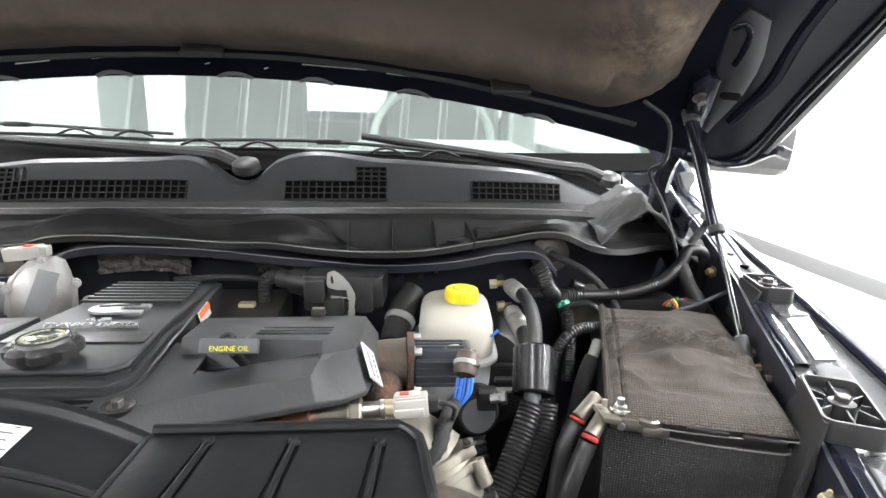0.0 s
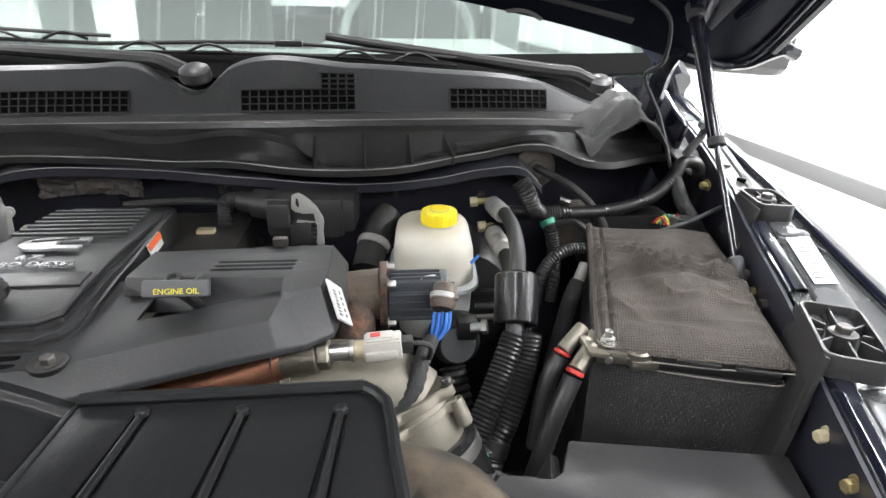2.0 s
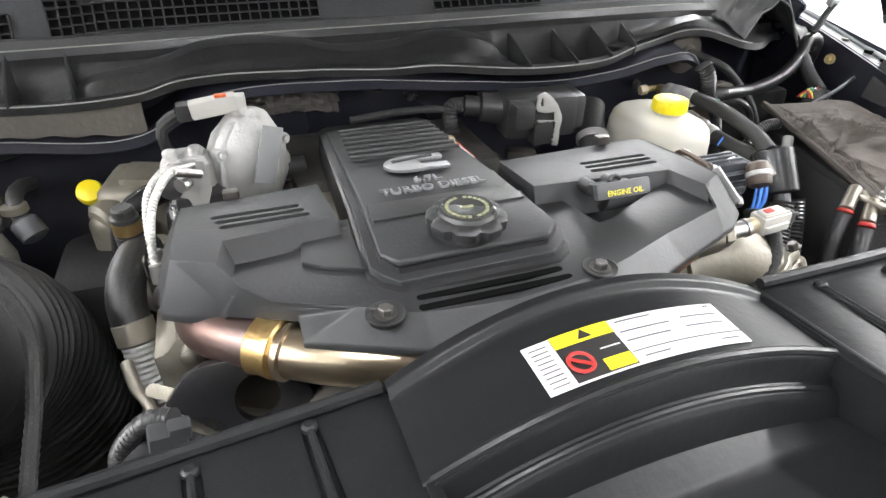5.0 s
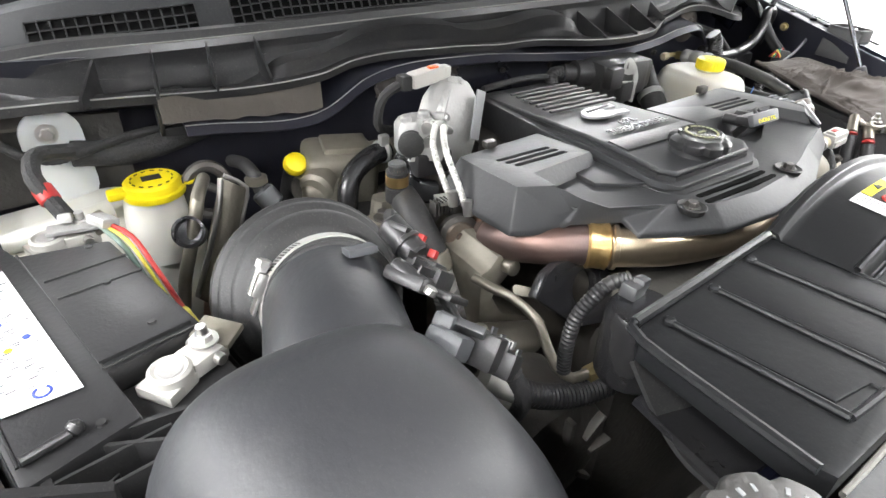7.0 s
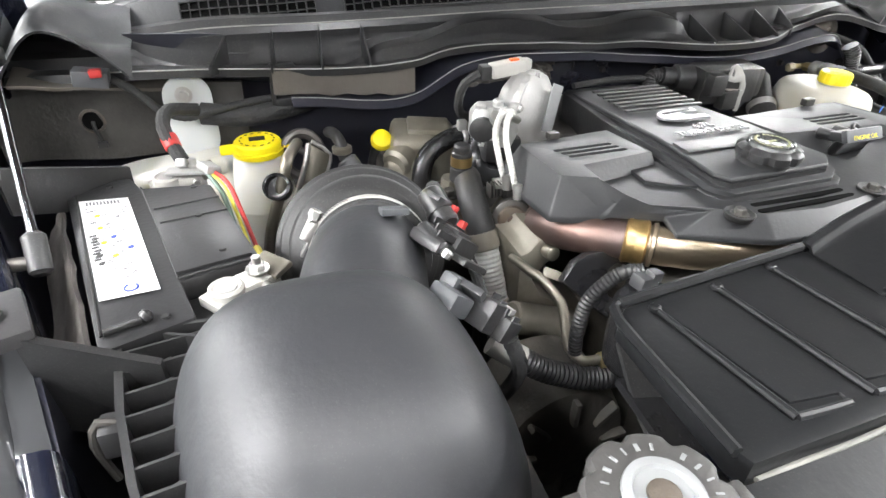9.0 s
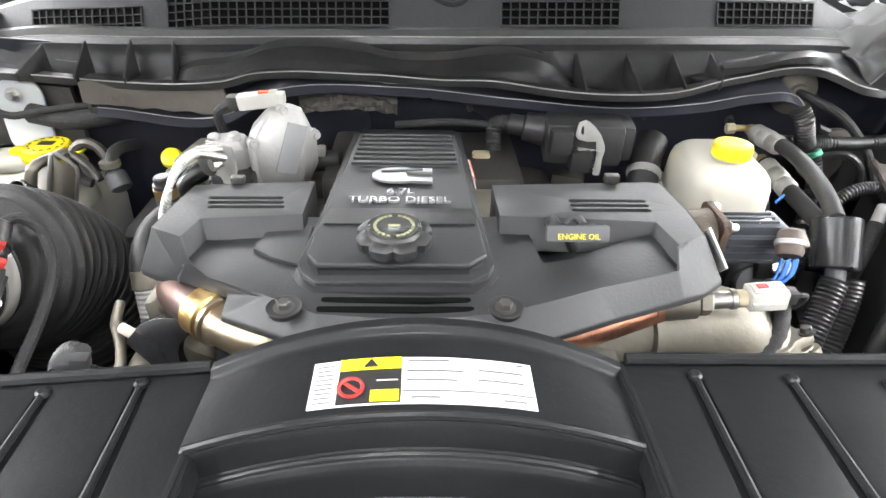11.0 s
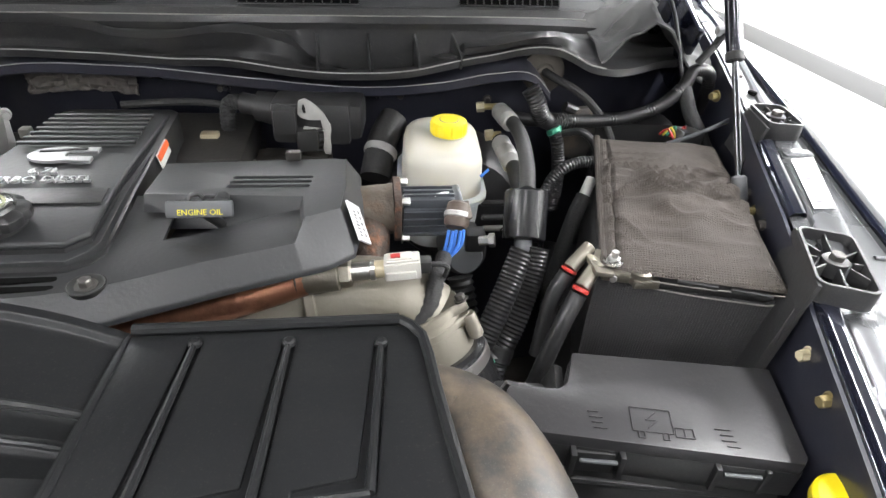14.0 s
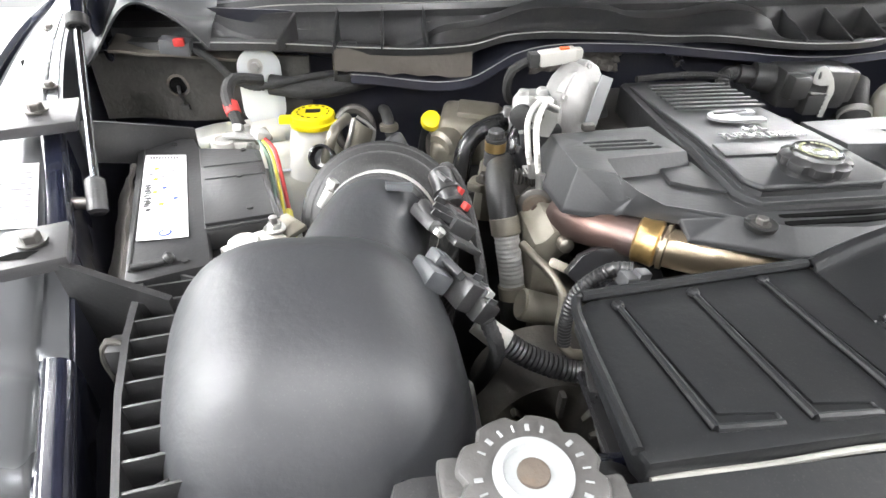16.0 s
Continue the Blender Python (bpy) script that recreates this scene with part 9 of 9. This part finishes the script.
wash = thing("washer_filler", (0.667, 0.379, 1.0), "yellow washer fluid cap on a dark filler neck", "washer filler")
part("neck", rod((0.667, 0.379, 0.93), (0.667, 0.379, 1.078), 0.022, 20), PLASTIC, wash)
wcap = part("cap", lathe([(0.026, 0), (0.029, 0.002), (0.029, 0.010), (0.026, 0.014), (0.015, 0.0165), (0.004, 0.017)], (0.667, 0.379, 1.076), (0.667, 0.379, 2), 36), YELLOW, wash, "domed yellow cap")
part("cap_tab", box((0.636, 0.375, 1.081), (0.014, 0.020, 0.006), 0.002), YELLOW, wcap)
fw2 = thing("side_wiring", (0.70, 0.5, 1.0), "bundle of red, yellow and grey wires beside the fuse box", "wiring")
for k, mt in enumerate((YEL_W, RED, GREY_L, RED)):
    part("wire", tube([(0.690 + 0.003 * k, 0.47 + 0.004 * k, 1.02), (0.708 + 0.003 * k, 0.49 + 0.003 * k, 1.032 + 0.003 * k), (0.735, 0.515, 1.045 + 0.003 * k), (0.76, 0.53, 1.03)], 0.0032, 8), mt, fw2, "coloured wire")
part("conduit", tube([(0.69, 0.36, 0.98), (0.70, 0.42, 1.0), (0.72, 0.5, 1.02), (0.75, 0.55, 1.04), (0.77, 0.62, 1.03)], 0.012, 12), CONDUIT, fw2)

# ---- wiring and hoses at the rear corner ----
rw = thing("rear_wiring_harness", (0.70, 1.0, 1.15), "thick black taped harness along the firewall", "wiring harness")
part("trunk", tube([(0.520, 1.0, 1.150), (0.560, 0.985, 1.152), (0.610, 0.978, 1.153), (0.690, 0.98, 1.155), (0.755, 0.985, 1.172), (0.795, 0.995, 1.200), (0.815, 1.005, 1.225), (0.845, 1.01, 1.215), (0.86, 1.03, 1.15)], 0.0105, 14, 0.007, 0.0008, 0.005), CONDUIT, rw)
part("corrugated_branch", tube([(0.540, 0.955, 1.212), (0.550, 0.95, 1.196), (0.562, 0.955, 1.172), (0.580, 0.970, 1.156), (0.61, 0.978, 1.153)], 0.0135, 14, 0.006, 0.0014, 0.0042), CONDUIT, rw)
part("drop_branch", tube([(0.585, 0.965, 1.152), (0.595, 0.955, 1.125), (0.600, 0.945, 1.08), (0.60, 0.94, 1.02)], 0.0105, 12, 0.006, 0.0012, 0.004), CONDUIT, rw)
part("green_tape", rod((0.5865, 0.962, 1.148), (0.590, 0.958, 1.141), 0.0118, 14), GREEN_W, rw, "green tape band")
part("grommet_lead", tube([(0.584, 1.04, 1.210), (0.600, 1.015, 1.205), (0.630, 0.998, 1.192), (0.662, 0.99, 1.165), (0.682, 0.97, 1.135), (0.69, 0.95, 1.10)], 0.0065, 10), LOOM, rw)
part("side_branch", tube([(0.80, 0.995, 1.20), (0.806, 0.97, 1.17), (0.815, 0.95, 1.15), (0.83, 0.93, 1.12)], 0.011, 12), LOOM, rw)
part("loop", tube([(0.60, 0.96, 1.14), (0.625, 0.945, 1.15), (0.648, 0.935, 1.13), (0.652, 0.93, 1.09)], 0.006, 10), CONDUIT, rw)
part("tan_drum", lathe([(0.02, 0), (0.045, 0.01), (0.045, 0.02)], (0.655, 1.005, 1.115), (0.655, 1.2, 1.12), 26), RUBBER_GREY, rw)
part("inner_line", tube([(0.62, 1.02, 1.16), (0.70, 1.025, 1.13), (0.78, 1.02, 1.12)], 0.009, 10), CONDUIT, rw)
part("vertical_lead", tube([(0.812, 1.0, 1.238), (0.822, 1.0, 1.252), (0.835, 1.005, 1.265), (0.84, 1.0, 1.285)], 0.006, 10), LOOM, rw)
part("clip", box((0.838, 1.002, 1.286), (0.020, 0.012, 0.012), 0.002, (20, 0, 0)), GREY_L, rw)
part("washer_line", tube([(0.74, 0.90, 1.150), (0.79, 0.905, 1.165), (0.845, 0.915, 1.185)], 0.0032, 8), GREY_P, rw)
for k, mt in enumerate((RED, YEL_W, GREEN_W, ORANGE, LABEL, RED)):
    part("loose_wire", tube([(0.745 + 0.004 * k, 0.935 - 0.003 * k, 1.150), (0.752 + 0.005 * k, 0.928, 1.162 + 0.002 * (k % 3)), (0.760 + 0.004 * k, 0.92, 1.150)], 0.0017, 8), mt, rw, "coloured wire end")
part("black_plug", box((0.785, 0.93, 1.146), (0.05, 0.03, 0.03), 0.006, (0, 10, 20)), PLASTIC, rw)
part("ring_stud", hexnut((0.842, 0.972, 1.197), (0.5, 0.9, 1.2), 0.006, 0.011), BRASS, rw)
part("back_box", box((0.74, 1.03, 1.09), (0.14, 0.06, 0.10), 0.015), PLASTIC, rw)

lw = thing("corner_wiring", (-0.62, 1.03, 1.18), "black lead with a red-locked plug on the cowl corner", "wiring")
part("plug", box((-0.676, 1.02, 1.226), (0.040, 0.026, 0.020), 0.003, (0, 8, 0)), GREY_P, lw)
part("red_lock", box((-0.668, 1.008, 1.234), (0.014, 0.010, 0.010), 0.002), RED, lw, "red lock")
part("lead", tube([(-0.655, 1.02, 1.222), (-0.632, 1.02, 1.205), (-0.608, 1.015, 1.180), (-0.580, 1.012, 1.168), (-0.548, 1.012, 1.172), (-0.50, 1.02, 1.178), (-0.45, 1.03, 1.18)], 0.0058, 10, 0.006, 0.0008, 0.006), LOOM, lw)
part("thick_loom", tube([(-0.56, 1.03, 1.165), (-0.50, 1.02, 1.160), (-0.44, 1.03, 1.165), (-0.40, 1.045, 1.17)], 0.015, 12), LOOM, lw)
part("clip_frame", join(box((-0.462, 1.02, 1.198), (0.006, 0.012, 0.055), 0.001), box((-0.432, 1.02, 1.198), (0.006, 0.012, 0.055), 0.001), box((-0.447, 1.02, 1.224), (0.034, 0.012, 0.006), 0.001), box((-0.447, 1.02, 1.176), (0.034, 0.012, 0.010), 0.001)), PLASTIC, lw)
part("side_hose", tube([(-0.716, 0.625, 1.055), (-0.700, 0.580, 1.06), (-0.678, 0.525, 1.06), (-0.662, 0.480, 1.058), (-0.640, 0.42, 1.05), (-0.62, 0.36, 1.03)], 0.0125, 14), CREAM_P, lw, "tan hose beside the ledge")
part("side_hose_clip", rod((-0.680, 0.530, 1.06), (-0.674, 0.512, 1.06), 0.0155, 16), GREY_P, lw)
